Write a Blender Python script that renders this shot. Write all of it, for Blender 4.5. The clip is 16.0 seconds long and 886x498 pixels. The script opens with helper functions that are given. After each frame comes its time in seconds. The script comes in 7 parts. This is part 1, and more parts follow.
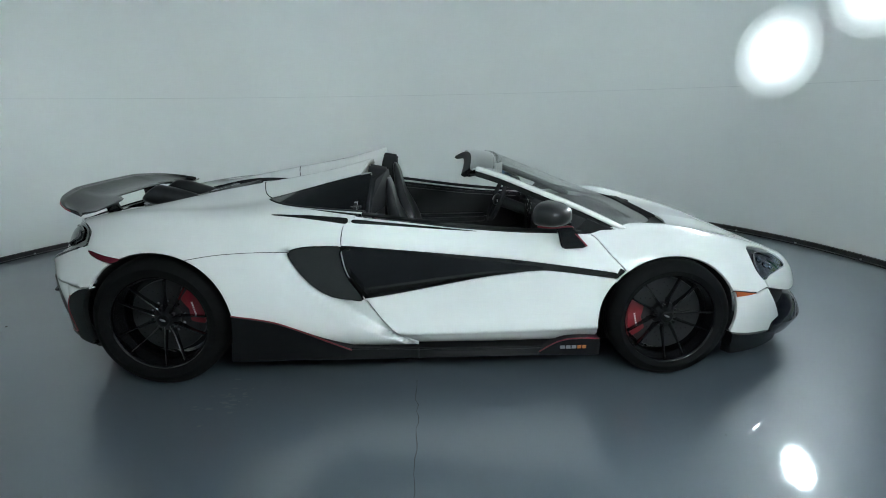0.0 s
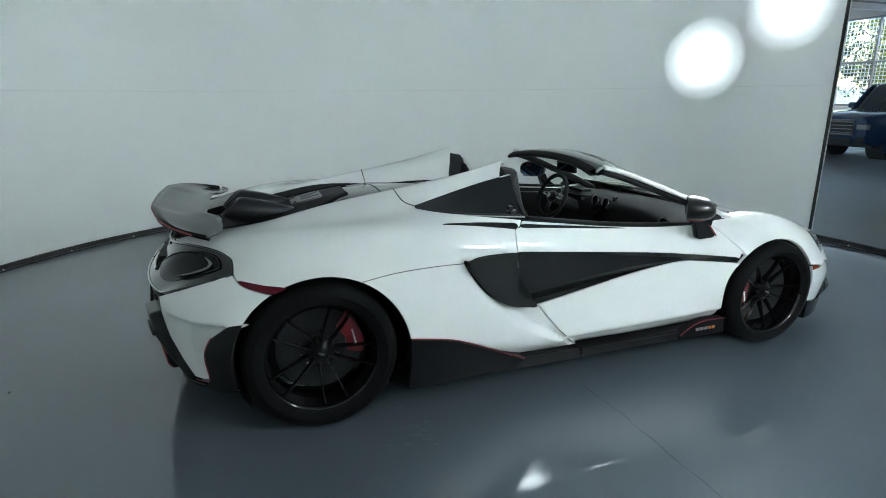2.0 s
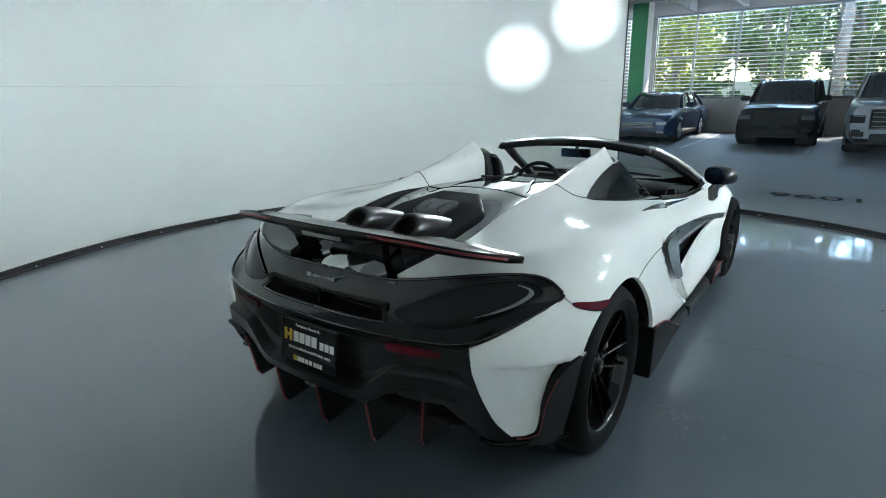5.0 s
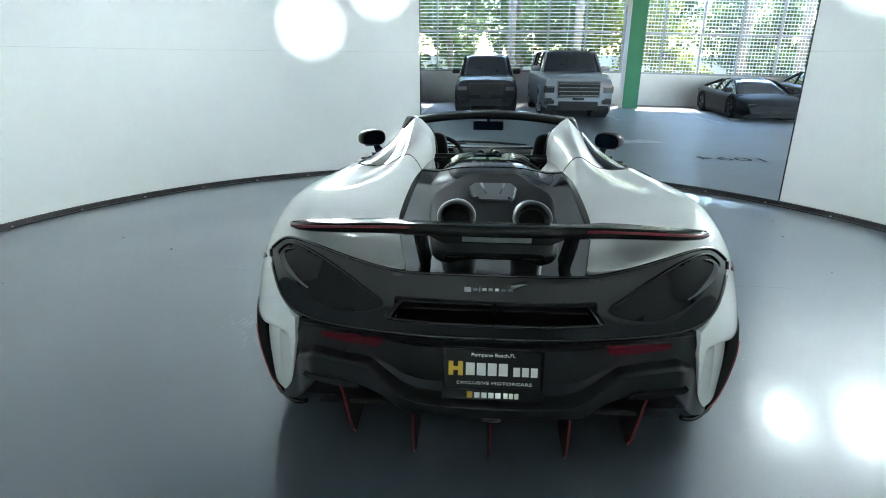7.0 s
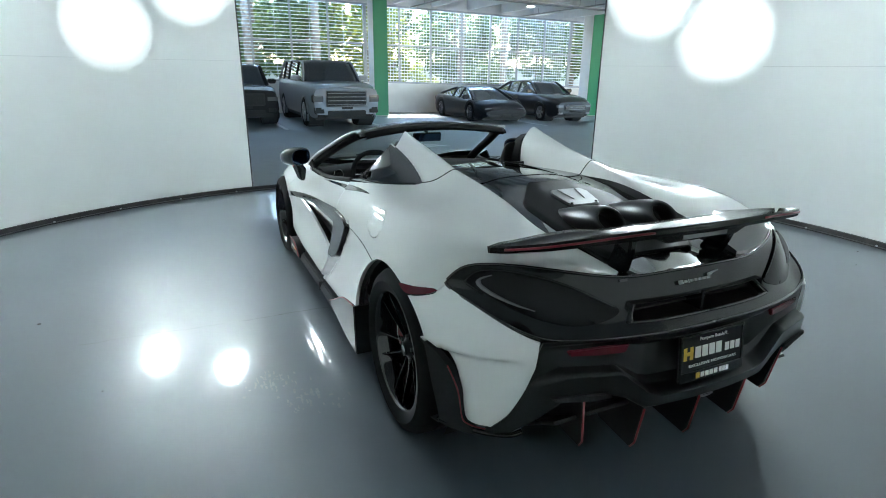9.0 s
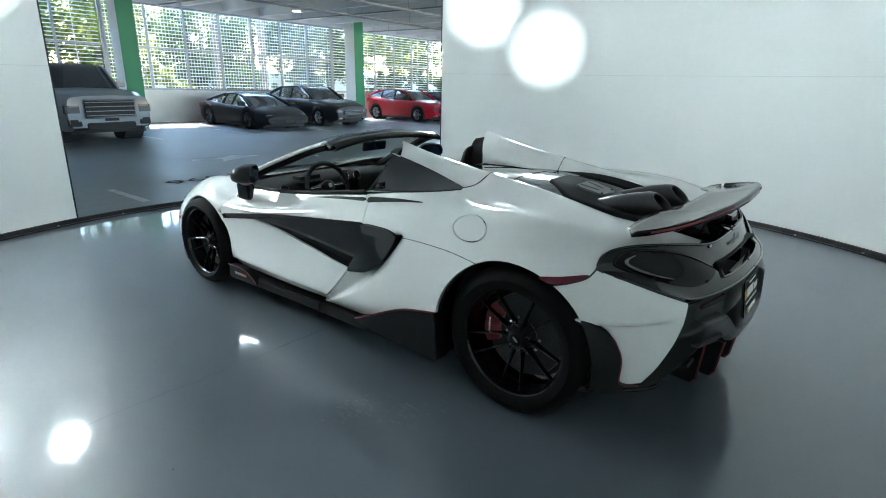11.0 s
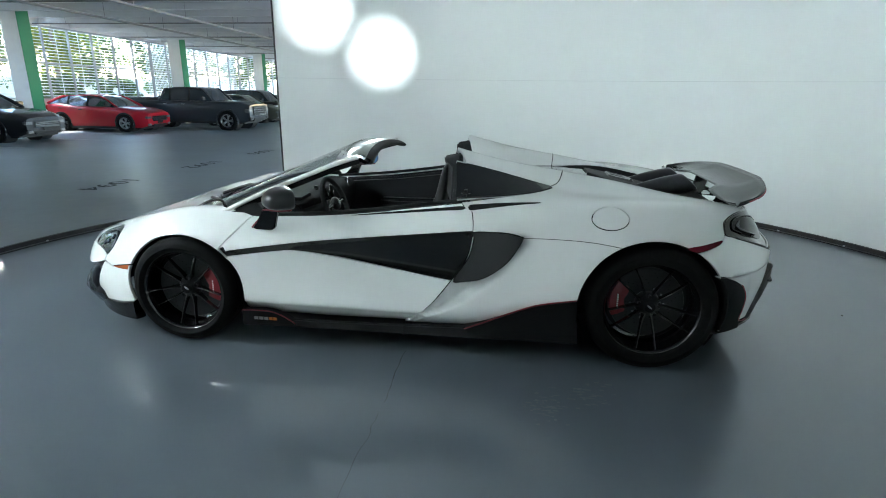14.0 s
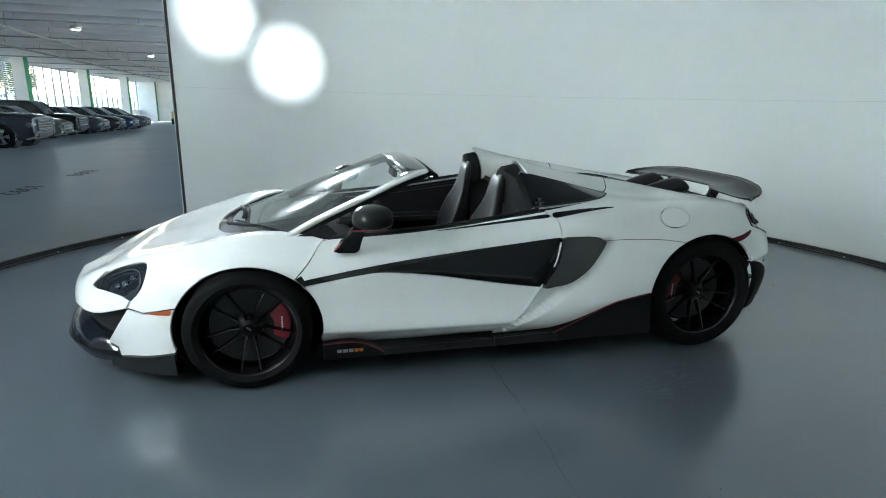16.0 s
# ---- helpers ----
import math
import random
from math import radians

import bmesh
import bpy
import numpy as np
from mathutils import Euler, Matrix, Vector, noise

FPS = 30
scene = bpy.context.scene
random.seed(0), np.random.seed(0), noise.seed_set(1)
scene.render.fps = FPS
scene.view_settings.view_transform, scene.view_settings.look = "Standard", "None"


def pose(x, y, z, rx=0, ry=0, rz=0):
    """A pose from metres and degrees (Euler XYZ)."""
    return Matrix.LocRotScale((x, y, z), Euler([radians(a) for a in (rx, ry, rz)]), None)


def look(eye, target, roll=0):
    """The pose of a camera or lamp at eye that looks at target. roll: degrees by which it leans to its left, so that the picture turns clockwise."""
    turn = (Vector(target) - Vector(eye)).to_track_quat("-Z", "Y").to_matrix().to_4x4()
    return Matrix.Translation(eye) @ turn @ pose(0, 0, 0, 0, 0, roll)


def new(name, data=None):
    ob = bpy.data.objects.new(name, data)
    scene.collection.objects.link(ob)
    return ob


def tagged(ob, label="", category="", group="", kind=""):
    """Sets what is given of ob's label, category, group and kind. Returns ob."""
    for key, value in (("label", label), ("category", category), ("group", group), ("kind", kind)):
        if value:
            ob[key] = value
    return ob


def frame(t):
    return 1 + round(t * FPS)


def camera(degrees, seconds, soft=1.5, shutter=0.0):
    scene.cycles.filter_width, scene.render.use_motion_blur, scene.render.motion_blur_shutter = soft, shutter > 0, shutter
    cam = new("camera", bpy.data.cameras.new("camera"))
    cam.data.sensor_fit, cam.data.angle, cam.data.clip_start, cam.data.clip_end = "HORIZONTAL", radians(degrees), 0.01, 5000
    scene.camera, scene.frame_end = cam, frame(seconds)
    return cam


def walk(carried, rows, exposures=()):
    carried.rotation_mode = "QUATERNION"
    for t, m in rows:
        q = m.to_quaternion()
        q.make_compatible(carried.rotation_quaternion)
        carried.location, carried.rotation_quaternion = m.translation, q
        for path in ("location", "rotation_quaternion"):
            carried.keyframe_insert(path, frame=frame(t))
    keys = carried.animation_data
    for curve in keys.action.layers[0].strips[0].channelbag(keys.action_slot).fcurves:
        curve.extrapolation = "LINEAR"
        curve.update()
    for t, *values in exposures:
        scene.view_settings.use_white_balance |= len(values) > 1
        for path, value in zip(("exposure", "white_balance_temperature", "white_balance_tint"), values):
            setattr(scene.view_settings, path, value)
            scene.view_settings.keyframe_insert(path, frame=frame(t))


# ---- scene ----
cam = camera(77.46, 16.0, soft=1.0)
PATH = [
    (0, (3.637, 0.067, 1.431), (1.702, 0.082, 0.926), -1.08),
    (0.5, (3.613, -0.377, 1.445), (1.686, -0.262, 0.919), -1.04),
    (1, (3.530, -0.778, 1.456), (1.619, -0.504, 0.935), -1.11),
    (1.5, (3.440, -1.244, 1.475), (1.565, -0.781, 0.955), -0.76),
    (2, (3.248, -1.630, 1.484), (1.427, -0.997, 0.952), -0.47),
    (2.5, (3.063, -2.029, 1.493), (1.304, -1.238, 0.963), -0.48),
    (3, (2.811, -2.343, 1.467), (1.141, -1.374, 0.946), -0.59),
    (3.5, (2.563, -2.693, 1.460), (0.997, -1.557, 0.952), -0.91),
    (4, (2.296, -2.997, 1.468), (0.849, -1.710, 0.969), -1.04),
    (6.5, (0.342, -3.730, 1.466), (-0.079, -1.885, 0.818), 0.04),
    (7, (-0.055, -3.714, 1.472), (-0.184, -1.827, 0.824), 0.28),
    (7.5, (-0.476, -3.715, 1.487), (-0.366, -1.826, 0.840), 0.42),
    (8, (-0.873, -3.589, 1.488), (-0.510, -1.731, 0.844), 0.46),
    (8.5, (-1.291, -3.494, 1.483), (-0.698, -1.690, 0.855), 0.66),
    (9, (-1.638, -3.378, 1.480), (-0.829, -1.654, 0.867), 0.73),
    (9.5, (-1.936, -3.175, 1.464), (-0.904, -1.570, 0.867), 0.79),
    (10, (-2.280, -3.019, 1.485), (-1.069, -1.543, 0.890), 0.71),
    (12.5, (-3.505, -1.638, 1.496), (-1.722, -0.928, 0.934), 0.98),
    (13, (-3.613, -1.311, 1.476), (-1.771, -0.769, 0.915), 0.84),
    (13.5, (-3.697, -0.961, 1.490), (-1.822, -0.570, 0.916), 0.61),
    (14, (-3.790, -0.615, 1.502), (-1.886, -0.387, 0.932), 0.57),
    (14.5, (-3.796, -0.209, 1.501), (-1.874, -0.195, 0.951), 1.02),
    (15, (-3.811, 0.164, 1.506), (-1.895, -0.001, 0.956), 1.05),
    (15.5, (-3.772, 0.596, 1.489), (-1.878, 0.255, 0.945), 1.49),
    (16, (-3.689, 0.950, 1.472), (-1.814, 0.483, 0.957), 1.31),
]
EXPOSURES = [(0, 3.45), (2, 3.54), (3, 3.66), (4, 3.75), (6.5, 4.3), (7.2, 4.34), (8, 4.4), (8.6, 4.31), (9.5, 4.08), (12.5, 4.04), (14, 3.96), (16, 3.8)]
walk(cam, [(t, look(eye, target, roll)) for t, eye, target, roll in PATH], EXPOSURES)

# ---- world, sun, exposure ----
world = bpy.data.worlds.new("sky")
scene.world = world
world.use_nodes = True
wn = world.node_tree.nodes
sky = wn.new("ShaderNodeTexSky")
sky.sky_type, sky.sun_disc = "NISHITA", False
sky.air_density, sky.dust_density, sky.ozone_density = 1.3, 0.0, 3.5
sky.sun_elevation, sky.sun_rotation = radians(52), radians(23)
world.node_tree.links.new(sky.outputs[0], wn["Background"].inputs[0])
wn["Background"].inputs[1].default_value = 0.13
sun = new("sun", bpy.data.lights.new("sun", "SUN"))
sun.data.energy, sun.data.angle, sun.data.color = 2.9, radians(0.5), (1, 0.95, 0.86)
sun.matrix_world = look((12, 40, 45), (12 - 0.38, 40 - 0.9, 45 - 1.25))
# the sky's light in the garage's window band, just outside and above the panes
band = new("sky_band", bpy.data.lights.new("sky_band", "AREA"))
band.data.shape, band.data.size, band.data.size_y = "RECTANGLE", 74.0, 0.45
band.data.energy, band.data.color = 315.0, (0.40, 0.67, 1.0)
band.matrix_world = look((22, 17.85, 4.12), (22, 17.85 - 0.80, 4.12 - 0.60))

# added blue fill lamp in an assumed, unseen south opening, to brighten the garage
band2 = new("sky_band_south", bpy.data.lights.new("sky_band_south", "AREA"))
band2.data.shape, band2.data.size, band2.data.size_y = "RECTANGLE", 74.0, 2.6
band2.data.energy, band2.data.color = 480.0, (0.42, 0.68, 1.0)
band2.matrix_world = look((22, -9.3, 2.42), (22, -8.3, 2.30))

# ---- mesh tools ----
def part(name, bm, material, parent=None, label="", smooth=False):
    """One mesh object from a bmesh, under a thing or a part."""
    me = bpy.data.meshes.new(name)
    bm.to_mesh(me)
    bm.free()
    me.materials.append(material)
    if smooth:
        me.polygons.foreach_set("use_smooth", [True] * len(me.polygons))
    ob = new(name, me)
    ob.parent = parent
    if label:
        ob["label"] = label
    return ob


def raw(name, verts, faces, material, parent=None, label="", smooth=False):
    """One mesh object from lists of vertices and faces."""
    me = bpy.data.meshes.new(name)
    me.from_pydata([tuple(v) for v in verts], [], [tuple(f) for f in faces])
    me.update()
    me.materials.append(material)
    if smooth:
        me.polygons.foreach_set("use_smooth", [True] * len(me.polygons))
    ob = new(name, me)
    ob.parent = parent
    if label:
        ob["label"] = label
    return ob


def thing(name, label, category, at=(0, 0, 0), turn=0, group=""):
    ob = new(name)
    ob.empty_display_size = 0.1
    ob.matrix_world = pose(*at, 0, 0, turn)
    return tagged(ob, label, category, group)


def add_box(bm, x0, y0, z0, x1, y1, z1, bevel=0.0, m=None):
    """A box with rounded edges, added to bm."""
    made = bmesh.ops.create_cube(bm, size=1)["verts"]
    mm = Matrix.Translation(((x0 + x1) / 2, (y0 + y1) / 2, (z0 + z1) / 2)) @ Matrix.Diagonal((abs(x1 - x0), abs(y1 - y0), abs(z1 - z0), 1))
    if m is not None:
        mm = m @ mm
    bmesh.ops.transform(bm, matrix=mm, verts=made)
    if bevel > 0:
        edges = list({e for v in made for e in v.link_edges})
        bmesh.ops.bevel(bm, geom=edges, offset=bevel, segments=2, affect="EDGES", profile=0.7)
    return bm


def box(x0, y0, z0, x1, y1, z1, bevel=0.0, m=None):
    return add_box(bmesh.new(), x0, y0, z0, x1, y1, z1, bevel, m)


def add_cyl(bm, a, b, r0, r1=None, seg=20):
    """A rod or cone from a to b, added to bm."""
    a, b = Vector(a), Vector(b)
    r1 = r0 if r1 is None else r1
    m = Matrix.Translation((a + b) / 2) @ (b - a).to_track_quat("Z", "Y").to_matrix().to_4x4()
    bmesh.ops.create_cone(bm, cap_ends=True, segments=seg, radius1=r0, radius2=r1, depth=(b - a).length, matrix=m)
    return bm


def rod(a, b, r0, r1=None, seg=20):
    return add_cyl(bmesh.new(), a, b, r0, r1, seg)


def tube(points, r, seg=8, closed=False, flat=1.0):
    """Vertices and faces of a pipe through points; r a number or a function of 0..1."""
    pts = [Vector(p) for p in points]
    n, verts, faces = len(pts), [], []
    up = Vector((0, 0, 1))
    for i, p in enumerate(pts):
        d = (pts[(i + 1) % n] - pts[i - 1]) if closed else (pts[min(i + 1, n - 1)] - pts[max(i - 1, 0)])
        d.normalize()
        u = d.cross(up)
        u = u.normalized() if u.length > 1e-4 else Vector((1, 0, 0))
        w = u.cross(d)
        rr = r(i / max(n - 1, 1)) if callable(r) else r
        for k in range(seg):
            a = 2 * math.pi * k / seg
            verts.append(p + u * (rr * math.cos(a)) + w * (rr * flat * math.sin(a)))
    for i in range(n if closed else n - 1):
        j = (i + 1) % n
        for k in range(seg):
            l = (k + 1) % seg
            faces.append((i * seg + k, i * seg + l, j * seg + l, j * seg + k))
    if not closed:
        faces.append(tuple(range(seg))[::-1])
        faces.append(tuple((n - 1) * seg + k for k in range(seg)))
    return verts, faces


def lathe(profile, seg=48, axis="x", close=False):
    """Vertices and faces of a profile [(radius, along)] turned about an axis."""
    verts, faces, n = [], [], len(profile)
    for k in range(seg):
        a = 2 * math.pi * k / seg
        for r, h in profile:
            c, s = r * math.cos(a), r * math.sin(a)
            verts.append((h, c, s) if axis == "x" else (c, s, h) if axis == "z" else (c, h, s))
    for k in range(seg):
        l = (k + 1) % seg
        for i in range(n if close else n - 1):
            j = (i + 1) % n
            faces.append((k * n + i, k * n + j, l * n + j, l * n + i))
    return verts, faces


def curve_at(knots, t):
    """A smooth curve through knots [(t, a, b, ...)], by a cubic whose slopes never overshoot."""
    k = np.asarray(knots, float)
    x, y = k[:, 0], k[:, 1:]
    h = np.diff(x)[:, None]
    d = np.diff(y, axis=0) / h
    m = np.zeros_like(y)
    m[0], m[-1] = d[0], d[-1]
    if len(x) > 2:
        w1, w2 = 2 * h[1:] + h[:-1], h[1:] + 2 * h[:-1]
        with np.errstate(divide="ignore", invalid="ignore"):
            mm = (w1 + w2) / (w1 / d[:-1] + w2 / d[1:])
        m[1:-1] = np.where(d[:-1] * d[1:] > 0, mm, 0)
    t = np.clip(np.asarray(t, float), x[0], x[-1])
    i = np.clip(np.searchsorted(x, t) - 1, 0, len(x) - 2)
    hh = (x[i + 1] - x[i])
    u = ((t - x[i]) / hh)[..., None]
    hh = hh[..., None]
    return (2 * u**3 - 3 * u**2 + 1) * y[i] + (u**3 - 2 * u**2 + u) * hh * m[i] + (-2 * u**3 + 3 * u**2) * y[i + 1] + (u**3 - u**2) * hh * m[i + 1]


def smooth_loop(points, per=8, closed=True):
    """Points of a Catmull-Rom line through the given ones."""
    p = np.asarray(points, float)
    n, out = len(p), []
    for i in range(n if closed else n - 1):
        a, b, c, d = (p[(i + k) % n] if closed else p[min(max(i + k, 0), n - 1)] for k in (-1, 0, 1, 2))
        for k in range(per):
            u = k / per
            out.append(0.5 * (2 * b + (c - a) * u + (2 * a - 5 * b + 4 * c - d) * u**2 + (3 * b - a - 3 * c + d) * u**3))
    if not closed:
        out.append(p[-1])
    return np.array(out)

# ---- materials ----
def material(name, color, rough=0.5, metal=0.0, coat=0.0, vary=0.06, scale=6.0, bump=0.0, bump_scale=80.0, spec=0.5, rough_vary=0.0, stain=0.0, stain_scale=1.2, dark=None, coat_rough=0.03):
    """A surface with variation at two scales: grain and stains in the colour, fine relief in the normal."""
    m = bpy.data.materials.new(name)
    m.use_nodes = True
    n, l = m.node_tree.nodes, m.node_tree.links
    b = n["Principled BSDF"]
    b.inputs["Metallic"].default_value = metal
    b.inputs["Roughness"].default_value = rough
    b.inputs["Specular IOR Level"].default_value = spec
    b.inputs["Coat Weight"].default_value = coat
    b.inputs["Coat Roughness"].default_value = coat_rough
    co = n.new("ShaderNodeTexCoord")
    big, fine = n.new("ShaderNodeTexNoise"), n.new("ShaderNodeTexNoise")
    big.inputs["Scale"].default_value, big.inputs["Detail"].default_value = stain_scale, 6
    fine.inputs["Scale"].default_value, fine.inputs["Detail"].default_value = scale, 5
    for t in (big, fine):
        l.new(co.outputs["Object"], t.inputs["Vector"])
    mix = n.new("ShaderNodeMix")
    mix.data_type = "RGBA"
    lo = tuple(c * (1 - vary) for c in color)
    hi = tuple(min(c * (1 + vary), 1) for c in color)
    mix.inputs["A"].default_value, mix.inputs["B"].default_value = (*lo, 1), (*hi, 1)
    l.new(fine.outputs["Fac"], mix.inputs["Factor"])
    out = mix.outputs["Result"]
    if stain:
        ramp = n.new("ShaderNodeValToRGB")
        ramp.color_ramp.elements[0].position, ramp.color_ramp.elements[1].position = 0.45, 0.75
        l.new(big.outputs["Fac"], ramp.inputs["Fac"])
        fac = n.new("ShaderNodeMath")
        fac.operation = "MULTIPLY"
        fac.inputs[1].default_value = stain
        l.new(ramp.outputs["Color"], fac.inputs[0])
        mix2 = n.new("ShaderNodeMix")
        mix2.data_type = "RGBA"
        mix2.inputs["B"].default_value = (*(dark or tuple(c * 0.5 for c in color)), 1)
        l.new(fac.outputs[0], mix2.inputs["Factor"])
        l.new(out, mix2.inputs["A"])
        out = mix2.outputs["Result"]
    l.new(out, b.inputs["Base Color"])
    if rough_vary:
        mr = n.new("ShaderNodeMapRange")
        mr.inputs["To Min"].default_value, mr.inputs["To Max"].default_value = max(rough - rough_vary, 0.02), rough + rough_vary
        l.new(big.outputs["Fac"], mr.inputs["Value"])
        l.new(mr.outputs["Result"], b.inputs["Roughness"])
    if bump:
        bt, bp = n.new("ShaderNodeTexNoise"), n.new("ShaderNodeBump")
        bt.inputs["Scale"].default_value, bt.inputs["Detail"].default_value = bump_scale, 4
        l.new(co.outputs["Object"], bt.inputs["Vector"])
        bp.inputs["Strength"].default_value, bp.inputs["Distance"].default_value = bump, 0.004
        l.new(bt.outputs["Fac"], bp.inputs["Height"])
        l.new(bp.outputs["Normal"], b.inputs["Normal"])
        if coat:
            l.new(bp.outputs["Normal"], b.inputs["Coat Normal"])
    return m


def glowing(name, color, strength):
    m = bpy.data.materials.new(name)
    m.use_nodes = True
    b = m.node_tree.nodes["Principled BSDF"]
    b.inputs["Base Color"].default_value = (0.8, 0.8, 0.8, 1)
    b.inputs["Emission Color"].default_value = (*color, 1)
    b.inputs["Emission Strength"].default_value = strength
    return m


def glass(name, tint=(1, 1, 1), rough=0.0):
    """Thin glass: clear where looked through, with the gloss of its face."""
    m = bpy.data.materials.new(name)
    m.use_nodes = True
    n, l = m.node_tree.nodes, m.node_tree.links
    n.remove(n["Principled BSDF"])
    tr, gl, lw, mx = n.new("ShaderNodeBsdfTransparent"), n.new("ShaderNodeBsdfGlossy"), n.new("ShaderNodeLayerWeight"), n.new("ShaderNodeMixShader")
    pw, fr = n.new("ShaderNodeMath"), n.new("ShaderNodeMath")
    tr.inputs["Color"].default_value = (*tint, 1)
    gl.inputs["Roughness"].default_value = rough
    lw.inputs["Blend"].default_value = 0.5
    pw.operation, fr.operation = "POWER", "MULTIPLY_ADD"
    pw.inputs[1].default_value = 4.0
    fr.inputs[1].default_value, fr.inputs[2].default_value = 0.9, 0.06
    l.new(lw.outputs["Facing"], pw.inputs[0])
    l.new(pw.outputs[0], fr.inputs[0])
    l.new(fr.outputs[0], mx.inputs[0])
    l.new(tr.outputs[0], mx.inputs[1])
    l.new(gl.outputs[0], mx.inputs[2])
    l.new(mx.outputs[0], n["Material Output"].inputs["Surface"])
    return m


WALL = material("painted_wall", (0.80, 0.82, 0.80), 0.42, vary=0.015, scale=3, bump=0.04, bump_scale=45, stain=0.05, stain_scale=0.9, dark=(0.66, 0.67, 0.64))
EPOXY = material("epoxy_floor", (0.090, 0.111, 0.130), 0.42, spec=0.35, coat=1.0, coat_rough=0.055, vary=0.09, scale=2.2, bump=0.035, bump_scale=30, rough_vary=0.10, stain=0.25, stain_scale=1.1, dark=(0.10, 0.12, 0.13))


def scuffed(m):
    """Drags and wear in the varnish: streaky patches where the gloss is duller."""
    n, l = m.node_tree.nodes, m.node_tree.links
    co, mp, no, patch = n.new("ShaderNodeTexCoord"), n.new("ShaderNodeMapping"), n.new("ShaderNodeTexNoise"), n.new("ShaderNodeTexNoise")
    mul, rng = n.new("ShaderNodeMath"), n.new("ShaderNodeMapRange")
    mp.inputs["Scale"].default_value = (26, 5, 1)
    mp.inputs["Rotation"].default_value = (0, 0, 0.35)
    no.inputs["Scale"].default_value, no.inputs["Detail"].default_value = 1.0, 8
    patch.inputs["Scale"].default_value, patch.inputs["Detail"].default_value = 1.4, 3
    mul.operation = "MULTIPLY"
    l.new(co.outputs["Object"], mp.inputs["Vector"])
    l.new(mp.outputs["Vector"], no.inputs["Vector"])
    l.new(co.outputs["Object"], patch.inputs["Vector"])
    l.new(no.outputs["Fac"], mul.inputs[0])
    l.new(patch.outputs["Fac"], mul.inputs[1])
    rng.inputs["From Min"].default_value, rng.inputs["From Max"].default_value = 0.22, 0.40
    rng.inputs["To Min"].default_value, rng.inputs["To Max"].default_value = 0.035, 0.10
    l.new(mul.outputs[0], rng.inputs["Value"])
    l.new(rng.outputs["Result"], n["Principled BSDF"].inputs["Coat Roughness"])


scuffed(EPOXY)
EPOXY.node_tree.nodes["Principled BSDF"].inputs["Coat IOR"].default_value = 1.62
CONCRETE = material("garage_concrete", (0.195, 0.21, 0.215), 0.5, coat=0.3, coat_rough=0.3, vary=0.14, scale=5, bump=0.12, bump_scale=30, stain=0.45, stain_scale=0.5, dark=(0.12, 0.12, 0.12))
RAWWALL = material("white_concrete", (0.60, 0.615, 0.61), 0.8, vary=0.08, scale=4, bump=0.1, bump_scale=25, stain=0.4, stain_scale=0.8, dark=(0.42, 0.40, 0.36))
# grey chosen to cut the light bounced by the unseen booth ceiling
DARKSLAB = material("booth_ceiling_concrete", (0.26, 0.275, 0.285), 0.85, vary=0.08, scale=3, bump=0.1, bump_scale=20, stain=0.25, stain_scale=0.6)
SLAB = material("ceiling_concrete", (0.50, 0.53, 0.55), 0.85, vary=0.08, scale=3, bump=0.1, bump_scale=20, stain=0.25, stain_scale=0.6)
RAIL = material("dark_track_metal", (0.025, 0.025, 0.027), 0.5, 0.4, vary=0.3, scale=20, bump=0.2, stain=0.3, stain_scale=6, dark=(0.1, 0.09, 0.08))
STEEL = material("galvanised_steel", (0.42, 0.43, 0.44), 0.4, 0.9, vary=0.1, scale=12)
FRAMEGREY = material("window_frame_grey", (0.24, 0.26, 0.28), 0.5, 0.3, vary=0.05)
GREEN = material("green_paint", (0.005, 0.15, 0.065), 0.6, vary=0.08, scale=3, stain=0.2, stain_scale=1.5)
WHITEPAINT = material("line_paint", (0.62, 0.62, 0.6), 0.7, vary=0.1, scale=25, stain=0.5, stain_scale=4, dark=(0.3, 0.3, 0.29))
BLACKPAINT = material("stencil_paint", (0.035, 0.035, 0.035), 0.75, vary=0.2, scale=25, stain=0.5, stain_scale=5, dark=(0.12, 0.12, 0.11))
PIPE = material("painted_pipe", (0.16, 0.17, 0.18), 0.5, 0.3, vary=0.1)
CRACK = material("crack_filler", (0.035, 0.038, 0.04), 0.8, vary=0.3, scale=30)

# ---- the sports car: its body as one smooth surface, from which the panels are cut ----
def spline_rows(n, t):
    """Rows of weights of a natural cubic spline through n even knots, at the places t in 0..n-1."""
    a = np.zeros((n, n))
    r = np.zeros((n, n))
    a[0, 0] = a[-1, -1] = 1
    for i in range(1, n - 1):
        a[i, i - 1 : i + 2] = (1, 4, 1)
        r[i, i - 1 : i + 2] = (6, -12, 6)
    second = np.linalg.solve(a, r)
    t = np.clip(np.asarray(t, float).ravel(), 0, n - 1)
    i = np.minimum(t.astype(int), n - 2)
    f = t - i
    eye = np.eye(n)
    return ((1 - f)[:, None] * eye[i] + f[:, None] * eye[i + 1]
            + (((1 - f) ** 3 - (1 - f)) / 6)[:, None] * second[i] + ((f**3 - f) / 6)[:, None] * second[i + 1])


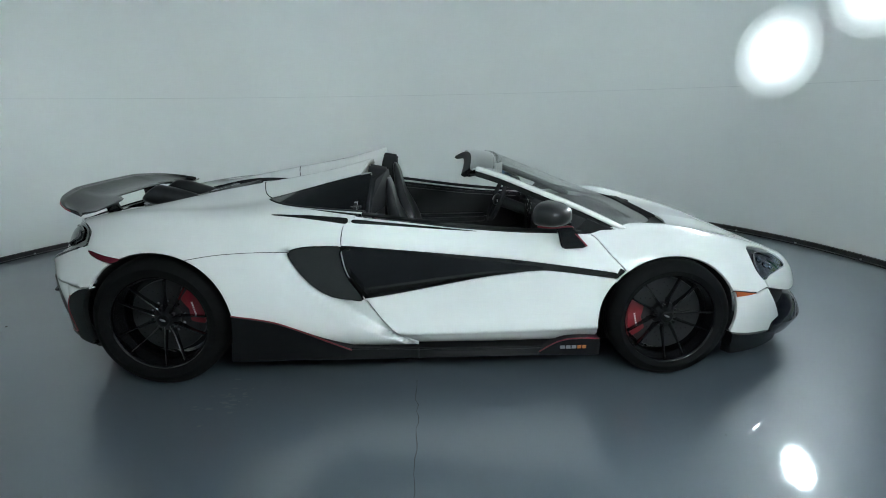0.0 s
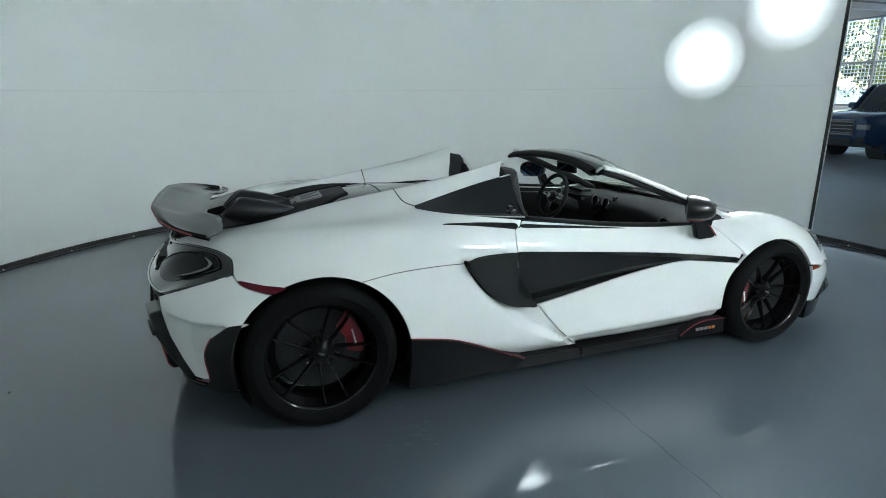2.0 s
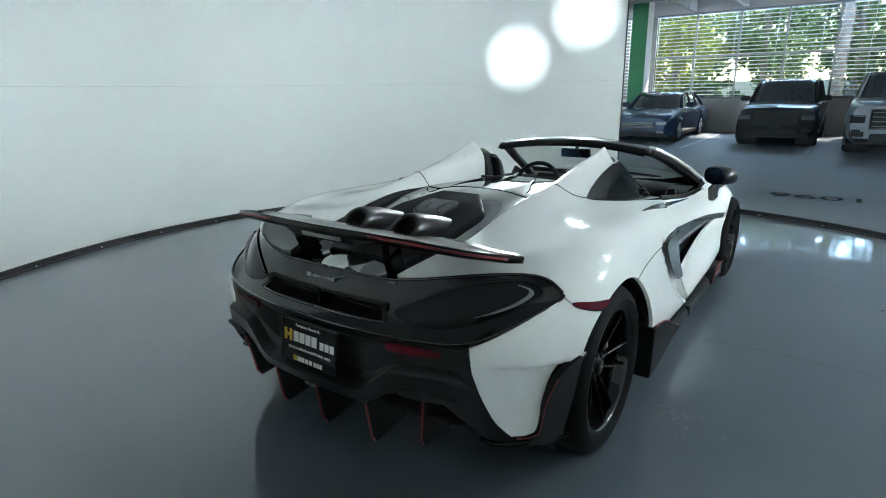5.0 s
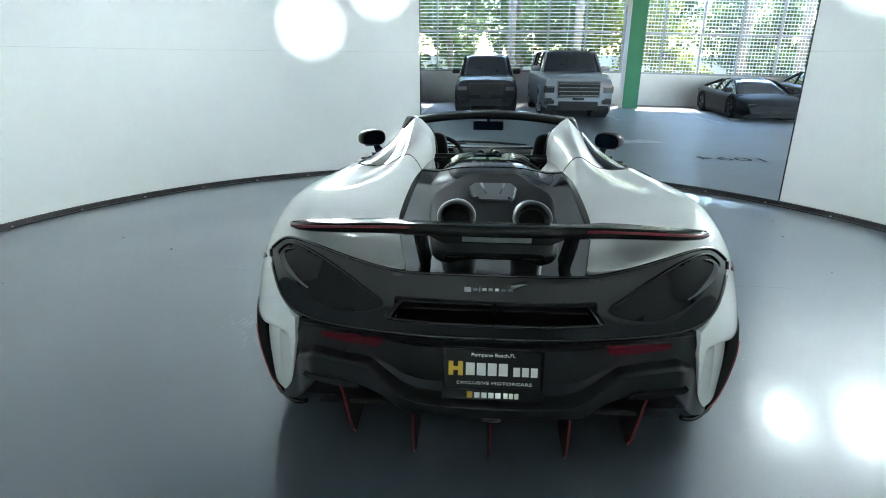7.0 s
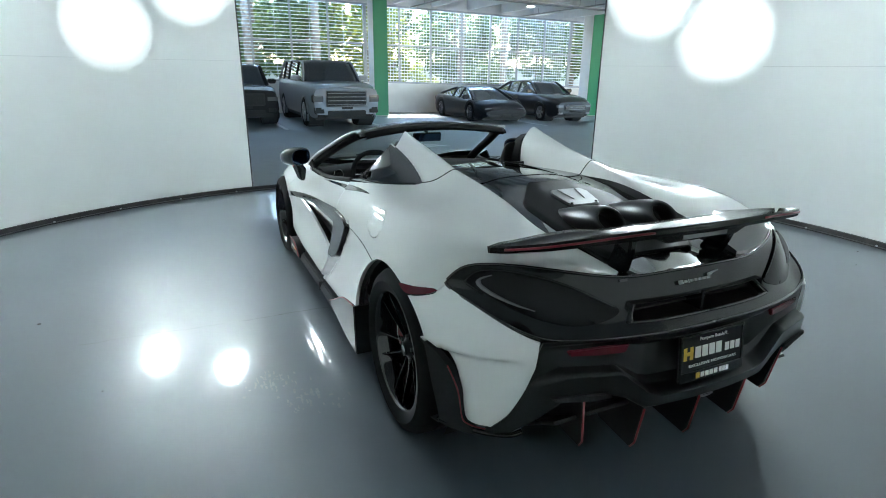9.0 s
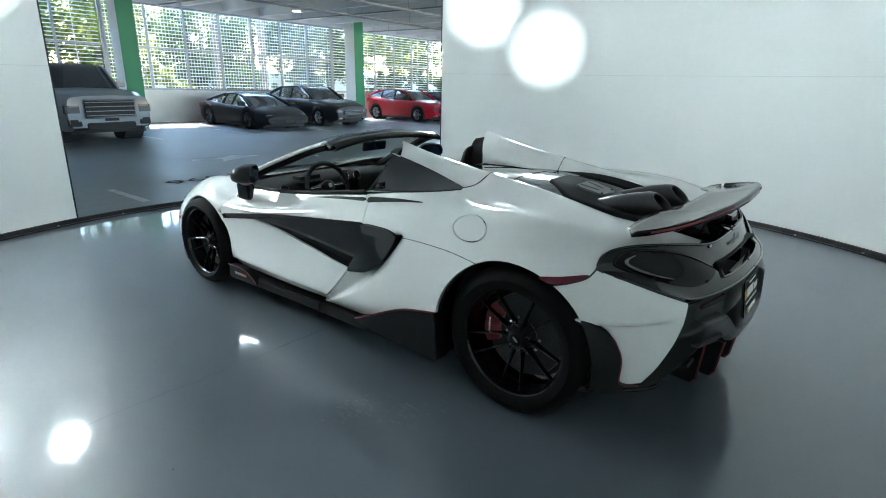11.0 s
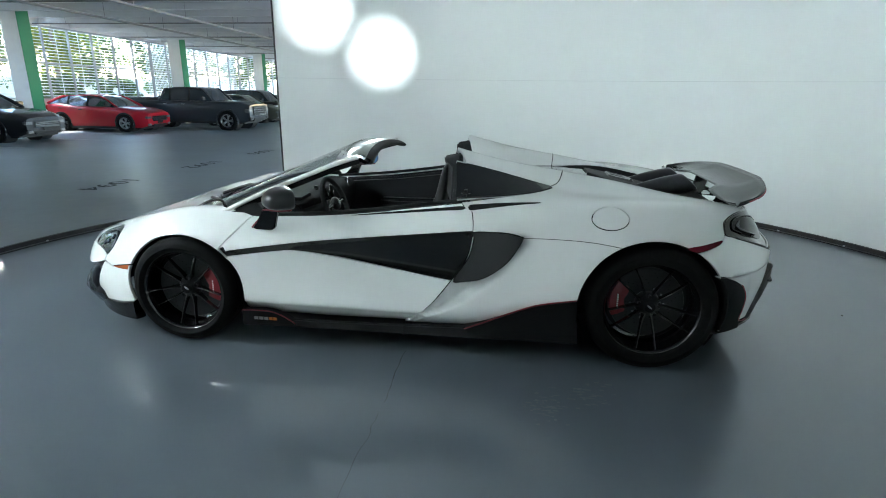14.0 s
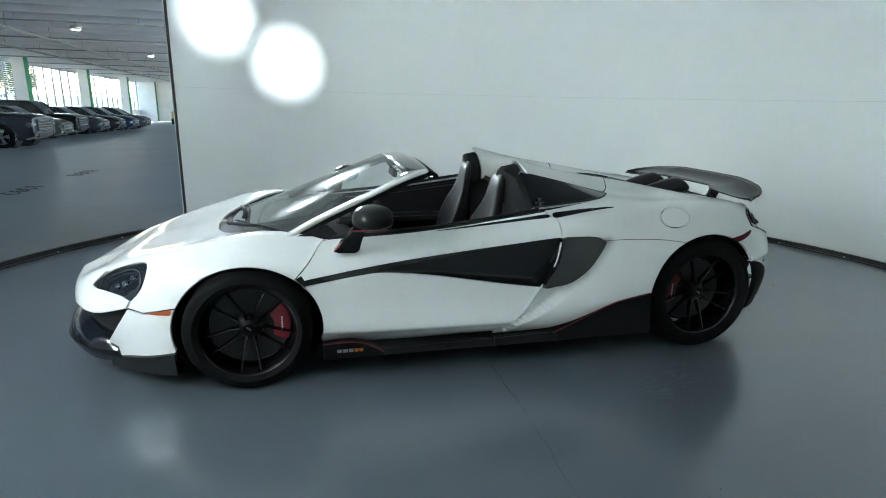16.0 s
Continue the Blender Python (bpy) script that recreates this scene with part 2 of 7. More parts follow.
# feature lines of the half body, nose to tail (x out, y ahead, z up)
LINES = [
    # sill
    [(0, 2.27, .13), (.38, 2.20, .13), (.66, 2.02, .14), (.84, 1.74, .15), (.885, 1.50, .16), (.89, 1.27, .17), (.862, .95, .17), (.855, .50, .165), (.86, 0, .17), (.885, -.45, .18), (.925, -.95, .20), (.93, -1.40, .21), (.898, -1.72, .22), (.782, -1.925, .24), (.65, -2.01, .27)],
    # lower crease
    [(0, 2.30, .27), (.40, 2.22, .27), (.69, 2.04, .28), (.865, 1.76, .30), (.912, 1.52, .33), (.925, 1.27, .34), (.925, .95, .30), (.94, .50, .265), (.95, 0, .265), (.962, -.45, .30), (.975, -.95, .35), (.975, -1.40, .38), (.943, -1.72, .40), (.822, -1.94, .42), (.68, -2.04, .45)],
    # mid side
    [(0, 2.32, .37), (.40, 2.23, .38), (.68, 2.05, .40), (.85, 1.77, .44), (.912, 1.53, .48), (.935, 1.27, .52), (.925, .95, .47), (.915, .50, .45), (.918, 0, .44), (.942, -.45, .47), (.972, -.95, .52), (.977, -1.40, .56), (.936, -1.70, .58), (.832, -1.93, .58), (.672, -2.06, .60)],
    # upper side
    [(0, 2.32, .43), (.36, 2.22, .46), (.60, 2.05, .51), (.77, 1.79, .56), (.865, 1.55, .61), (.91, 1.27, .665), (.915, .95, .625), (.905, .50, .63), (.905, 0, .655), (.918, -.45, .69), (.938, -.95, .725), (.952, -1.40, .755), (.905, -1.66, .755), (.80, -1.85, .745), (.65, -2.05, .72)],
    # shoulder
    [(0, 2.28, .462), (.31, 2.175, .497), (.52, 2.05, .56), (.68, 1.81, .62), (.78, 1.56, .69), (.82, 1.27, .752), (.80, .95, .735), (.805, .50, .755), (.82, 0, .82), (.835, -.45, .868), (.855, -.95, .897), (.862, -1.35, .904), (.80, -1.63, .878), (.70, -1.82, .845), (.56, -2.02, .80)],
    # fender crown and buttress
    [(0, 2.215, .49), (.25, 2.115, .523), (.43, 2.015, .575), (.58, 1.81, .65), (.685, 1.56, .722), (.72, 1.27, .786), (.705, .95, .797), (.66, .50, .92), (.585, 0, 1.08), (.530, -.38, 1.060), (.578, -.90, .943), (.67, -1.30, .925), (.66, -1.60, .905), (.58, -1.80, .875), (.48, -2.01, .82)],
    # hood valley and buttress ridge
    [(0, 2.15, .515), (.16, 2.055, .55), (.29, 1.97, .595), (.40, 1.81, .645), (.47, 1.56, .70), (.48, 1.27, .755), (.46, .95, .83), (.45, .50, 1.03), (.434, 0, 1.16), (.430, -.36, 1.112), (.434, -.88, 1.023), (.445, -1.25, .960), (.48, -1.57, .905), (.44, -1.79, .868), (.38, -2.0, .82)],
    # centre line and engine cover edge
    [(0, 2.09, .535), (0, 2.03, .565), (0, 1.95, .603), (0, 1.80, .65), (0, 1.56, .695), (0, 1.27, .76), (0, .95, .86), (.20, .50, .90), (.31, 0, .88), (.335, -.36, .903), (.355, -.88, .933), (.364, -1.25, .943), (.375, -1.57, .885), (.345, -1.79, .855), (.30, -1.99, .815)],
]
NET = np.array(LINES, float).transpose(1, 0, 2)      # station, line, xyz
NU, NS = NET.shape[:2]


def body(us):
    """Places on the half body for rows of (u, s): stations from nose to tail, lines from sill to top."""
    us = np.asarray(us, float).reshape(-1, 2)
    return np.einsum("ni,nj,ijk->nk", spline_rows(NU, us[:, 0]), spline_rows(NS, us[:, 1]), NET)


def body_normals(us):
    us = np.asarray(us, float).reshape(-1, 2)
    e = 0.02
    du = body(us + (e, 0)) - body(us - (e, 0))
    ds = body(us + (0, e)) - body(us - (0, e))
    n = np.cross(ds, du)
    n /= np.linalg.norm(n, axis=1)[:, None] + 1e-12
    return n


GU, GS = np.meshgrid(np.linspace(0, NU - 1, 281), np.linspace(0, NS - 1, 141), indexing="ij")
GRID = body(np.stack([GU.ravel(), GS.ravel()], 1))


def find(points, plane, s0=0.0, s1=7.0, u0=0.0, u1=14.0):
    """(u, s) of the body's places that show at the given 2D points when seen along an axis (plane "yz", "xy" or "xz")."""
    ax = ["xyz".index(c) for c in plane]
    ok = (GS.ravel() >= s0) & (GS.ravel() <= s1) & (GU.ravel() >= u0) & (GU.ravel() <= u1)
    gu, gs, g = GU.ravel()[ok], GS.ravel()[ok], GRID[ok][:, ax]
    out = []
    for p in np.asarray(points, float).reshape(-1, 2):
        i = np.argmin(((g - p) ** 2).sum(1))
        us = np.array([gu[i], gs[i]])
        for _ in range(4):
            c = body(us)[0][ax]
            j = np.stack([(body(us + (1e-3, 0))[0][ax] - c) / 1e-3, (body(us + (0, 1e-3))[0][ax] - c) / 1e-3], 1)
            if abs(np.linalg.det(j)) < 1e-6:
                break
            us = np.clip(us + np.clip(np.linalg.solve(j, p - c), -0.15, 0.15), (u0, s0), (u1, s1))
        out.append(us)
    return np.array(out)

CARWHITE = material("pearl_white_paint", (0.735, 0.745, 0.73), 0.6, coat=1.0, vary=0.015, scale=400, spec=0.1)
CARBON = material("satin_carbon", (0.009, 0.0095, 0.010), 0.30, coat=0.6, coat_rough=0.06, vary=0.6, scale=260, spec=0.16)
SILLBLACK = material("satin_black_sill", (0.006, 0.006, 0.007), 0.4, coat=0.08, vary=0.4, scale=260, spec=0.12)
GLOSS = material("gloss_black_carbon", (0.010, 0.0105, 0.0115), 0.14, coat=0.5, spec=0.2, vary=0.1, scale=260)
MATTE = material("matte_black_plastic", (0.016, 0.0165, 0.0175), 0.6, vary=0.2, scale=60, bump=0.05, bump_scale=300, spec=0.15)
RUBBER = material("tyre_rubber", (0.007, 0.0072, 0.0076), 0.62, vary=0.25, scale=30, bump=0.05, bump_scale=200, spec=0.05)
RIM = material("gloss_black_rim", (0.004, 0.004, 0.005), 0.25, coat=1.0, coat_rough=0.04, vary=0.1, spec=0.1)
HUBBLACK = material("satin_black_hub", (0.005, 0.005, 0.006), 0.45, vary=0.1, spec=0.15)
LIDCARBON = material("woven_carbon_lid", (0.011, 0.0115, 0.012), 0.5, vary=0.6, scale=180, spec=0.09, bump=0.08, bump_scale=220)
DECKBLACK = material("gloss_black_deck", (0.006, 0.006, 0.007), 0.07, coat=1.0, vary=0.2, scale=200, spec=0.4)
CHIN = material("gloss_black_chin", (0.005, 0.006, 0.010), 0.2, coat=0.4, vary=0.1, spec=0.2)
HEADGLASS = material("dark_headlight_glass", (0.010, 0.014, 0.020), 0.08, coat=1.0, vary=0.4, scale=30, spec=0.4)
LAMPBLUE = material("blue_tinted_lamp_glass", (0.05, 0.075, 0.11), 0.08, 0.6, coat=1.0, vary=0.2, scale=60)
WINGCARBON = material("gloss_wing_carbon", (0.013, 0.0128, 0.012), 0.16, coat=0.2, vary=0.5, scale=240, spec=0.2)
BLADE = material("gloss_grey_carbon", (0.013, 0.0145, 0.0150), 0.12, coat=0.8, spec=0.2, vary=0.08, scale=90)
DISCMETAL = material("carbon_ceramic_disc", (0.016, 0.0165, 0.018), 0.45, 0.2, vary=0.2, scale=30)
CALIPER = material("red_caliper_paint", (0.19, 0.006, 0.012), 0.3, coat=0.5, vary=0.05)
REDTRIM = material("red_pinstripe", (0.22, 0.010, 0.020), 0.4, vary=0.05)
REDLENS = material("red_lens", (0.085, 0.005, 0.012), 0.15, coat=0.2, spec=0.2, vary=0.1, scale=90)
AMBER = material("amber_lens", (0.40, 0.085, 0.02), 0.15, coat=1.0, vary=0.1, scale=90)
LENS = material("smoked_lens", (0.006, 0.006, 0.007), 0.05, coat=0.0, spec=0.16, vary=0.1)
QUARTER = material("dark_quarter_glass", (0.006, 0.007, 0.008), 0.12, coat=0.6, spec=0.14, vary=0.1)
LIGHTBAR = material("grey_light_guide", (0.16, 0.165, 0.17), 0.2, coat=1.0, vary=0.05)
LEATHER = material("black_leather", (0.010, 0.0105, 0.012), 0.36, spec=0.35, vary=0.2, scale=50, bump=0.12, bump_scale=220)
SUEDE = material("dark_suede", (0.022, 0.0225, 0.024), 0.9, spec=0.15, vary=0.2, scale=80, bump=0.1, bump_scale=300)
CHROME = material("bright_metal", (0.62, 0.62, 0.62), 0.18, 1.0, vary=0.05)
HEATSHIELD = material("brushed_heat_shield", (0.12, 0.122, 0.125), 0.36, 0.9, vary=0.1, scale=120)
EXHAUST = material("dark_exhaust_steel", (0.055, 0.055, 0.058), 0.33, 0.9, vary=0.15, scale=50)
MIRRORGLASS = material("mirror_glass", (0.13, 0.27, 0.45), 0.02, 1.0, vary=0.0)
SCREENGLASS = glass("windscreen_glass", (0.90, 0.94, 0.93))
SILVERTEXT = material("silver_badge", (0.30, 0.31, 0.32), 0.3, 0.8, vary=0.02)
WHITETEXT = material("white_print", (0.75, 0.75, 0.73), 0.5, vary=0.02)
GOLDTEXT = material("yellow_print", (0.65, 0.42, 0.05), 0.45, vary=0.1, scale=50)
ORANGETEXT = material("orange_badge", (0.55, 0.16, 0.02), 0.4, vary=0.05)


def net_surface(net):
    """Two functions, places and normals, of a smooth surface through a net of points (rows along u, columns along s)."""
    net = np.array(net, float)
    nu, ns = net.shape[:2]

    def at(us):
        us = np.asarray(us, float).reshape(-1, 2)
        return np.einsum("ni,nj,ijk->nk", spline_rows(nu, us[:, 0]), spline_rows(ns, us[:, 1]), net)

    def normal(us):
        us = np.asarray(us, float).reshape(-1, 2)
        e = 0.02
        lo, hi = np.zeros(2), np.array([nu - 1, ns - 1])
        a, b = np.clip(us + (e, 0), lo, hi), np.clip(us - (e, 0), lo, hi)
        c, d = np.clip(us + (0, e), lo, hi), np.clip(us - (0, e), lo, hi)
        n = np.cross(at(c) - at(d), at(a) - at(b))
        return n / (np.linalg.norm(n, axis=1)[:, None] + 1e-12)

    return at, normal


def inside(p, loop):
    """Which of the points p lie inside a closed 2D loop."""
    x, y = p[:, 0][:, None], p[:, 1][:, None]
    a, b = loop, np.roll(loop, -1, 0)
    cross = ((a[:, 1] > y) != (b[:, 1] > y)) & (x < (b[:, 0] - a[:, 0]) * (y - a[:, 1]) / (b[:, 1] - a[:, 1] + 1e-15) + a[:, 0])
    return cross.sum(1) % 2 == 1


SKIN_FACES = {}


def reshade(ob):
    """Shading normals of a panel anew, after its places have been bent."""
    count, mirror = SKIN_FACES[ob.name]
    v = np.array([q.co for q in ob.data.vertices])
    n = np.zeros_like(v)
    polys = [tuple(q.vertices) for q in ob.data.polygons]
    for t in polys[:count]:
        c = np.cross(v[t[1]] - v[t[0]], v[t[2]] - v[t[0]])
        for q in t:
            n[q] += c
    n /= np.linalg.norm(n, axis=1)[:, None] + 1e-12
    ob.data.normals_split_custom_set([tuple(n[q]) if i < count else (0, 0, 0) for i, t in enumerate(polys) for q in t])


def skin(name, loop, material, parent, surface=(body, body_normals), mirror=False, off=0.0, lip=0.018, gap=0.002, holes=(), step=0.03, units=(0.30, 0.15), label="", bulge=None):
    """A panel: the piece of a surface inside a loop of (u, s), with a turned-in edge. off: metres proud of the surface. bulge: metres added inside, by distance from the edge."""
    from mathutils.geometry import delaunay_2d_cdt
    at, normal = surface
    unit = np.array(units)

    def even(l, d):
        l = np.asarray(l, float) * unit
        out = []
        for a, b in zip(l, np.roll(l, -1, 0)):
            n = max(int(np.ceil(np.linalg.norm(b - a) / d)), 1)
            out += [a + (b - a) * k / n for k in range(n)]
        out = np.array(out)
        keep = np.linalg.norm(out - np.roll(out, 1, 0), axis=1) > 1e-5
        return out[keep]

    def shrink(l, d):
        t = np.roll(l, -1, 0) - np.roll(l, 1, 0)
        t /= np.linalg.norm(t, axis=1)[:, None] + 1e-12
        area = (l[:, 0] * np.roll(l[:, 1], -1) - np.roll(l[:, 0], -1) * l[:, 1]).sum()
        n = np.stack([-t[:, 1], t[:, 0]], 1) * (1 if area > 0 else -1)
        return l + n * d

    outer = shrink(even(loop, 0.012), gap)
    inner = [shrink(even(h, 0.012), -gap) for h in holes]
    lo, hi = outer.min(0), outer.max(0)
    gx, gy = np.meshgrid(np.arange(lo[0], hi[0], step), np.arange(lo[1], hi[1], step), indexing="ij")
    pts = np.stack([gx.ravel(), gy.ravel()], 1)
    pts = pts[inside(pts, outer)]
    for h in inner:
        pts = pts[~inside(pts, h)]
    edge_pts = np.concatenate([outer, *inner])
    if len(pts):
        near = np.array([((edge_pts - p) ** 2).sum(1).min() for p in pts])
        pts = pts[near > (0.55 * step) ** 2]
    allp = np.concatenate([edge_pts, pts])
    edges, k = [], 0
    for l in (outer, *inner):
        edges += [(k + i, k + (i + 1) % len(l)) for i in range(len(l))]
        k += len(l)
    v, _, f, *_ = delaunay_2d_cdt([Vector(p) for p in allp], edges, [], 0, 1e-6)
    v = np.array([(p.x, p.y) for p in v])
    f = np.array([t for t in f if len(t) == 3])
    mid = v[f].mean(1)
    ok = inside(mid, outer)
    for h in inner:
        ok &= ~inside(mid, h)
    f = f[ok]
    us = v / unit
    p3, n3 = at(us), normal(us)
    lift = np.full(len(v), off)
    if bulge:
        dist = np.array([np.sqrt(((edge_pts - q) ** 2).sum(1).min()) for q in v])
        lift = lift + bulge(dist)
    p3 = p3 + n3 * lift[:, None]
    # faces turn outwards
    fn = np.cross(p3[f[:, 1]] - p3[f[:, 0]], p3[f[:, 2]] - p3[f[:, 0]])
    flip = (fn * n3[f[:, 0]]).sum(1) < 0
    f[flip] = f[flip][:, ::-1]
    verts, faces, normals = list(p3), [tuple(t) for t in f], list(n3)
    count = {}
    for t in faces:
        for a, b in ((t[0], t[1]), (t[1], t[2]), (t[2], t[0])):
            count[(a, b)] = 1
    rim = [(a, b) for a, b in count if (b, a) not in count]
    first = {}
    for a, b in rim:
        for q in (a, b):
            if q not in first:
                first[q] = len(verts)
                verts.append(p3[q] - n3[q] * 0.0025)
                verts.append(p3[q] - n3[q] * lip)
    skin_faces = len(faces)
    for a, b in rim:
        faces.append((b, a, first[a], first[b]))
        faces.append((first[b], first[a], first[a] + 1, first[b] + 1))
    verts = np.array(verts)
    nn = np.array(normals)
    if mirror:
        verts = verts * (-1, 1, 1)
        nn = nn * (-1, 1, 1)
        faces = [t[::-1] for t in faces]
    ob = raw(name, verts.tolist(), faces, material, parent, label, smooth=True)
    loops = []
    for i, t in enumerate(faces):
        for q in t:
            loops.append(tuple(nn[q]) if i < skin_faces else (0, 0, 0))
    ob.data.normals_split_custom_set(loops)
    SKIN_FACES[ob.name] = (skin_faces, mirror)
    return ob


def both(name, loop, material, parent, **kw):
    return [skin(name, loop, material, parent, mirror=m, **kw) for m in (False, True)]


def sheet(name, net, material, parent, nu=24, ns=16, thick=0.0, label="", mirror=False, both_sides=False):
    """A smooth sheet through a net of points; both_sides: the net is the half of a thing that is the same on both sides."""
    at, normal = net_surface(net)
    a, b = np.array(net).shape[:2]
    g = np.stack(np.meshgrid(np.linspace(0, a - 1, nu + 1), np.linspace(0, b - 1, ns + 1), indexing="ij"), -1).reshape(-1, 2)
    p = at(g)
    verts, faces = [], []
    for sign in ((1, -1) if both_sides else (-1,) if mirror else (1,)):
        o = len(verts)
        verts += (p * (sign, 1, 1)).tolist()
        for i in range(nu):
            for j in range(ns):
                q = (o + i * (ns + 1) + j, o + (i + 1) * (ns + 1) + j, o + (i + 1) * (ns + 1) + j + 1, o + i * (ns + 1) + j + 1)
                faces.append(q[::-1] if sign > 0 else q)
    ob = raw(name, verts, faces, material, parent, label, smooth=True)
    bm = bmesh.new()
    bm.from_mesh(ob.data)
    bmesh.ops.remove_doubles(bm, verts=bm.verts, dist=0.0005)
    if thick:
        bmesh.ops.solidify(bm, geom=list(bm.faces), thickness=thick)
    bm.to_mesh(ob.data)
    bm.free()
    ob.data.polygons.foreach_set("use_smooth", [True] * len(ob.data.polygons))
    if thick:
        ob.data.set_sharp_from_angle(angle=radians(50))
    return ob


def plate(name, outline, x0, x1, material, parent, mirror=False, bevel=0.006, label=""):
    """A plate with an outline in (y, z), from x0 to x1; x0 and x1 are numbers or functions of (y, z)."""
    bm = bmesh.new()
    pts = np.asarray(outline, float)
    fx = lambda f, y, z: f(y, z) if callable(f) else f
    sg = -1 if mirror else 1
    a = [bm.verts.new((sg * fx(x0, y, z), y, z)) for y, z in pts]
    b = [bm.verts.new((sg * fx(x1, y, z), y, z)) for y, z in pts]
    n = len(pts)
    bm.faces.new(a)
    bm.faces.new(b[::-1])
    for i in range(n):
        bm.faces.new((a[i], b[i], b[(i + 1) % n], a[(i + 1) % n]))
    bmesh.ops.recalc_face_normals(bm, faces=bm.faces)
    if bevel:
        bmesh.ops.bevel(bm, geom=[e for e in bm.edges if e.calc_face_angle(0) > 0.6], offset=bevel, segments=2, affect="EDGES", clamp_overlap=True)
    ob = part(name, bm, material, parent, label, True)
    ob.data.set_sharp_from_angle(angle=radians(35))
    return ob


def pipe(name, points, r, material, parent, closed=False, seg=8, label="", flat=1.0):
    return raw(name, *tube(points, r, seg, closed, flat), material, parent, label, smooth=True)


def rounded(name, bm, material, parent, bevel=0.01, label="", angle=40):
    """A bmesh with rounded edges."""
    bmesh.ops.recalc_face_normals(bm, faces=bm.faces)
    if bevel:
        bmesh.ops.bevel(bm, geom=[e for e in bm.edges if e.calc_face_angle(0) > 0.5], offset=bevel, segments=3, affect="EDGES", clamp_overlap=True)
    ob = part(name, bm, material, parent, label, True)
    ob.data.set_sharp_from_angle(angle=radians(angle))
    return ob


def letters(name, text, material, parent, place, height, width=None, depth=0.0008):
    """Raised writing made into a mesh; place: a matrix whose x runs along the line and whose z faces the reader."""
    cu = bpy.data.curves.new(name, "FONT")
    cu.body, cu.size, cu.extrude, cu.align_x, cu.align_y = text, height, depth, "CENTER", "CENTER"
    tmp = bpy.data.objects.new(name, cu)
    scene.collection.objects.link(tmp)
    me = bpy.data.meshes.new_from_object(tmp.evaluated_get(bpy.context.evaluated_depsgraph_get()))
    bpy.data.objects.remove(tmp)
    if width:
        xs = [v.co.x for v in me.vertices]
        me.transform(Matrix.Diagonal((width / (max(xs) - min(xs)), 1, 1, 1)))
    me.materials.clear()
    me.materials.append(material)
    ob = new(name, me)
    ob.parent = parent
    ob.matrix_local = place
    return ob

# ---- the round booth ----
CX, CY, RING = -0.226, -0.265, 4.27
EDGE_L, EDGE_R = 99.1, 37.4      # degrees: where the wall ends on either side of the opening
TOP = 3.75


def ring_band(name, r0, r1, z0, z1, a0, a1, mat, parent=None, step=1.5, smooth=False):
    """A curved slab about the booth's centre, from angle a0 to a1."""
    n = max(int(abs(a1 - a0) / step), 2)
    verts, faces = [], []
    for i in range(n + 1):
        a = radians(a0 + (a1 - a0) * i / n)
        for r, z in ((r0, z0), (r1, z0), (r1, z1), (r0, z1)):
            verts.append((CX + r * math.cos(a), CY + r * math.sin(a), z))
    for i in range(n):
        for k in range(4):
            l = (k + 1) % 4
            faces.append((4 * i + k, 4 * i + 4 + k, 4 * i + 4 + l, 4 * i + l))
    faces += [(0, 1, 2, 3), (4 * n + 3, 4 * n + 2, 4 * n + 1, 4 * n)]
    ob = raw(name, verts, faces, mat, parent)
    bm = bmesh.new()
    bm.from_mesh(ob.data)
    bmesh.ops.recalc_face_normals(bm, faces=bm.faces)
    bm.to_mesh(ob.data)
    bm.free()
    if smooth:
        ob.data.polygons.foreach_set("use_smooth", [len(p.vertices) == 4 and abs(p.normal.z) < 0.5 for p in ob.data.polygons])
        ob.data.set_sharp_from_angle(angle=radians(30))
    return ob


wall_booth = tagged(new("wall_booth"), "smooth white curved booth wall with a faint level seam", "wall", kind="structure")
a_end = EDGE_R + 360
for name, z0, z1 in (("lower_panel", 0.0, 1.565), ("upper_panel", 1.568, TOP)):
    ring_band(name, RING, RING + 0.09, z0, z1, EDGE_L, a_end, WALL, wall_booth, smooth=True)
ring_band("seam_backing", RING + 0.004, RING + 0.08, 1.55, 1.58, EDGE_L + 0.2, a_end - 0.2, RAWWALL, wall_booth)
trim_edge = tagged(new("trim_edges"), "thin dark metal edge strips of the wall opening", "trim", kind="structure")
for a in (EDGE_L - 0.12, EDGE_R + 0.12):
    ring_band("edge_strip", RING - 0.003, RING + 0.04, 0, TOP, a - 0.07, a + 0.07, RAIL, trim_edge)
baseboard = tagged(new("baseboard"), "black metal floor track round the booth's edge", "baseboard", kind="structure")
ring_band("track", RING - 0.035, RING - 0.004, 0.0, 0.05, 0, 360, RAIL, baseboard, smooth=True)
ring_band("track_lip", RING - 0.07, RING - 0.04, 0.0, 0.012, 0, 360, RAIL, baseboard, smooth=True)

# floor: the booth's disc, and the garage's sheet round it
n = 180
verts = [(CX, CY, 0)] + [(CX + (RING - 0.02) * math.cos(2 * math.pi * i / n), CY + (RING - 0.02) * math.sin(2 * math.pi * i / n), 0) for i in range(n)]
floor_booth = raw("floor_booth", verts, [(0, i + 1, (i + 1) % n + 1) for i in range(n)], EPOXY)
tagged(floor_booth, "glossy blue-grey epoxy floor with cracks and scuffs", "floor", kind="structure")
X0, X1, Y0, Y1 = -16.0, 60.0, -9.0, 17.5
floor_garage = raw("floor_garage", [(X0, Y0, -0.006), (X1, Y0, -0.006), (X1, Y1, -0.006), (X0, Y1, -0.006)], [(0, 1, 2, 3)], CONCRETE)
BEFORE_GARAGE = set(bpy.data.objects) - {floor_garage}
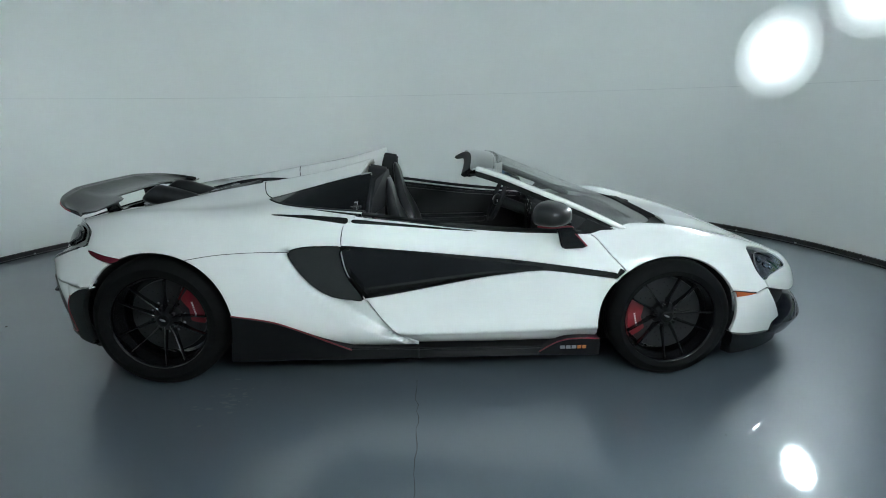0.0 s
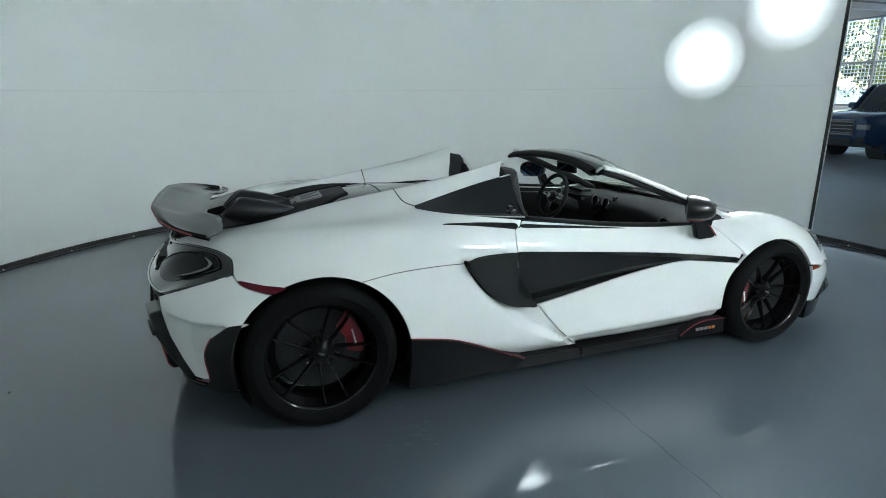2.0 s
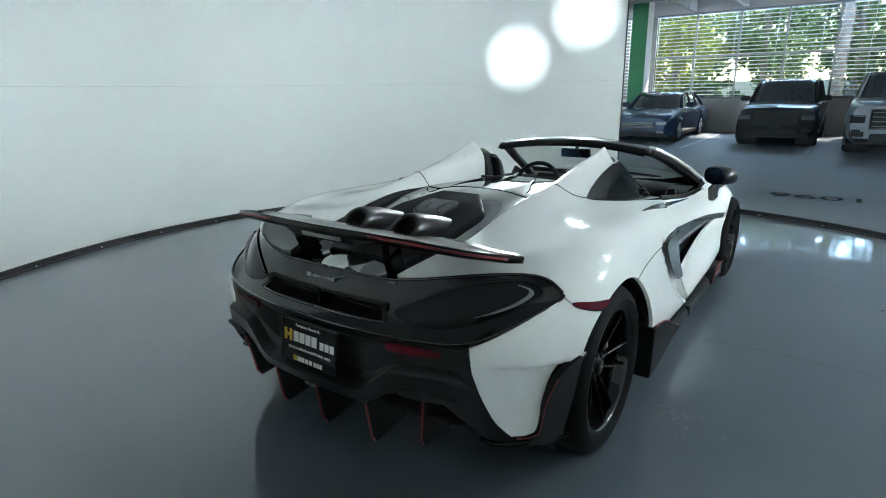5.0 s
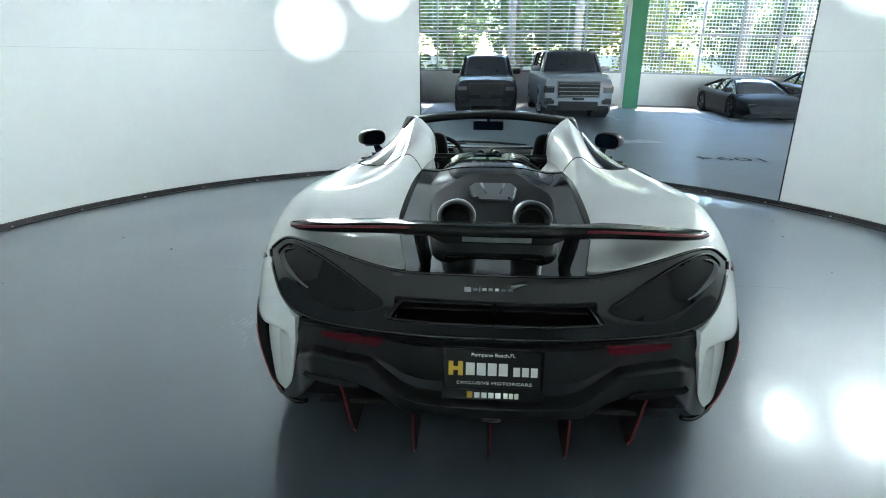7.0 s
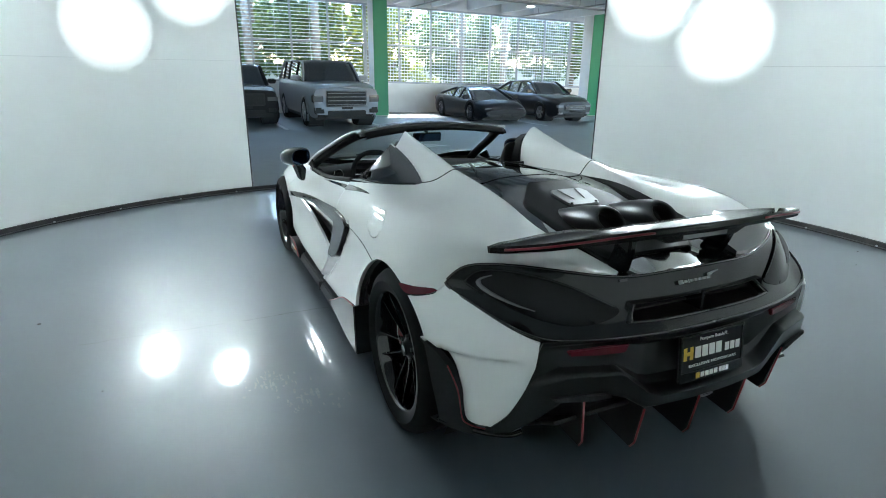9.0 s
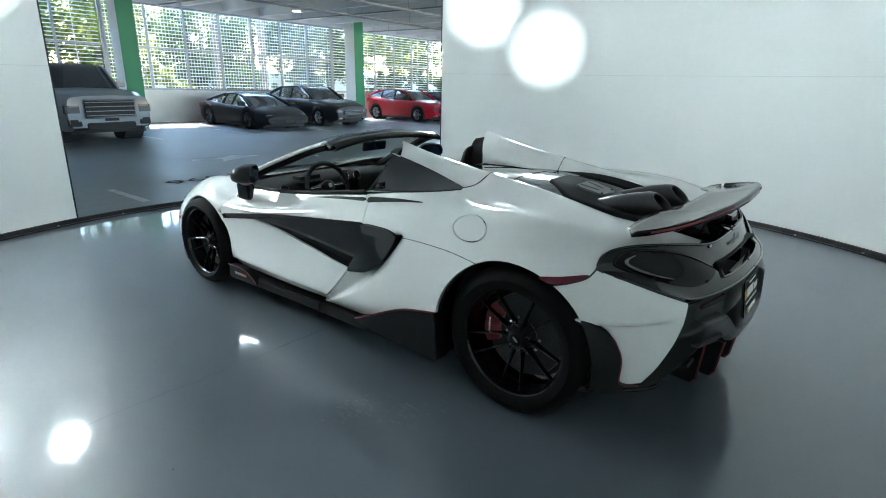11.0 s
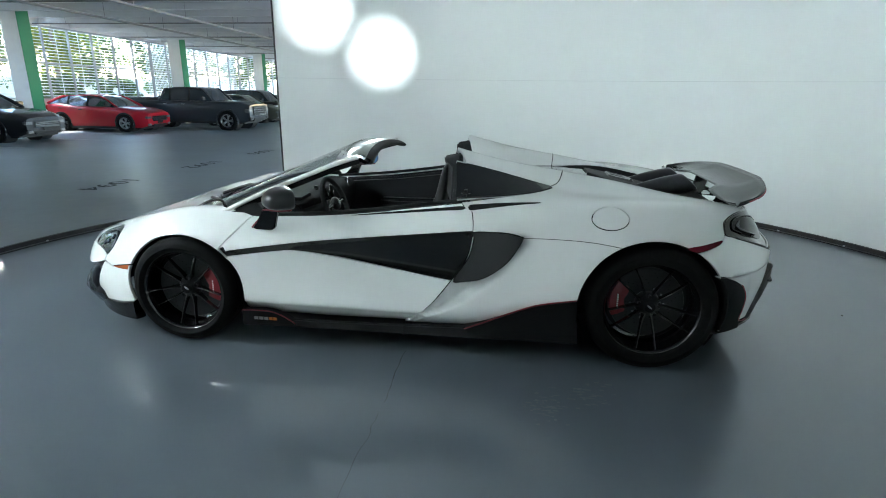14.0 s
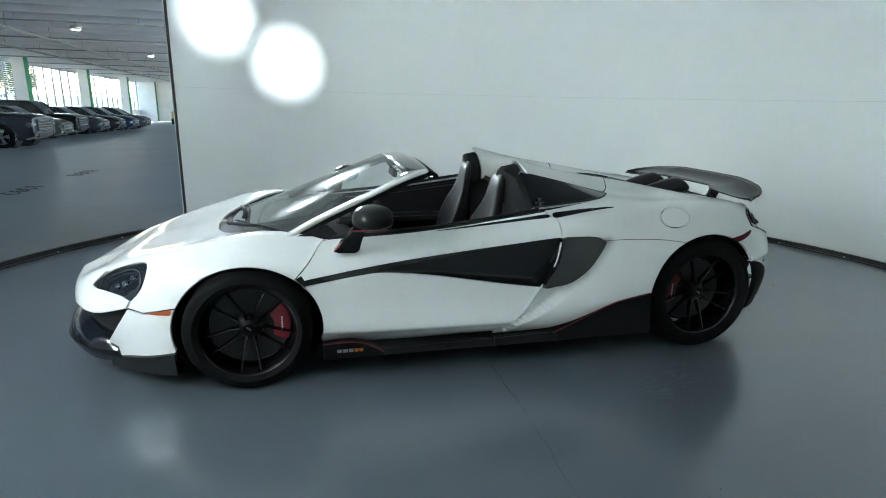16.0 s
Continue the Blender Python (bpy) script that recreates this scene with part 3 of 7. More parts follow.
tagged(floor_garage, "worn grey concrete parking floor", "floor", kind="structure")

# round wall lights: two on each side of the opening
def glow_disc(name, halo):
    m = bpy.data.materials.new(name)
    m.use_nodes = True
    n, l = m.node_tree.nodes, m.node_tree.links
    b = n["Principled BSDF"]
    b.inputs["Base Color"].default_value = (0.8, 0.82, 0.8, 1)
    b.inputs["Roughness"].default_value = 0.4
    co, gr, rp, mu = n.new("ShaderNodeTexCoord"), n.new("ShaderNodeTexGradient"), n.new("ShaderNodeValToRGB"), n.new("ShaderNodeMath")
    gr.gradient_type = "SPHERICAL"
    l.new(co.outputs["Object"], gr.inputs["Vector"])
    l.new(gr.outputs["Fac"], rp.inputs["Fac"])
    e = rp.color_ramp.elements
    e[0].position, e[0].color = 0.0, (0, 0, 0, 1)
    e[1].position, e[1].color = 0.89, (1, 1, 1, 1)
    # the low outer steps paint the glare round the lamp into its emission
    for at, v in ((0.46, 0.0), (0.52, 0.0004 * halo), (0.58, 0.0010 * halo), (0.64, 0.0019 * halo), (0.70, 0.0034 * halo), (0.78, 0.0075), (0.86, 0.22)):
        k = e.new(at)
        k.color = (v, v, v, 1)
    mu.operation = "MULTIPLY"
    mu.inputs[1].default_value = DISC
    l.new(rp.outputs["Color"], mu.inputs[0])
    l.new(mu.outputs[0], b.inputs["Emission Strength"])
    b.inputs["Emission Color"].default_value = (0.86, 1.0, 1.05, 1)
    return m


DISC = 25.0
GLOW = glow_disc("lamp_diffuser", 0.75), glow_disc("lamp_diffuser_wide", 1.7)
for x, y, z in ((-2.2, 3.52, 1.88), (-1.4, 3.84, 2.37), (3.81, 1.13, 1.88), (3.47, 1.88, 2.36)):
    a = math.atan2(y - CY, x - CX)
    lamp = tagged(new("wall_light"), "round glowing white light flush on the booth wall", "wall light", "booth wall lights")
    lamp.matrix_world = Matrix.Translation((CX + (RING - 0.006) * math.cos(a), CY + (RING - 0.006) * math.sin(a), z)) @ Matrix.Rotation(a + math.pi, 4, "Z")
    # bright core, then a ring that only carries the painted halo
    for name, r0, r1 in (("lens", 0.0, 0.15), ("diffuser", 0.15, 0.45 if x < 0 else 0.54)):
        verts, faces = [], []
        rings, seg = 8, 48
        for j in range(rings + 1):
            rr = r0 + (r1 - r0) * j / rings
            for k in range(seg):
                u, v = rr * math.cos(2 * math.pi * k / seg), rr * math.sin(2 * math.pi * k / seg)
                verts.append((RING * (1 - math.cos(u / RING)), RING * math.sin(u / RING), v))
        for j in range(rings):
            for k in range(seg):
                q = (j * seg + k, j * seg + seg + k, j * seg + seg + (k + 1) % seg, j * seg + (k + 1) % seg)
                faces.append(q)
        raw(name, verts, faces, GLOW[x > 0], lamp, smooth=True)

# ---- the garage ----
wall_window = tagged(new("wall_window"), "stained white concrete parapet below the garage windows", "wall", kind="structure")
part("parapet", box(X0, 17.3, 0, X1, 17.5, 1.06, 0.01), RAWWALL, wall_window)
part("parapet_cap", box(X0, 17.27, 1.062, X1, 17.52, 1.10, 0.005), RAWWALL, wall_window)
part("lintel", box(X0, 17.3, 3.78, X1, 17.5, 4.5, 0.01), SLAB, wall_window)
# the south wall is unseen; its opening is added for the fill lamp
for name, b in (("wall_west", (X0 - 0.2, Y0, 0, X0, Y1, 4.5)), ("wall_east", (X1, Y0, 0, X1 + 0.2, Y1, 4.5)), ("wall_south_parapet", (X0, Y0 - 0.2, 0, X1, Y0, 1.06)), ("wall_south_lintel", (X0, Y0 - 0.2, 3.78, X1, Y0, 4.5))):
    tagged(part(name, box(*b), RAWWALL), "plain stained white concrete garage wall", "wall", kind="structure")
bm = box(X0, Y0, 4.4, X1, Y1 + 0.2, 4.6)
x = X0 + 0.7
while x < X1:
    add_box(bm, x - 0.07, Y0, 3.86, x + 0.07, 17.25, 4.41)
    x += 1.52
ceiling = tagged(part("ceiling", bm, SLAB), "grey concrete garage ceiling with deep ribs", "ceiling", kind="structure")
# assumed booth ceiling, out of view; closes the booth and limits bounce
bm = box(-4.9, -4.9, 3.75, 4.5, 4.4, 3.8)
tagged(part("ceiling_booth", bm, DARKSLAB), "plain dark grey booth ceiling, assumed and unseen", "ceiling", kind="structure")

# ---- garage: windows, columns, pipes, marks ----
BAY, FIRST = 9.15, -13.5
LOUVRE = material("white_louvre_metal", (.60, .66, .72), .5, .1, vary=.05)
CONC = RAWWALL
col_x = [FIRST + BAY * k for k in range(9)]
for k, x in enumerate(col_x):
    c = thing("column", "white concrete column with a green painted front", "column", (x, 0, 0), group="garage columns")
    part("shaft", box(-.24, 15.52, 0, .24, 16.12, 4.4, .015), CONC, c)
    part("green_front", box(-.245, 15.50, .02, .245, 15.516, 4.38, .004), GREEN, c, "green painted front")
    # windows of the bay to the column's right
    if k == len(col_x) - 1:
        continue
    win = tagged(new("window_%d" % (k + 1)), "grey steel window with two rows of panes and outer louvres", "window", kind="structure")
    x0, x1 = x + .035, x + BAY - .035
    n = 7
    w = (x1 - x0) / n
    for i in range(n + 1):
        part("window_frame", box(x0 + i * w - .03, 17.22, 1.10, x0 + i * w + .03, 17.30, 3.78, .004), FRAMEGREY, win)
    for z in (1.115, 2.43, 3.765):
        part("window_frame", box(x0, 17.225, z - .03, x1, 17.305, z + .03, .004), FRAMEGREY, win)
    bm = bmesh.new()
    z = 1.2
    random.seed(k)
    while z < 3.75:
        add_box(bm, x0, 17.52, z, x1, 17.545, z + .026)
        z += .115
    i = x0
    while i < x1:
        add_box(bm, i, 17.55, 1.1, i + .010, 17.565, 3.8)
        i += .115 if k % 2 == 0 else 1.2
    tagged(part("louvre", bm, LOUVRE, win), kind="stuff")
# pipes below the ceiling, with hangers
for y, z in ((9.5, 3.60), (12.2, 3.62)):
    p = thing("sprinkler_pipe", "dark painted sprinkler pipe hung below the ceiling", "pipe", group="ceiling pipes")
    part("pipe", rod((-15.5, y, z), (59, y, z), .038, seg=10), PIPE, p, smooth=True)
    for k in range(24):
        part("hanger", rod((-14 + 3.05 * k, y, z), (-14 + 3.05 * k, y, 4.4), .008, seg=6), PIPE, p)
for k in range(13):
    x = -12 + 4.57 * k
    p = thing("branch_pipe", "thin dark branch pipe hung below the ceiling", "pipe", group="ceiling pipes")
    part("pipe", rod((x, 4.8, 3.70), (x, 16.5, 3.70), .022, seg=8), PIPE, p, smooth=True)
    for j in range(4):
        part("hanger", rod((x, 5.6 + 3.2 * j, 3.70), (x, 5.6 + 3.2 * j, 4.4), .006, seg=6), PIPE, p)
        part("sprinkler", rod((x, 6.2 + 3.2 * j, 3.70), (x, 6.2 + 3.2 * j, 3.62), .014, .02, seg=8), STEEL, p)
GARAGE_LAMP = glowing("garage_lamp", (1, 0.93, 0.82), 2.2)
for x, y in ((17.6, 8.0), (9.65, 13.9), (-2.85, 13.1), (26.8, 8.0), (36, 8.0), (45, 8.0)):
    l = thing("ceiling_light", "small round glowing ceiling light", "ceiling light", (x, y, 3.86), group="garage lights")
    v, f = lathe([(.0, -.12), (.13, -.12), (.16, -.07), (.16, 0), (.03, .02), (.03, .545)], 24, "z")
    part_ob = raw("housing", v, f, STEEL, l, smooth=True)
    raw("lens", *lathe([(.0, -.125), (.12, -.125), (.135, -.115)], 24, "z"), GARAGE_LAMP, l, smooth=True)
# painted bay numbers and lines on the floor
for x, text in ((1.36, "1096"), (4.0, "1094"), (6.65, "1092"), (9.3, "1090")):
    ob = letters("bay_number", text, BLACKPAINT, None, pose(x, 5.5, .001, 0, 0, 180), .42, 1.05, .0006)
    tagged(ob, "worn black stencilled bay number on the floor", "floor marking", "bay numbers")
arrow = [(2.15, 7.36), (2.65, 7.22), (2.53, 6.95), (3.51, 7.26), (3.05, 7.6), (2.85, 7.42), (2.2, 7.53)]
tagged(raw("floor_arrow", [(x, y, -.002) for x, y in arrow], [tuple(range(7))], WHITEPAINT), "worn white painted arrow on the garage floor", "floor marking")
tagged(part("floor_line", box(0, 4.5, -.0055, .10, 5.6, -.002), WHITEPAINT), "worn white painted bay line", "floor marking", "bay lines")
for k in range(12):
    x = -7.2 + 2.68 * k
    tagged(part("floor_line", box(x - .05, 11.4, -.0055, x + .05, 16.6, -.002), WHITEPAINT), "worn white painted bay line", "floor marking", "bay lines")
# cracks, chips and scuffs on the booth floor
def floor_crack(points, w):
    p = np.asarray(points, float)
    q = []
    random.seed(int(abs(p[0][0]) * 1000))
    for i in range(len(p) - 1):
        n = max(int(np.linalg.norm(p[i + 1] - p[i]) / .05), 1)
        q += [p[i] + (p[i + 1] - p[i]) * k / n + np.array([random.uniform(-.008, .008), random.uniform(-.008, .008)]) for k in range(n)]
    q.append(p[-1])
    v, f = [], []
    for i, c in enumerate(q):
        d = q[min(i + 1, len(q) - 1)] - q[max(i - 1, 0)]
        nn = np.array([-d[1], d[0]]) / (np.linalg.norm(d) + 1e-9) * w * random.uniform(.25, 1) * .5
        v += [(*(c + nn), .0008), (*(c - nn), .0008)]
    f = [(2 * i, 2 * i + 1, 2 * i + 3, 2 * i + 2) for i in range(len(q) - 1)]
    ob = raw("floor_crack", v, f, CRACK)
    tagged(ob, "thin dark crack in the epoxy floor", "crack", "floor cracks")


floor_crack([(-.90, -.05), (-1.2, -.045), (-1.45, -.05)], .006)
floor_crack([(-1.55, -.045), (-1.9, -.03), (-2.3, -.02)], .0028)
floor_crack([(.93, -.07), (1.35, -.05), (1.72, -.047), (2.1, -.06)], .005)
SCUFF = material("tyre_scuff", (.085, .10, .105), .4, vary=.25, scale=40, stain=.5, stain_scale=14, dark=(.13, .155, .175))
random.seed(3)
for x0, y0 in ((-1.22, -1.06), (-1.38, -.82), (1.10, -1.0)):
    bm = bmesh.new()
    for k in range(46):
        a, b = random.gauss(0, .075), random.gauss(0, .055)
        w, h = random.uniform(.004, .013), random.uniform(.008, .045)
        q = [(x0 + a + random.uniform(-.004, .004) + w * u, y0 + b + h * v, .0006 + k * .00001) for u, v in ((-.5, -.5), (.5, -.5), (.6, .1), (.3, .5), (-.4, .45))]
        bm.faces.new([bm.verts.new(p) for p in q])
    tagged(part("tyre_scuff", bm, SCUFF), "faint dark tyre scuff on the epoxy floor", "scuff", "floor scuffs", "stuff")
# small litter flecks
random.seed(11)
for k in range(26):
    a, r = random.uniform(0, 6.28), random.uniform(1.8, 4.0)
    x, y = CX + r * math.cos(a), CY + r * math.sin(a)
    if abs(x) < 1.05 and abs(y) < 2.4:
        continue
    s = random.uniform(.004, .013)
    bm = bmesh.new()
    bmesh.ops.create_icosphere(bm, subdivisions=1, radius=s, matrix=pose(x, y, s * .3) @ Matrix.Diagonal((1, random.uniform(.4, 1), .35, 1)))
    tagged(part("dirt_fleck", bm, CRACK), "small fleck of dirt on the booth floor", "dirt", "floor flecks")
# bolts and white chips along the floor track
for k in range(40):
    a = radians(9 * k + 3)
    rr = RING - .055
    bm = rod((CX + rr * math.cos(a), CY + rr * math.sin(a), .008), (CX + rr * math.cos(a), CY + rr * math.sin(a), .022), .010, seg=8)
    part("track_bolt", bm, STEEL, baseboard)

# ---- parked vehicles ----
AUTOGLASS = material("dark_car_glass", (0.026, 0.032, 0.040), 0.05, coat=1.0, vary=0.1)
LAMPGLASS = material("headlamp_glass", (0.08, 0.085, 0.09), 0.15, coat=0.4, vary=0.2, scale=40)
HEADGLASSDARK = material("dark_headlamp_glass", (0.014, 0.016, 0.02), 0.2, coat=0.2, spec=0.2, vary=0.2, scale=40)
TAILRED = material("tail_lamp_red", (0.25, 0.012, 0.012), 0.15, coat=1.0, vary=0.1)
AUTOCHROME = material("dull_chrome", (.13, .135, .14), .45, .6, vary=.1)
ALLOY = material("alloy_wheel", (0.24, 0.245, 0.25), 0.3, 0.8, vary=0.1)
DARKALLOY = material("dark_alloy_wheel", (0.05, 0.05, 0.055), 0.3, 0.6, vary=0.1)


def car_wheel(parent, x, y, R, side, rim):
    w = new("wheel")
    w.parent = parent
    h = .11
    raw("tyre", *lathe([(R * .66, -h), (R * .92, -h), (R, -h * .7), (R, h * .7), (R * .93, h), (R * .68, h), (R * .66, h * .8)], 28), RUBBER, w, smooth=True)
    raw("rim", *lathe([(R * .67, -h * .5), (R * .60, h * .2), (R * .64, h * .85), (R * .68, h * .98)], 28), rim, w, smooth=True)
    for k in range(5):
        a = 2 * math.pi * k / 5
        for d in (-.16, .16):
            bm = rod((h * .6, .05 * math.cos(a), .05 * math.sin(a)), (h * .85, R * .65 * math.cos(a + d), R * .65 * math.sin(a + d)), R * .075, R * .06, 6)
            part("spoke", bm, rim, w, smooth=True)
    raw("hub", *lathe([(0, h * .8), (.05, h * .78), (.07, h * .5)], 16), rim, w, smooth=True)
    raw("wheel_dark", *lathe([(0, -.01), (R * .62, -.01)], 24), MATTE, w)
    w.matrix_local = pose(side * x, y, R, 0, 0, 0 if side > 0 else 180)
    return w


SCALE = 0.93


def vehicle(name, label, category, at, turn, paint, L, W, H, wb, fo, R, g, top, cab, belt, roof_in=.16, grille=None, rim=None, bed=None, face="sedan", dark_trim=False, nose_in=.80):
    """A parked vehicle; local y points ahead, 0 at its front axle. top: (y, height) of hood, belt and tail; cab: y of screen base, screen top, rear glass top, rear glass base."""
    rim = rim or ALLOY
    o = thing(name, label, category, (*at, 0), turn, "parked vehicles")
    o.scale = (SCALE, SCALE, SCALE)
    hw = W / 2
    yf, yr = fo, fo - L
    ys = np.linspace(yf, yr, 64)
    wid = curve_at([(yr, .80), (yr + .12, .90), (yr + .5, .985), (yr + 1.2, 1), (yf - 1.2, 1), (yf - .55, .97), (yf - .15, .88), (yf, nose_in)], ys)[:, 0] * hw
    tz = curve_at(sorted(top), ys)[:, 0]
    sec = []
    for y, w, t in zip(ys, wid, tz):
        k = np.linspace(0, 1, 15)
        end = min(1, (yf - y) / .25, (y - yr) / .25)
        gg = g + .10 * (1 - max(end, 0))
        pts = curve_at([(0, w * .90, gg), (.12, w * .96, gg + .06), (.35, w, gg + .42 * (t - gg)), (.58, w * .985, gg + .76 * (t - gg)), (.72, w * .93, t - .045), (.80, w * .84, t - .008), (1, 0, t + .025)], k)
        sec.append([(p[0], y, p[1]) for p in pts])
    sec = np.array(sec)
    axles = (0.0, -wb)
    for m in (1, -1):
        v = (sec * (m, 1, 1)).reshape(-1, 3)
        n = 15
        f = []
        for i in range(63):
            for j in range(14):
                c = sec[i : i + 2, j : j + 2].reshape(-1, 3).mean(0)
                if any((c[1] - a) ** 2 + (c[2] - R) ** 2 < (R * 1.14) ** 2 for a in axles) and j < 9:
                    continue
                if bed and bed[1] < c[1] < bed[0] and j >= 10:
                    continue
                q = (i * n + j, i * n + j + 1, i * n + n + j + 1, i * n + n + j)
                f.append(q if m > 0 else q[::-1])
        f.append((64 * n, *range(n)))
        f.append((64 * n + 1, *(63 * n + j for j in range(n))))
        v = [tuple(p) for p in v] + [(0, yf, g + .1), (0, yr, g + .1)]
        b = raw("body_side", v, f, paint, o, smooth=True)
        b.data.set_sharp_from_angle(angle=radians(45))
        for a in axles:
            car_wheel(o, hw - .115, a, R, m, rim)
            pts = [(m * (hw * .975), a + R * 1.13 * math.cos(t), R + R * 1.13 * math.sin(t)) for t in np.linspace(-.5, math.pi + .5, 22)]
            pipe("arch_trim", pts, .032, MATTE if dark_trim else paint, o, seg=6)
            raw("wheel_well", *lathe([(0, m * hw * .5), (R * 1.15, m * hw * .5), (R * 1.15, m * hw * .94)], 24), MATTE, o).matrix_local = pose(0, a, R)
        part("rocker", box(m * hw * .80, -wb + R, g - .04, m * hw * .95, -R, g + .08, .01), MATTE, o)
    # cabin
    y0, y1, y2, y3 = cab
    bz = lambda y: float(np.interp(y, sorted(t[0] for t in top), [t[1] for t in sorted(top)]))
    yc = np.unique(np.concatenate([np.linspace(y0, y1, 8), np.linspace(y1, y2, 8), np.linspace(y2, y3, 8)]))[::-1]
    zr = curve_at(sorted([(y0, bz(y0) + .01), (y1, H - .035), ((y1 + y2) / 2, H), (y2, H - .05), (y3, bz(y3) + .01)]), yc)[:, 0]
    rings = []
    for y, z in zip(yc, zr):
        b0 = bz(y) - .02
        h = max(z - b0, .01)
        w0 = hw * .86
        w1 = w0 - roof_in * min(h / (H - b0), 1)
        rings.append([(w0, y, b0), (w0 - (w0 - w1) * .55, y, b0 + h * .6), (w1, y, b0 + h * .93), (w1 * .7, y, b0 + h * .99), (0, y, b0 + h)])
    rings = np.array(rings)
    glass_v, glass_f, roof_f = [], [], []
    for m in (1, -1):
        base = len(glass_v)
        glass_v += (rings * (m, 1, 1)).reshape(-1, 3).tolist()
        for i in range(len(yc) - 1):
            ym = (yc[i] + yc[i + 1]) / 2
            for j in range(4):
                q = (base + i * 5 + j, base + i * 5 + j + 1, base + i * 5 + 6 + j, base + i * 5 + 5 + j)
                q = q if m > 0 else q[::-1]
                (roof_f if (j >= 2 and y2 - .02 < ym < y1 + .02) else glass_f).append(q)
    raw("cabin_glass", glass_v, glass_f, AUTOGLASS, o, "dark tinted glass", smooth=True)
    raw("roof", [(x, y, z + .004) for x, y, z in glass_v], roof_f, paint, o, smooth=True)
    for m in (1, -1):
        front = [rings[i][2] * (m, 1, 1) for i in range(len(yc)) if yc[i] >= y1 - .01]
        back = [rings[i][2] * (m, 1, 1) for i in range(len(yc)) if yc[i] <= y2 + .01]
        pipe("pillar", [tuple(p) for p in front], .035, paint, o, seg=6)
        pipe("pillar", [tuple(p) for p in back], .05, paint, o, seg=6)
        pipe("roof_rail", [tuple(rings[i][2] * (m, 1, 1)) for i in range(len(yc)) if y2 - .01 <= yc[i] <= y1 + .01], .022, paint, o, seg=6)
        for yb in belt:
            i = int(np.argmin(abs(yc - yb)))
            pipe("pillar", [tuple(rings[i][k] * (m * 1.004, 1, 1)) for k in range(3)], .032, MATTE, o, seg=6)
        pipe("belt_trim", [tuple(r[0] * (m * 1.005, 1, 1)) for r in rings], .012, MATTE if dark_trim else AUTOCHROME, o, seg=6)
        # mirror, door seams, handles
        my = y0 - .30
        rounded("mirror", box(m * (hw * .90), my - .06, bz(my) + .02, m * (hw + .16), my + .06, bz(my) + .17), MATTE if dark_trim else paint, o, .03)
        for yb in belt[:2]:
            part("door_handle", box(m * (hw - .005), yb - .25, bz(yb) - .16, m * (hw + .018), yb - .10, bz(yb) - .13, .005), AUTOCHROME if not dark_trim else MATTE, o)
    # front
    zf = bz(yf)
    fl = zf - g
    nw = hw * nose_in
    suv = face in ("suv", "pickup", "jeep")
    gr = (-nw * .62, yf - .03, g + fl * (.40 if suv else .50), nw * .62, yf + .035, zf - fl * (.10 if suv else .22))
    if face != "wedge":
        gl = rounded("grille", box(*gr), MATTE, o, .03)
        if grille:
            nb = 4 if suv else 3
            if face == "jeep":
                for k in range(7):
                    x = gr[0] + (gr[3] - gr[0]) * (k + .5) / 7
                    part("grille_bar", box(x - .03, yf + .03, gr[2] + .02, x + .03, yf + .05, gr[5] - .02, .01), MATTE, gl)
            else:
                for k in range(nb):
                    z = gr[2] + (gr[5] - gr[2]) * (k + .5) / nb
                    part("grille_bar", box(gr[0] + .02, yf + .03, z - .009, gr[3] - .02, yf + .05, z + .009, .004), grille, gl)
                pipe("grille_frame", [(gr[0], yf + .04, gr[2]), (gr[0], yf + .04, gr[5]), (gr[3], yf + .04, gr[5]), (gr[3], yf + .04, gr[2])], .022, grille, gl, seg=6, closed=True)
    for m in (1, -1):
        hz = zf - fl * (.30 if suv else .26)
        if face == "wedge":
            rounded("headlamp", box(m * nw * .62, yf - .45, zf + .02, m * nw * .98, yf - .12, zf + .075), LAMPGLASS, o, .015)
            rounded("air_intake", box(m * nw * .30, yf - .06, g + .05, m * nw * .95, yf + .02, g + fl * .62), MATTE, o, .03)
        else:
            if face == "suv":
                lamp = rounded("headlamp", box(m * nw * .69, yf - .20, hz - .16, m * (nw + .03), yf + .014, hz + .075), HEADGLASSDARK, o, .03)
                part("lamp_bar", box(m * nw * .73, yf + .010, hz + .01, m * nw * .96, yf + .022, hz + .04, .006), LAMPGLASS, lamp)
                rounded("corner_vent", box(m * nw * .76, yf - .12, g + fl * .14, m * nw * 1.0, yf + .018, g + fl * .40), MATTE, o, .03)
            else:
                rounded("headlamp", box(m * nw * .66, yf - .20, hz - .075 - .03 * suv, m * (nw + .035), yf + .012, hz + .065), LAMPGLASS, o, .03)
            rounded("fog_lamp", box(m * nw * .70, yf - .10, g + fl * .16, m * nw * .98, yf + .02, g + fl * .32), AUTOCHROME if grille and not suv else MATTE, o, .02)
        rounded("tail_lamp", box(m * hw * .62, yr - .015, bz(yr) - .24, m * hw * .86, yr + .10, bz(yr) - .06), TAILRED, o, .02)
    rounded("lower_intake", box(-nw * .60, yf - .06, g + .04, nw * .60, yf + .025, g + fl * .26), MATTE, o, .02)
    part("plate_holder", box(-.16, yf + .03, g + fl * .30, .16, yf + .045, g + fl * .30 + .09, .004), MATTE, o)
    part("underbody", box(-hw * .8, yr + .3, g - .05, hw * .8, yf - .3, g + .12), MATTE, o)
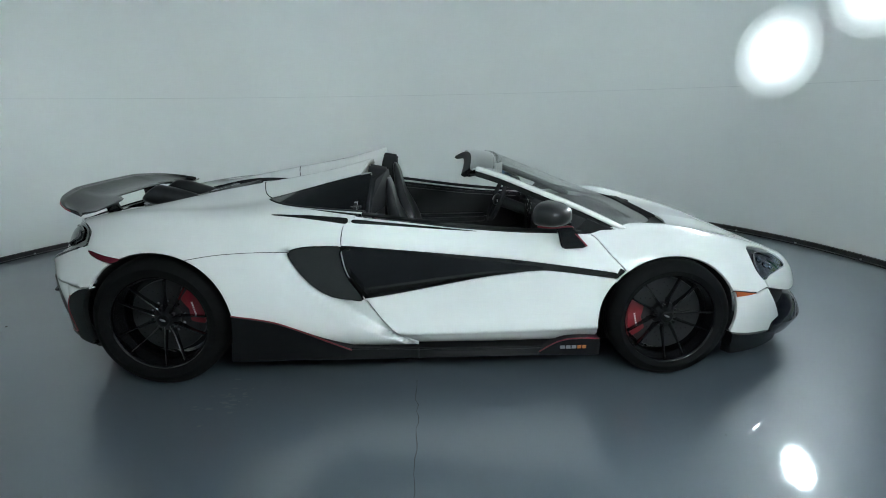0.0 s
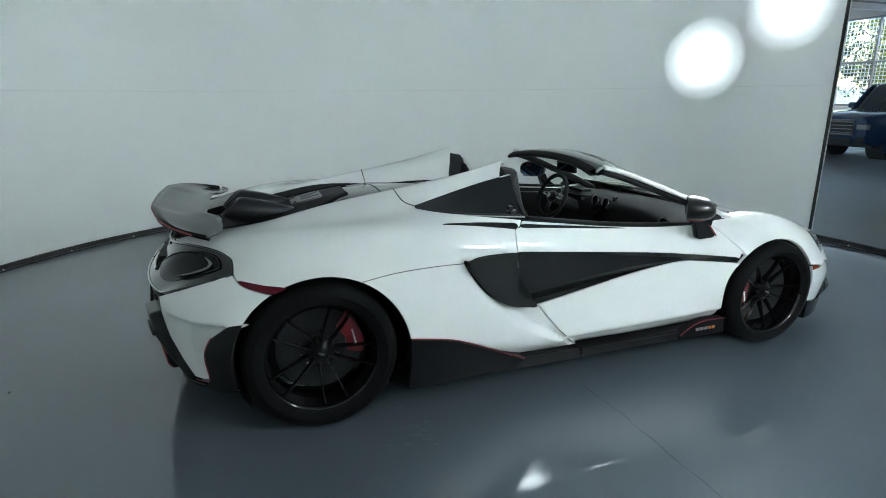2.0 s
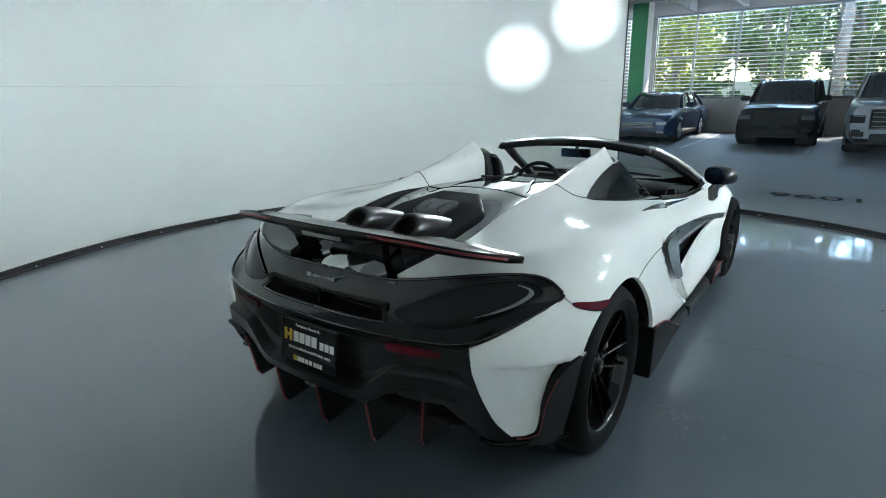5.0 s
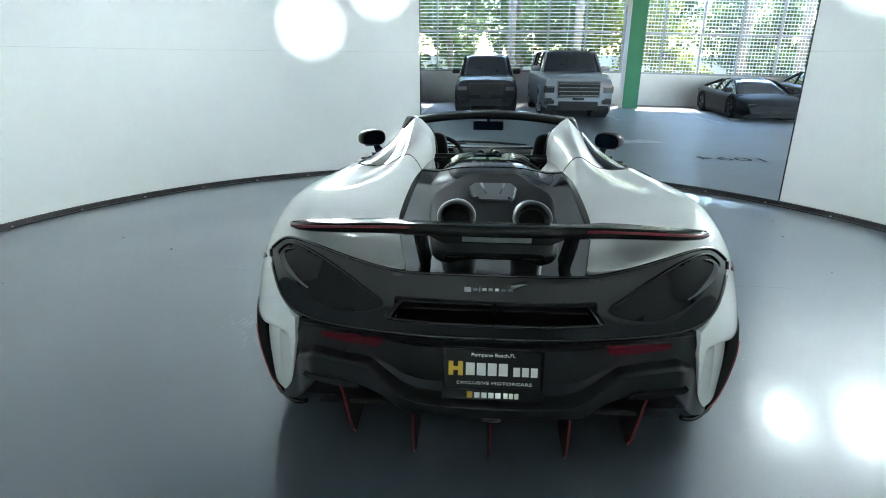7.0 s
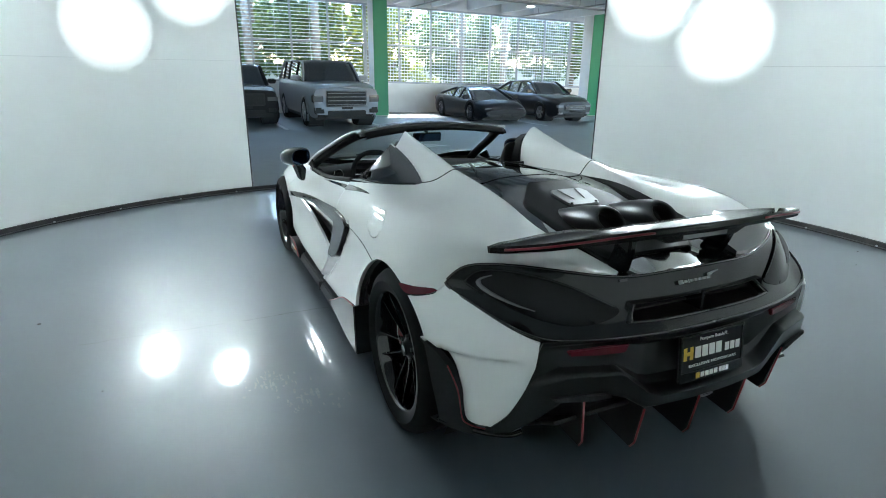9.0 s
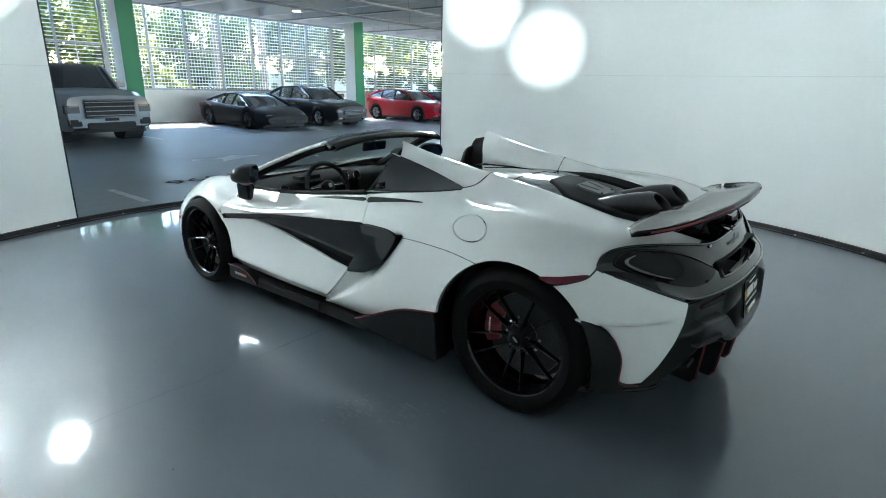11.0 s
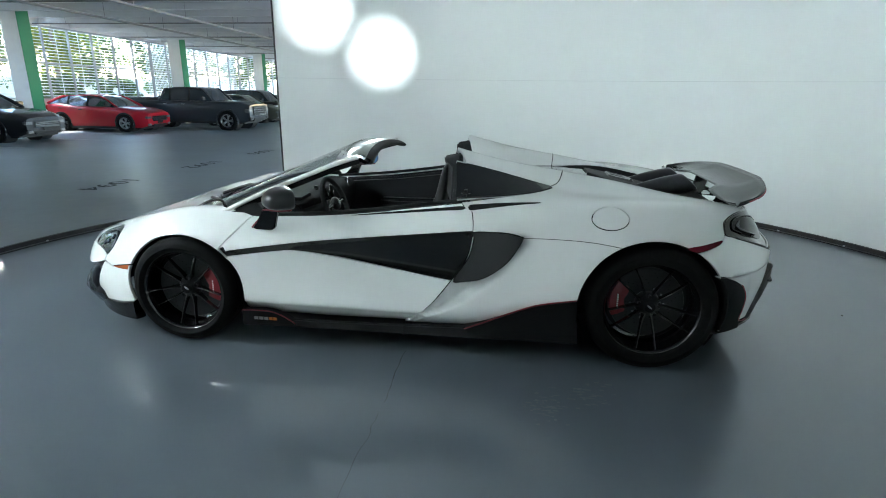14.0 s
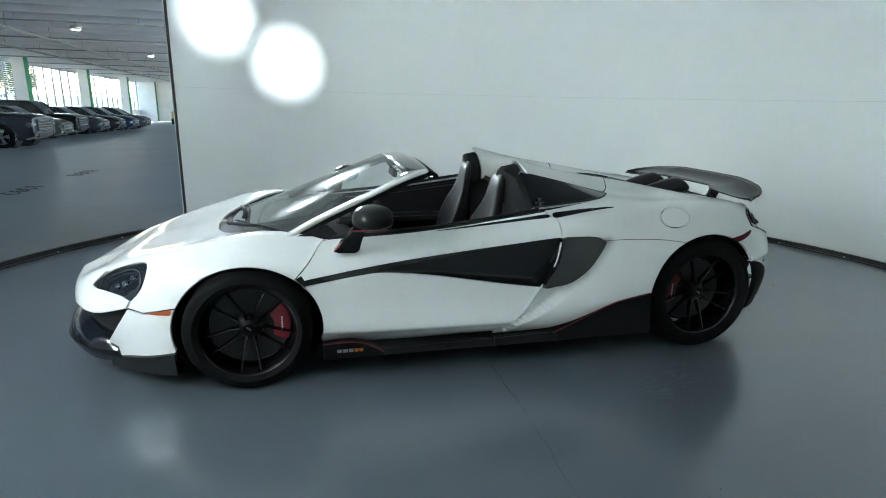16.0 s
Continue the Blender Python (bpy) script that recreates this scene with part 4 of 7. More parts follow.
    if bed:
        b0, b1 = bed
        zt = bz(b1)
        part("bed_floor", box(-hw * .84, b1 + .02, zt - .55, hw * .84, b0, zt - .50), MATTE, o)
        for m in (1, -1):
            part("bed_wall", box(m * hw * .80, b1, zt - .52, m * hw * .86, b0, zt + .0, .01), paint, o)
        part("tailgate", box(-hw * .85, b1, zt - .5, hw * .85, b1 + .06, zt + .01, .015), paint, o)
        part("cab_back", box(-hw * .84, b0 - .02, zt - .5, hw * .84, b0 + .03, zt + .02), paint, o)
    return o


def autopaint(name, c, rough=.3):
    return material(name, c, rough + .15, coat=.6, coat_rough=.05, vary=.03, scale=30, spec=.08)


P_NAVY = autopaint("navy_paint", (.006, .018, .045))
P_BLACK = autopaint("black_paint", (.010, .010, .012))
P_SILVER = autopaint("silver_paint", (.17, .185, .205), .35)
P_GREY = material("satin_grey_paint", (.006, .007, .009), .42, spec=.12, vary=.03, scale=30)
P_RED = autopaint("red_paint", (.32, .010, .020))
P_STEELGREY = autopaint("steel_grey_paint", (.024, .027, .033))
P_OLIVE = autopaint("olive_paint", (.035, .036, .028))

SEDAN = dict(L=4.75, W=1.82, H=1.46, wb=2.70, fo=.92, R=.33, g=.20, top=[(.92, .72), (.5, .86), (-.55, .98), (-2.2, 1.0), (-3.2, 1.06), (-3.83, 1.02)], cab=(-.45, -1.25, -2.55, -3.35), belt=(-1.75, -2.60), roof_in=.19)
vehicle("sedan", "dark blue older sedan parked against the window wall", "car", (-3.25, 13.35), 180, P_NAVY, **{**SEDAN, "L": 5.3, "W": 1.95, "wb": 2.9, "fo": 1.0, "top": [(1.0, .70), (.6, .82), (-.75, .95), (-2.3, .97), (-3.2, .98), (-4.3, .94)], "cab": (-.65, -1.4, -2.75, -3.45)}, grille=AUTOCHROME)
vehicle("pickup_truck", "dark pickup truck with an open bed by the windows", "pickup truck", (-6.3, 12.4), 180, P_NAVY, L=5.6, W=1.98, H=1.88, wb=3.6, fo=.95, R=.40, g=.34, top=[(.95, 1.02), (.5, 1.12), (-.85, 1.18), (-3.3, 1.2), (-3.5, 1.22), (-4.65, 1.22)], cab=(-.75, -1.3, -3.15, -3.4), belt=(-1.95, -2.6), roof_in=.15, grille=AUTOCHROME, face="pickup", bed=(-3.45, -4.6))
vehicle("off_road_wagon", "black off-road wagon with a slotted grille parked nose out", "car", (0.03, 13.45), 180, P_BLACK, L=4.82, W=1.93, H=1.76, wb=2.92, fo=.88, R=.375, g=.27, top=[(.88, 1.0), (.5, 1.08), (-.6, 1.13), (-2.2, 1.16), (-3.94, 1.18)], cab=(-.5, -1.15, -3.45, -3.85), belt=(-1.6, -2.55, -3.35), roof_in=.14, grille=MATTE, face="jeep", dark_trim=True, rim=DARKALLOY, nose_in=.88)
vehicle("large_wagon", "large silver full-size wagon with a chrome grille parked nose out", "car", (2.42, 12.3), 180, P_SILVER, L=5.72, W=2.06, H=1.90, wb=3.41, fo=1.0, R=.41, g=.28, top=[(1.0, 1.10), (.55, 1.20), (-.65, 1.26), (-2.5, 1.28), (-4.72, 1.30)], cab=(-.55, -1.2, -4.2, -4.6), belt=(-1.75, -2.85, -3.75), roof_in=.15, grille=AUTOCHROME, face="suv", rim=ALLOY, nose_in=.90)
vehicle("low_sports_car", "satin dark grey low wedge sports car with a black soft top", "car", (8.0, 13.3), 178, P_GREY, L=4.52, W=1.95, H=1.17, wb=2.62, fo=.98, R=.34, g=.13, top=[(.98, .42), (.5, .62), (-.2, .74), (-1.6, .80), (-2.7, .86), (-3.54, .82)], cab=(.05, -1.05, -1.9, -2.95), belt=(-1.2, -1.75), roof_in=.28, face="wedge", rim=DARKALLOY, dark_trim=True)
vehicle("sedan", "black modern sedan with a chrome-lined grille parked nose out", "car", (10.75, 13.35), 180, P_BLACK, **SEDAN, grille=AUTOCHROME)
vehicle("hatchback", "red sporty hatchback with split-spoke wheels parked nose out", "car", (15.95, 13.3), 180, P_RED, L=4.24, W=1.81, H=1.40, wb=2.65, fo=.88, R=.335, g=.16, top=[(.88, .70), (.45, .84), (-.5, .95), (-2.0, .99), (-2.9, 1.06), (-3.36, 1.04)], cab=(-.3, -1.15, -2.6, -3.25), belt=(-1.6, -2.45), roof_in=.2, grille=MATTE, rim=ALLOY, dark_trim=True)
vehicle("pickup_truck", "dark grey four-door pickup truck with chrome bumpers", "pickup truck", (18.0, 10.4), 180, P_STEELGREY, L=5.85, W=2.03, H=1.76, wb=3.64, fo=.97, R=.405, g=.33, top=[(.97, 1.05), (.5, 1.15), (-.75, 1.20), (-2.6, 1.22), (-3.0, 1.27), (-4.88, 1.28)], cab=(-.65, -1.25, -2.75, -2.95), belt=(-1.7, -2.5), roof_in=.15, grille=AUTOCHROME, face="pickup", bed=(-3.0, -4.84), nose_in=.9)
vehicle("sedan", "dark sedan parked nose out in the far row", "car", (20.9, 12.6), 180, P_BLACK, **SEDAN, grille=MATTE)
vehicle("sedan", "olive grey sedan parked nose out in the far row", "car", (23.6, 11.7), 180, P_OLIVE, **SEDAN, grille=AUTOCHROME)
vehicle("off_road_wagon", "black wagon parked nose out in the far row", "car", (26.4, 12.0), 180, P_BLACK, L=4.82, W=1.93, H=1.72, wb=2.92, fo=.88, R=.375, g=.25, top=[(.88, .98), (.5, 1.06), (-.6, 1.1), (-2.2, 1.13), (-3.94, 1.15)], cab=(-.5, -1.2, -3.4, -3.85), belt=(-1.6, -2.55), roof_in=.15, grille=AUTOCHROME, face="suv", nose_in=.88)
for x, paint in ((29.1, P_STEELGREY), (31.9, P_BLACK), (34.6, P_NAVY), (37.4, P_STEELGREY)):
    vehicle("sedan", "dark sedan parked nose out in the far row", "car", (x, 11.9), 180, paint, **SEDAN, grille=AUTOCHROME)
# yellow cart at the garage's far end
cart = thing("utility_cart", "dull yellow utility cart at the far end", "cart", (50, 11, 0))
rounded("cart_body", box(-1.2, -1.0, .45, 1.2, 1.0, 1.15), material("dull_yellow_paint", (.42, .26, .06), .6, vary=.15, stain=.3), cart, .08)
rounded("cart_load", box(-1.0, -.8, 1.15, .9, .8, 1.6), MATTE, cart, .1)
for sx in (-.8, .8):
    for sy in (-1, 1):
        raw("wheel", *lathe([(0, -.1), (.28, -.1), (.3, 0), (.28, .1), (0, .1)], 20), RUBBER, cart, smooth=True).matrix_local = pose(sx, sy * .95, .3, 0, 0, 90)
INSIDE = set(bpy.data.objects)

# ---- outside: ground, trees, far wall ----
SOIL = material("grass_ground", (.07, .10, .035), .95, vary=.3, scale=3, bump=.4, bump_scale=12, stain=.4, stain_scale=.6)
BARK = material("bark", (.17, .14, .11), .9, vary=.3, scale=14, bump=.5, bump_scale=30)
tagged(raw("ground", [(-400, 17.45, -.15), (400, 17.45, -.15), (400, 800, -.15), (-400, 800, -.15)], [(0, 1, 2, 3)], SOIL), "rough green grass outside the garage", "ground", kind="structure")
far = part("garden_wall", box(-40, 31, -.15, 70, 31.25, 1.75, .02), RAWWALL)
tagged(far, "pale rendered garden wall behind the trees", "wall", kind="structure")


def leaf_material(name, c):
    m = bpy.data.materials.new(name)
    m.use_nodes = True
    n, l = m.node_tree.nodes, m.node_tree.links
    b = n["Principled BSDF"]
    b.inputs["Roughness"].default_value = .5
    geo, ramp, tr, mx = n.new("ShaderNodeNewGeometry"), n.new("ShaderNodeValToRGB"), n.new("ShaderNodeBsdfTranslucent"), n.new("ShaderNodeMixShader")
    ramp.color_ramp.elements[0].color = (c[0] * .6, c[1] * .7, c[2] * .6, 1)
    ramp.color_ramp.elements[1].color = (c[0] * 1.7, c[1] * 1.4, c[2], 1)
    l.new(geo.outputs["Random Per Island"], ramp.inputs["Fac"])
    l.new(ramp.outputs["Color"], b.inputs["Base Color"])
    l.new(ramp.outputs["Color"], tr.inputs["Color"])
    mx.inputs[0].default_value = .5
    l.new(b.outputs[0], mx.inputs[1])
    l.new(tr.outputs[0], mx.inputs[2])
    l.new(mx.outputs[0], n["Material Output"].inputs["Surface"])
    return m


LEAF = leaf_material("leaves", (.055, .10, .042))
LEAF2 = leaf_material("yellow_leaves", (.14, .185, .042))


def foliage(count, clumps, size, rx, ry, rz, cz, seed, leaf):
    rng = np.random.default_rng(seed)
    cl = rng.normal(size=(clumps, 3))
    cl /= np.linalg.norm(cl, axis=1)[:, None]
    cl *= rng.uniform(.25, 1, (clumps, 1)) ** .5
    cl = cl * (rx, ry, rz) + (0, 0, cz)
    rad = rng.uniform(.28, .75, clumps) * min(rx, rz) * .45
    pick = rng.integers(0, clumps, count)
    d = rng.normal(size=(count, 3))
    d /= np.linalg.norm(d, axis=1)[:, None]
    p = cl[pick] + d * (rad[pick] * rng.uniform(.3, 1, count) ** .4)[:, None]
    a = rng.normal(size=(count, 3))
    a /= np.linalg.norm(a, axis=1)[:, None]
    b = np.cross(a, rng.normal(size=(count, 3)))
    b /= np.linalg.norm(b, axis=1)[:, None]
    s = (size * rng.uniform(.6, 1.3, count))[:, None]
    v = np.stack([p - a * s, p + b * s * .4, p + a * s, p - b * s * .4], 1).reshape(-1, 3)
    return v.tolist(), [(4 * i, 4 * i + 1, 4 * i + 2, 4 * i + 3) for i in range(count)]


def tree(at, h, r, seed, leaf, count=8200, low=.35):
    t = thing("tree", "leafy green tree with an uneven crown" if leaf is LEAF else "bright yellow-green leafy tree", "tree", (*at, -.15), seed * 47, "trees outside")
    rng = random.Random(seed)
    trunk = [(0, 0, 0), (rng.uniform(-.1, .1), .05, h * .25), (rng.uniform(-.2, .2), -.05, h * .5), (rng.uniform(-.3, .3), 0, h * .8)]
    raw("trunk", *tube(smooth_loop(trunk, 5, False), lambda q: .17 * (1 - q * .75), 9), BARK, t, smooth=True)
    for k in range(6):
        a = rng.uniform(0, 6.28)
        z = h * rng.uniform(.3, .65)
        e = (math.cos(a) * r * .8, math.sin(a) * r * .8, z + h * .22)
        raw("limb", *tube([(0, 0, z), (e[0] * .5, e[1] * .5, z + h * .08), e], lambda q: .06 * (1 - q * .8), 6), BARK, t, smooth=True)
    tagged(raw("crown", *foliage(count, 85, .115, r, r, h * (1 - low) * .5, h * (1 + low) * .5, seed, leaf), leaf, t), "crown of many small leaves")
    return t


random.seed(5)
spots = [(-14, 24), (-10.5, 21.5), (-7.5, 23.5), (-4.6, 21), (-1.6, 22.8), (1.4, 21), (4.2, 23.5), (6.6, 22.5), (9.0, 26.5), (12.2, 25), (15.5, 22), (18.5, 23), (22, 21.5), (26, 23.5), (30, 21.5), (35, 23), (41, 22), (48, 23), (-12, 27.5), (-8.5, 28), (-5, 27.5), (-1.5, 28), (1.8, 27.5), (4.8, 28), (13.5, 28.5), (17, 28), (21, 28), (25, 28.5)]
for k, (x, y) in enumerate(spots):
    tree((x, y), random.uniform(5.5, 8.0), random.uniform(1.6, 2.3), k + 1, LEAF2 if k in (1, 3, 7, 12) else LEAF, low=.18)
for k, (x, y) in enumerate(((7.6, 20.2), (11.5, 20.5), (3.0, 20), (14.2, 20.0), (-3, 20), (-8, 20.3), (20, 20), (24.5, 20.2))):
    s = thing("shrub", "low leafy green shrub", "shrub", (x, y, -.15), group="shrubs outside")
    raw("stems", *tube([(0, 0, 0), (.1, .05, .6), (-.1, 0, 1.2)], lambda q: .04 * (1 - .6 * q), 6), BARK, s, smooth=True)
    raw("foliage", *foliage(4200, 34, .11, 1.3, .9, .85, 1.1, 90 + k, LEAF2 if k == 0 else LEAF), LEAF2 if k == 0 else LEAF, s)
# palms
for k, (x, y, h) in enumerate(((1.0, 19.6, 7.5), (3.6, 19.8, 7.0), (9.8, 19.4, 7.2), (12.0, 19.5, 6.5), (-6, 19.5, 7))):
    p = thing("palm_tree", "tall palm with a rough pale trunk", "tree", (x, y, -.15), group="palms outside")
    raw("trunk", *tube([(0, 0, z) for z in np.linspace(0, h, 40)], lambda q: .16 + .018 * math.sin(q * 160), 10), BARK, p, smooth=True)
    v, f = [], []
    rng = random.Random(k)
    for j in range(18):
        a, dr = rng.uniform(0, 6.28), rng.uniform(-.2, .9)
        for q in range(16):
            t = q / 15
            c = Vector((math.cos(a) * 2.2 * t, math.sin(a) * 2.2 * t, h + dr * 2 * t - 1.9 * t * t))
            for sgn in (1, -1):
                side = Vector((-math.sin(a), math.cos(a), -.5)) * (.5 * (1 - .7 * t) * sgn)
                fw = Vector((math.cos(a), math.sin(a), -.3)) * .22
                i = len(v)
                v += [tuple(c), tuple(c + side * .5 + fw * .6), tuple(c + side + fw), tuple(c + side * .45 + fw * .9)]
                f.append((i, i + 1, i + 2, i + 3))
    raw("crown", v, f, LEAF, p)

# the garage falls gently towards its far end
def fall(x): return -0.020 * max(x - 3.0, 0.0)


OUTSIDE = set(bpy.data.objects) - INSIDE
bpy.context.view_layer.update()
for ob in [o for o in bpy.data.objects if o not in BEFORE_GARAGE and o not in OUTSIDE]:
    if ob.parent is None and ob.get("group", "") in ("parked vehicles", "garage lights") or ob.name.startswith("utility_cart"):
        ob.matrix_world = Matrix.Translation((0, 0, fall(ob.matrix_world.translation.x))) @ ob.matrix_world
SLOPED = [o for o in bpy.data.objects if o.type == "MESH" and o not in BEFORE_GARAGE and o not in OUTSIDE]
for ob in SLOPED:
    top = ob
    while top.parent:
        top = top.parent
    if top.get("group", "") in ("parked vehicles", "garage lights") or top.name.startswith("utility_cart"):
        continue
    mw = ob.matrix_world
    xs = [(mw @ Vector(c)).x for c in ob.bound_box]
    if max(xs) < 3.0 or max((mw @ Vector(c)).y for c in ob.bound_box) < 4.9:
        continue
    bm = bmesh.new()
    bm.from_mesh(ob.data)
    inv = mw.inverted()
    if min(xs) < 3.0:
        bmesh.ops.bisect_plane(bm, geom=bm.verts[:] + bm.edges[:] + bm.faces[:], plane_co=inv @ Vector((3, 0, 0)), plane_no=inv.to_3x3() @ Vector((1, 0, 0)))
    for v in bm.verts:
        p = mw @ v.co
        v.co = inv @ Vector((p.x, p.y, p.z + fall(p.x)))
    bm.to_mesh(ob.data)
    bm.free()

# ---- the sports car ----
car = thing("sports_car", "white open-top sports car with black carbon parts and red pinstripes", "car")
SIDE = dict(s0=0.0, s1=5.2)


def yz(pts, per=6, closed=False, **kw):
    """(u, s) along a smooth line given in (y, z) on the car's side."""
    p = smooth_loop(pts, per, closed) if per > 1 else np.array(pts, float)
    return find(p, "yz", **{**SIDE, **kw})


def xy(pts, per=6, **kw):
    p = smooth_loop(pts, per, False) if per > 1 else np.array(pts, float)
    return find(p, "xy", **{"s0": 3.2, "s1": 7.0, **kw})


def arch(cy, cz, a, b, t0, t1, n=40):
    t = np.radians(np.linspace(t0, t1, n))
    return np.stack([cy + a * np.cos(t), cz + b * np.sin(t)], 1)


REAR_AXLE, FRONT_AXLE = (-1.400, 0.353), (1.272, 0.320)
def rear_arch(t0, t1): return arch(-1.392, 0.352, 0.392, 0.388, t0, t1)
def front_arch(t0, t1): return arch(1.272, 0.318, 0.371, 0.338, t0, t1)


# lines shared by neighbouring panels, in (y, z)
SHUT_LOW = [(-.429, .719), (-.402, .596), (-.319, .467), (-.207, .326), (-.049, .185)]
DUCT_TOP = [(.985, .572), (.93, .584), (.536, .641), (.168, .682), (-.138, .715), (-.382, .742), (-.43, .745)]
DUCT_LOW = [(.985, .542), (.934, .55), (.703, .584), (.568, .592), (.321, .565), (.073, .523), (-.142, .489), (-.319, .467)]
BELT = [(.84, .752), (.495, .772), (.176, .806), (-.134, .850), (-.36, .880)]
# door: skin above and below the side intake
upper = np.concatenate([yz(BELT), yz([(-.36, .880), (-.384, .857), (-.418, .846), (-.430, .792), (-.431, .745)])[1:], yz(DUCT_TOP[::-1])[1:], yz([(1.0, .60), (1.030, .585), (.958, .662), (.895, .738), (.84, .752)], 3)])
a = front_arch(142.5, 195)
lower = np.concatenate([yz(DUCT_LOW), yz(SHUT_LOW[2:])[1:], yz([(-.049, .185), (.3, .180), (.60, .182), (.895, .182)], 4)[1:], yz(a[::-1], 1)])
top_line, low_line = sorted(DUCT_TOP, key=lambda p: -p[0]), sorted(DUCT_LOW, key=lambda p: -p[0])
doors = []
for m in (False, True):
    d = skin("door", upper, CARWHITE, car, mirror=m, label="white door, closed, its glass lowered")
    low = skin("lower_skin", lower, CARWHITE, d, mirror=m, step=0.014)
    for v in low.data.vertices:                       # fold along the door's foot
        k = min(max((.276 - v.co.z) / .03, 0), 1)
        v.co.x -= math.copysign(.020 * k * k * (3 - 2 * k) + .012 * min(max((.262 - v.co.z) / .08, 0), 1), v.co.x)
    reshade(low)
    doors.append(d)
    # dark intake sunk between them, deepest at its rear
    duct = np.concatenate([yz(DUCT_TOP[:-1]), yz(SHUT_LOW[:3])[:], yz(DUCT_LOW[::-1])[1:]])
    hollow = skin("side_intake", duct, GLOSS, d, mirror=m, off=-0.006, gap=0.0, lip=0.012, step=0.016, label="gloss black side intake")
    for v in hollow.data.vertices:
        y, z = v.co.y, v.co.z
        zt = float(np.interp(-y, [-p[0] for p in top_line], [p[1] for p in top_line]))
        zl = float(np.interp(-y, [-p[0] for p in low_line], [p[1] for p in low_line]))
        k = min(max((zt - z) / max(zt - zl, .02), 0), 1)
        v.co.x -= math.copysign(.004 + .060 * k * min(max((.70 - y) / 1.0, 0), 1), v.co.x)
    reshade(hollow)
# intake blade behind the door
SCOOP = [(-.436, .741), (-.549, .747), (-.631, .744), (-.690, .728), (-.697, .700), (-.640, .607), (-.571, .535), (-.49, .486), (-.405, .466), (-.33, .466), (-.41, .596), (-.437, .700)]
scoop = yz(SCOOP, 6, True)
def flank(ob):
    """Hollow of the quarter panel between the door's edge and a curved crease behind the intake."""
    for v in ob.data.vertices:
        x, y, z = v.co
        if .20 < z < .73 and y > -.80:
            back = float(np.interp(z, [.20, .25, .29, .385, .51, .63, .72], [-.10, -.15, -.25, -.42, -.57, -.67, -.75]))
            ahead = float(np.interp(z, [.185, .326, .467, .596, .719], [-.049, -.207, -.319, -.402, -.429]))
            k = (y - back) / max(ahead - back, .02)
            if 0 < k < 1:
                v.co.x -= math.copysign(.052 * min(k / .18, 1) * (1 - k) ** .7, x)


both("intake_blade", scoop, BLADE, car, off=0.016, lip=0.07, label="gloss black intake blade", bulge=lambda q: np.clip(q * 0.3, 0, 0.012))

# rear quarter: from the door's shut line over the haunch to the engine cover
seam = xy([(.577, -.857), (.53, -.895), (.48, -.916), (.432, -.926), (.392, -.926), (.358, -.918)])
top_rear = np.stack([np.linspace(seam[-1][0], 13.98, 30), np.full(30, 7.0)], 1)
lamp_top = xy([(.303, -1.995), (.42, -1.985), (.508, -1.951), (.62, -1.885), (.715, -1.812), (.80, -1.745), (.845, -1.735)], u0=11)
rear_edge = yz([(-1.742, .775), (-1.716, .733), (-1.65, .705), (-1.60, .69)], 4, u0=11)
quarter_low = np.concatenate([yz([(-.857, .942), (-.606, .917), (-.36, .884)], 6, s1=5.4)[::-1]])
SKIRT_TOP = [(-1.0, .405), (-.818, .37), (-.701, .331), (-.518, .247), (-.40, .2)]
loop = np.concatenate([quarter_low, seam[1:], top_rear[1:], lamp_top[1:], rear_edge, yz(rear_arch(121, 8)[1:], 1), yz(SKIRT_TOP)[0:], yz([(-.40, .2), (-.2, .187), (-.049, .187)], 4)[1:], yz(SHUT_LOW[::-1])[1:], yz([(-.430, .745), (-.430, .792), (-.418, .846), (-.384, .857), (-.36, .884)], 4)[1:-1]])
fuel = find(np.stack([-1.144 + .094 * np.cos(np.linspace(0, 2 * np.pi, 40, False)), .843 + .056 * np.sin(np.linspace(0, 2 * np.pi, 40, False))], 1), "yz", **SIDE)
for m in (False, True):
    q = skin("rear_fender", loop, CARWHITE, car, mirror=m, holes=[scoop] + ([fuel] if m else []), step=0.014)
    flank(q)
    reshade(q)
    if m:
        skin("fuel_cap", fuel, CARWHITE, q, mirror=True)
# seam line of the lower side panel
for m in (1, -1):
    l = yz([(-.697, .722), (-.85, .726), (-1.05, .720), (-1.21, .700)], 8)
    pts = body(l) + body_normals(l) * 0.0006
    pipe("panel_seam", (pts * (m, 1, 1)).tolist(), 0.0017, MATTE, car, seg=5)
# buttress ahead of the seam, and the dark quarter glass below it
crest = xy([(.358, -.918), (.350, -.75), (.343, -.55), (.334, -.33)], s0=6.6)
glass_top = [(.538, -.30), (.531, -.45), (.535, -.60), (.552, -.74), (.577, -.857)]
gt = xy(glass_top, 6, s0=4.2, s1=5.8)
front_edge = np.stack([np.full(9, gt[0][0]), np.linspace(7, gt[0][1], 9)], 1)
front_edge[:, 0] = crest[-1][0] - .13 * np.clip(1 - abs(front_edge[:, 1] - 5.9) / .9, 0, 1)
loop = np.concatenate([gt, seam[1:], crest[1:], front_edge[1:]])


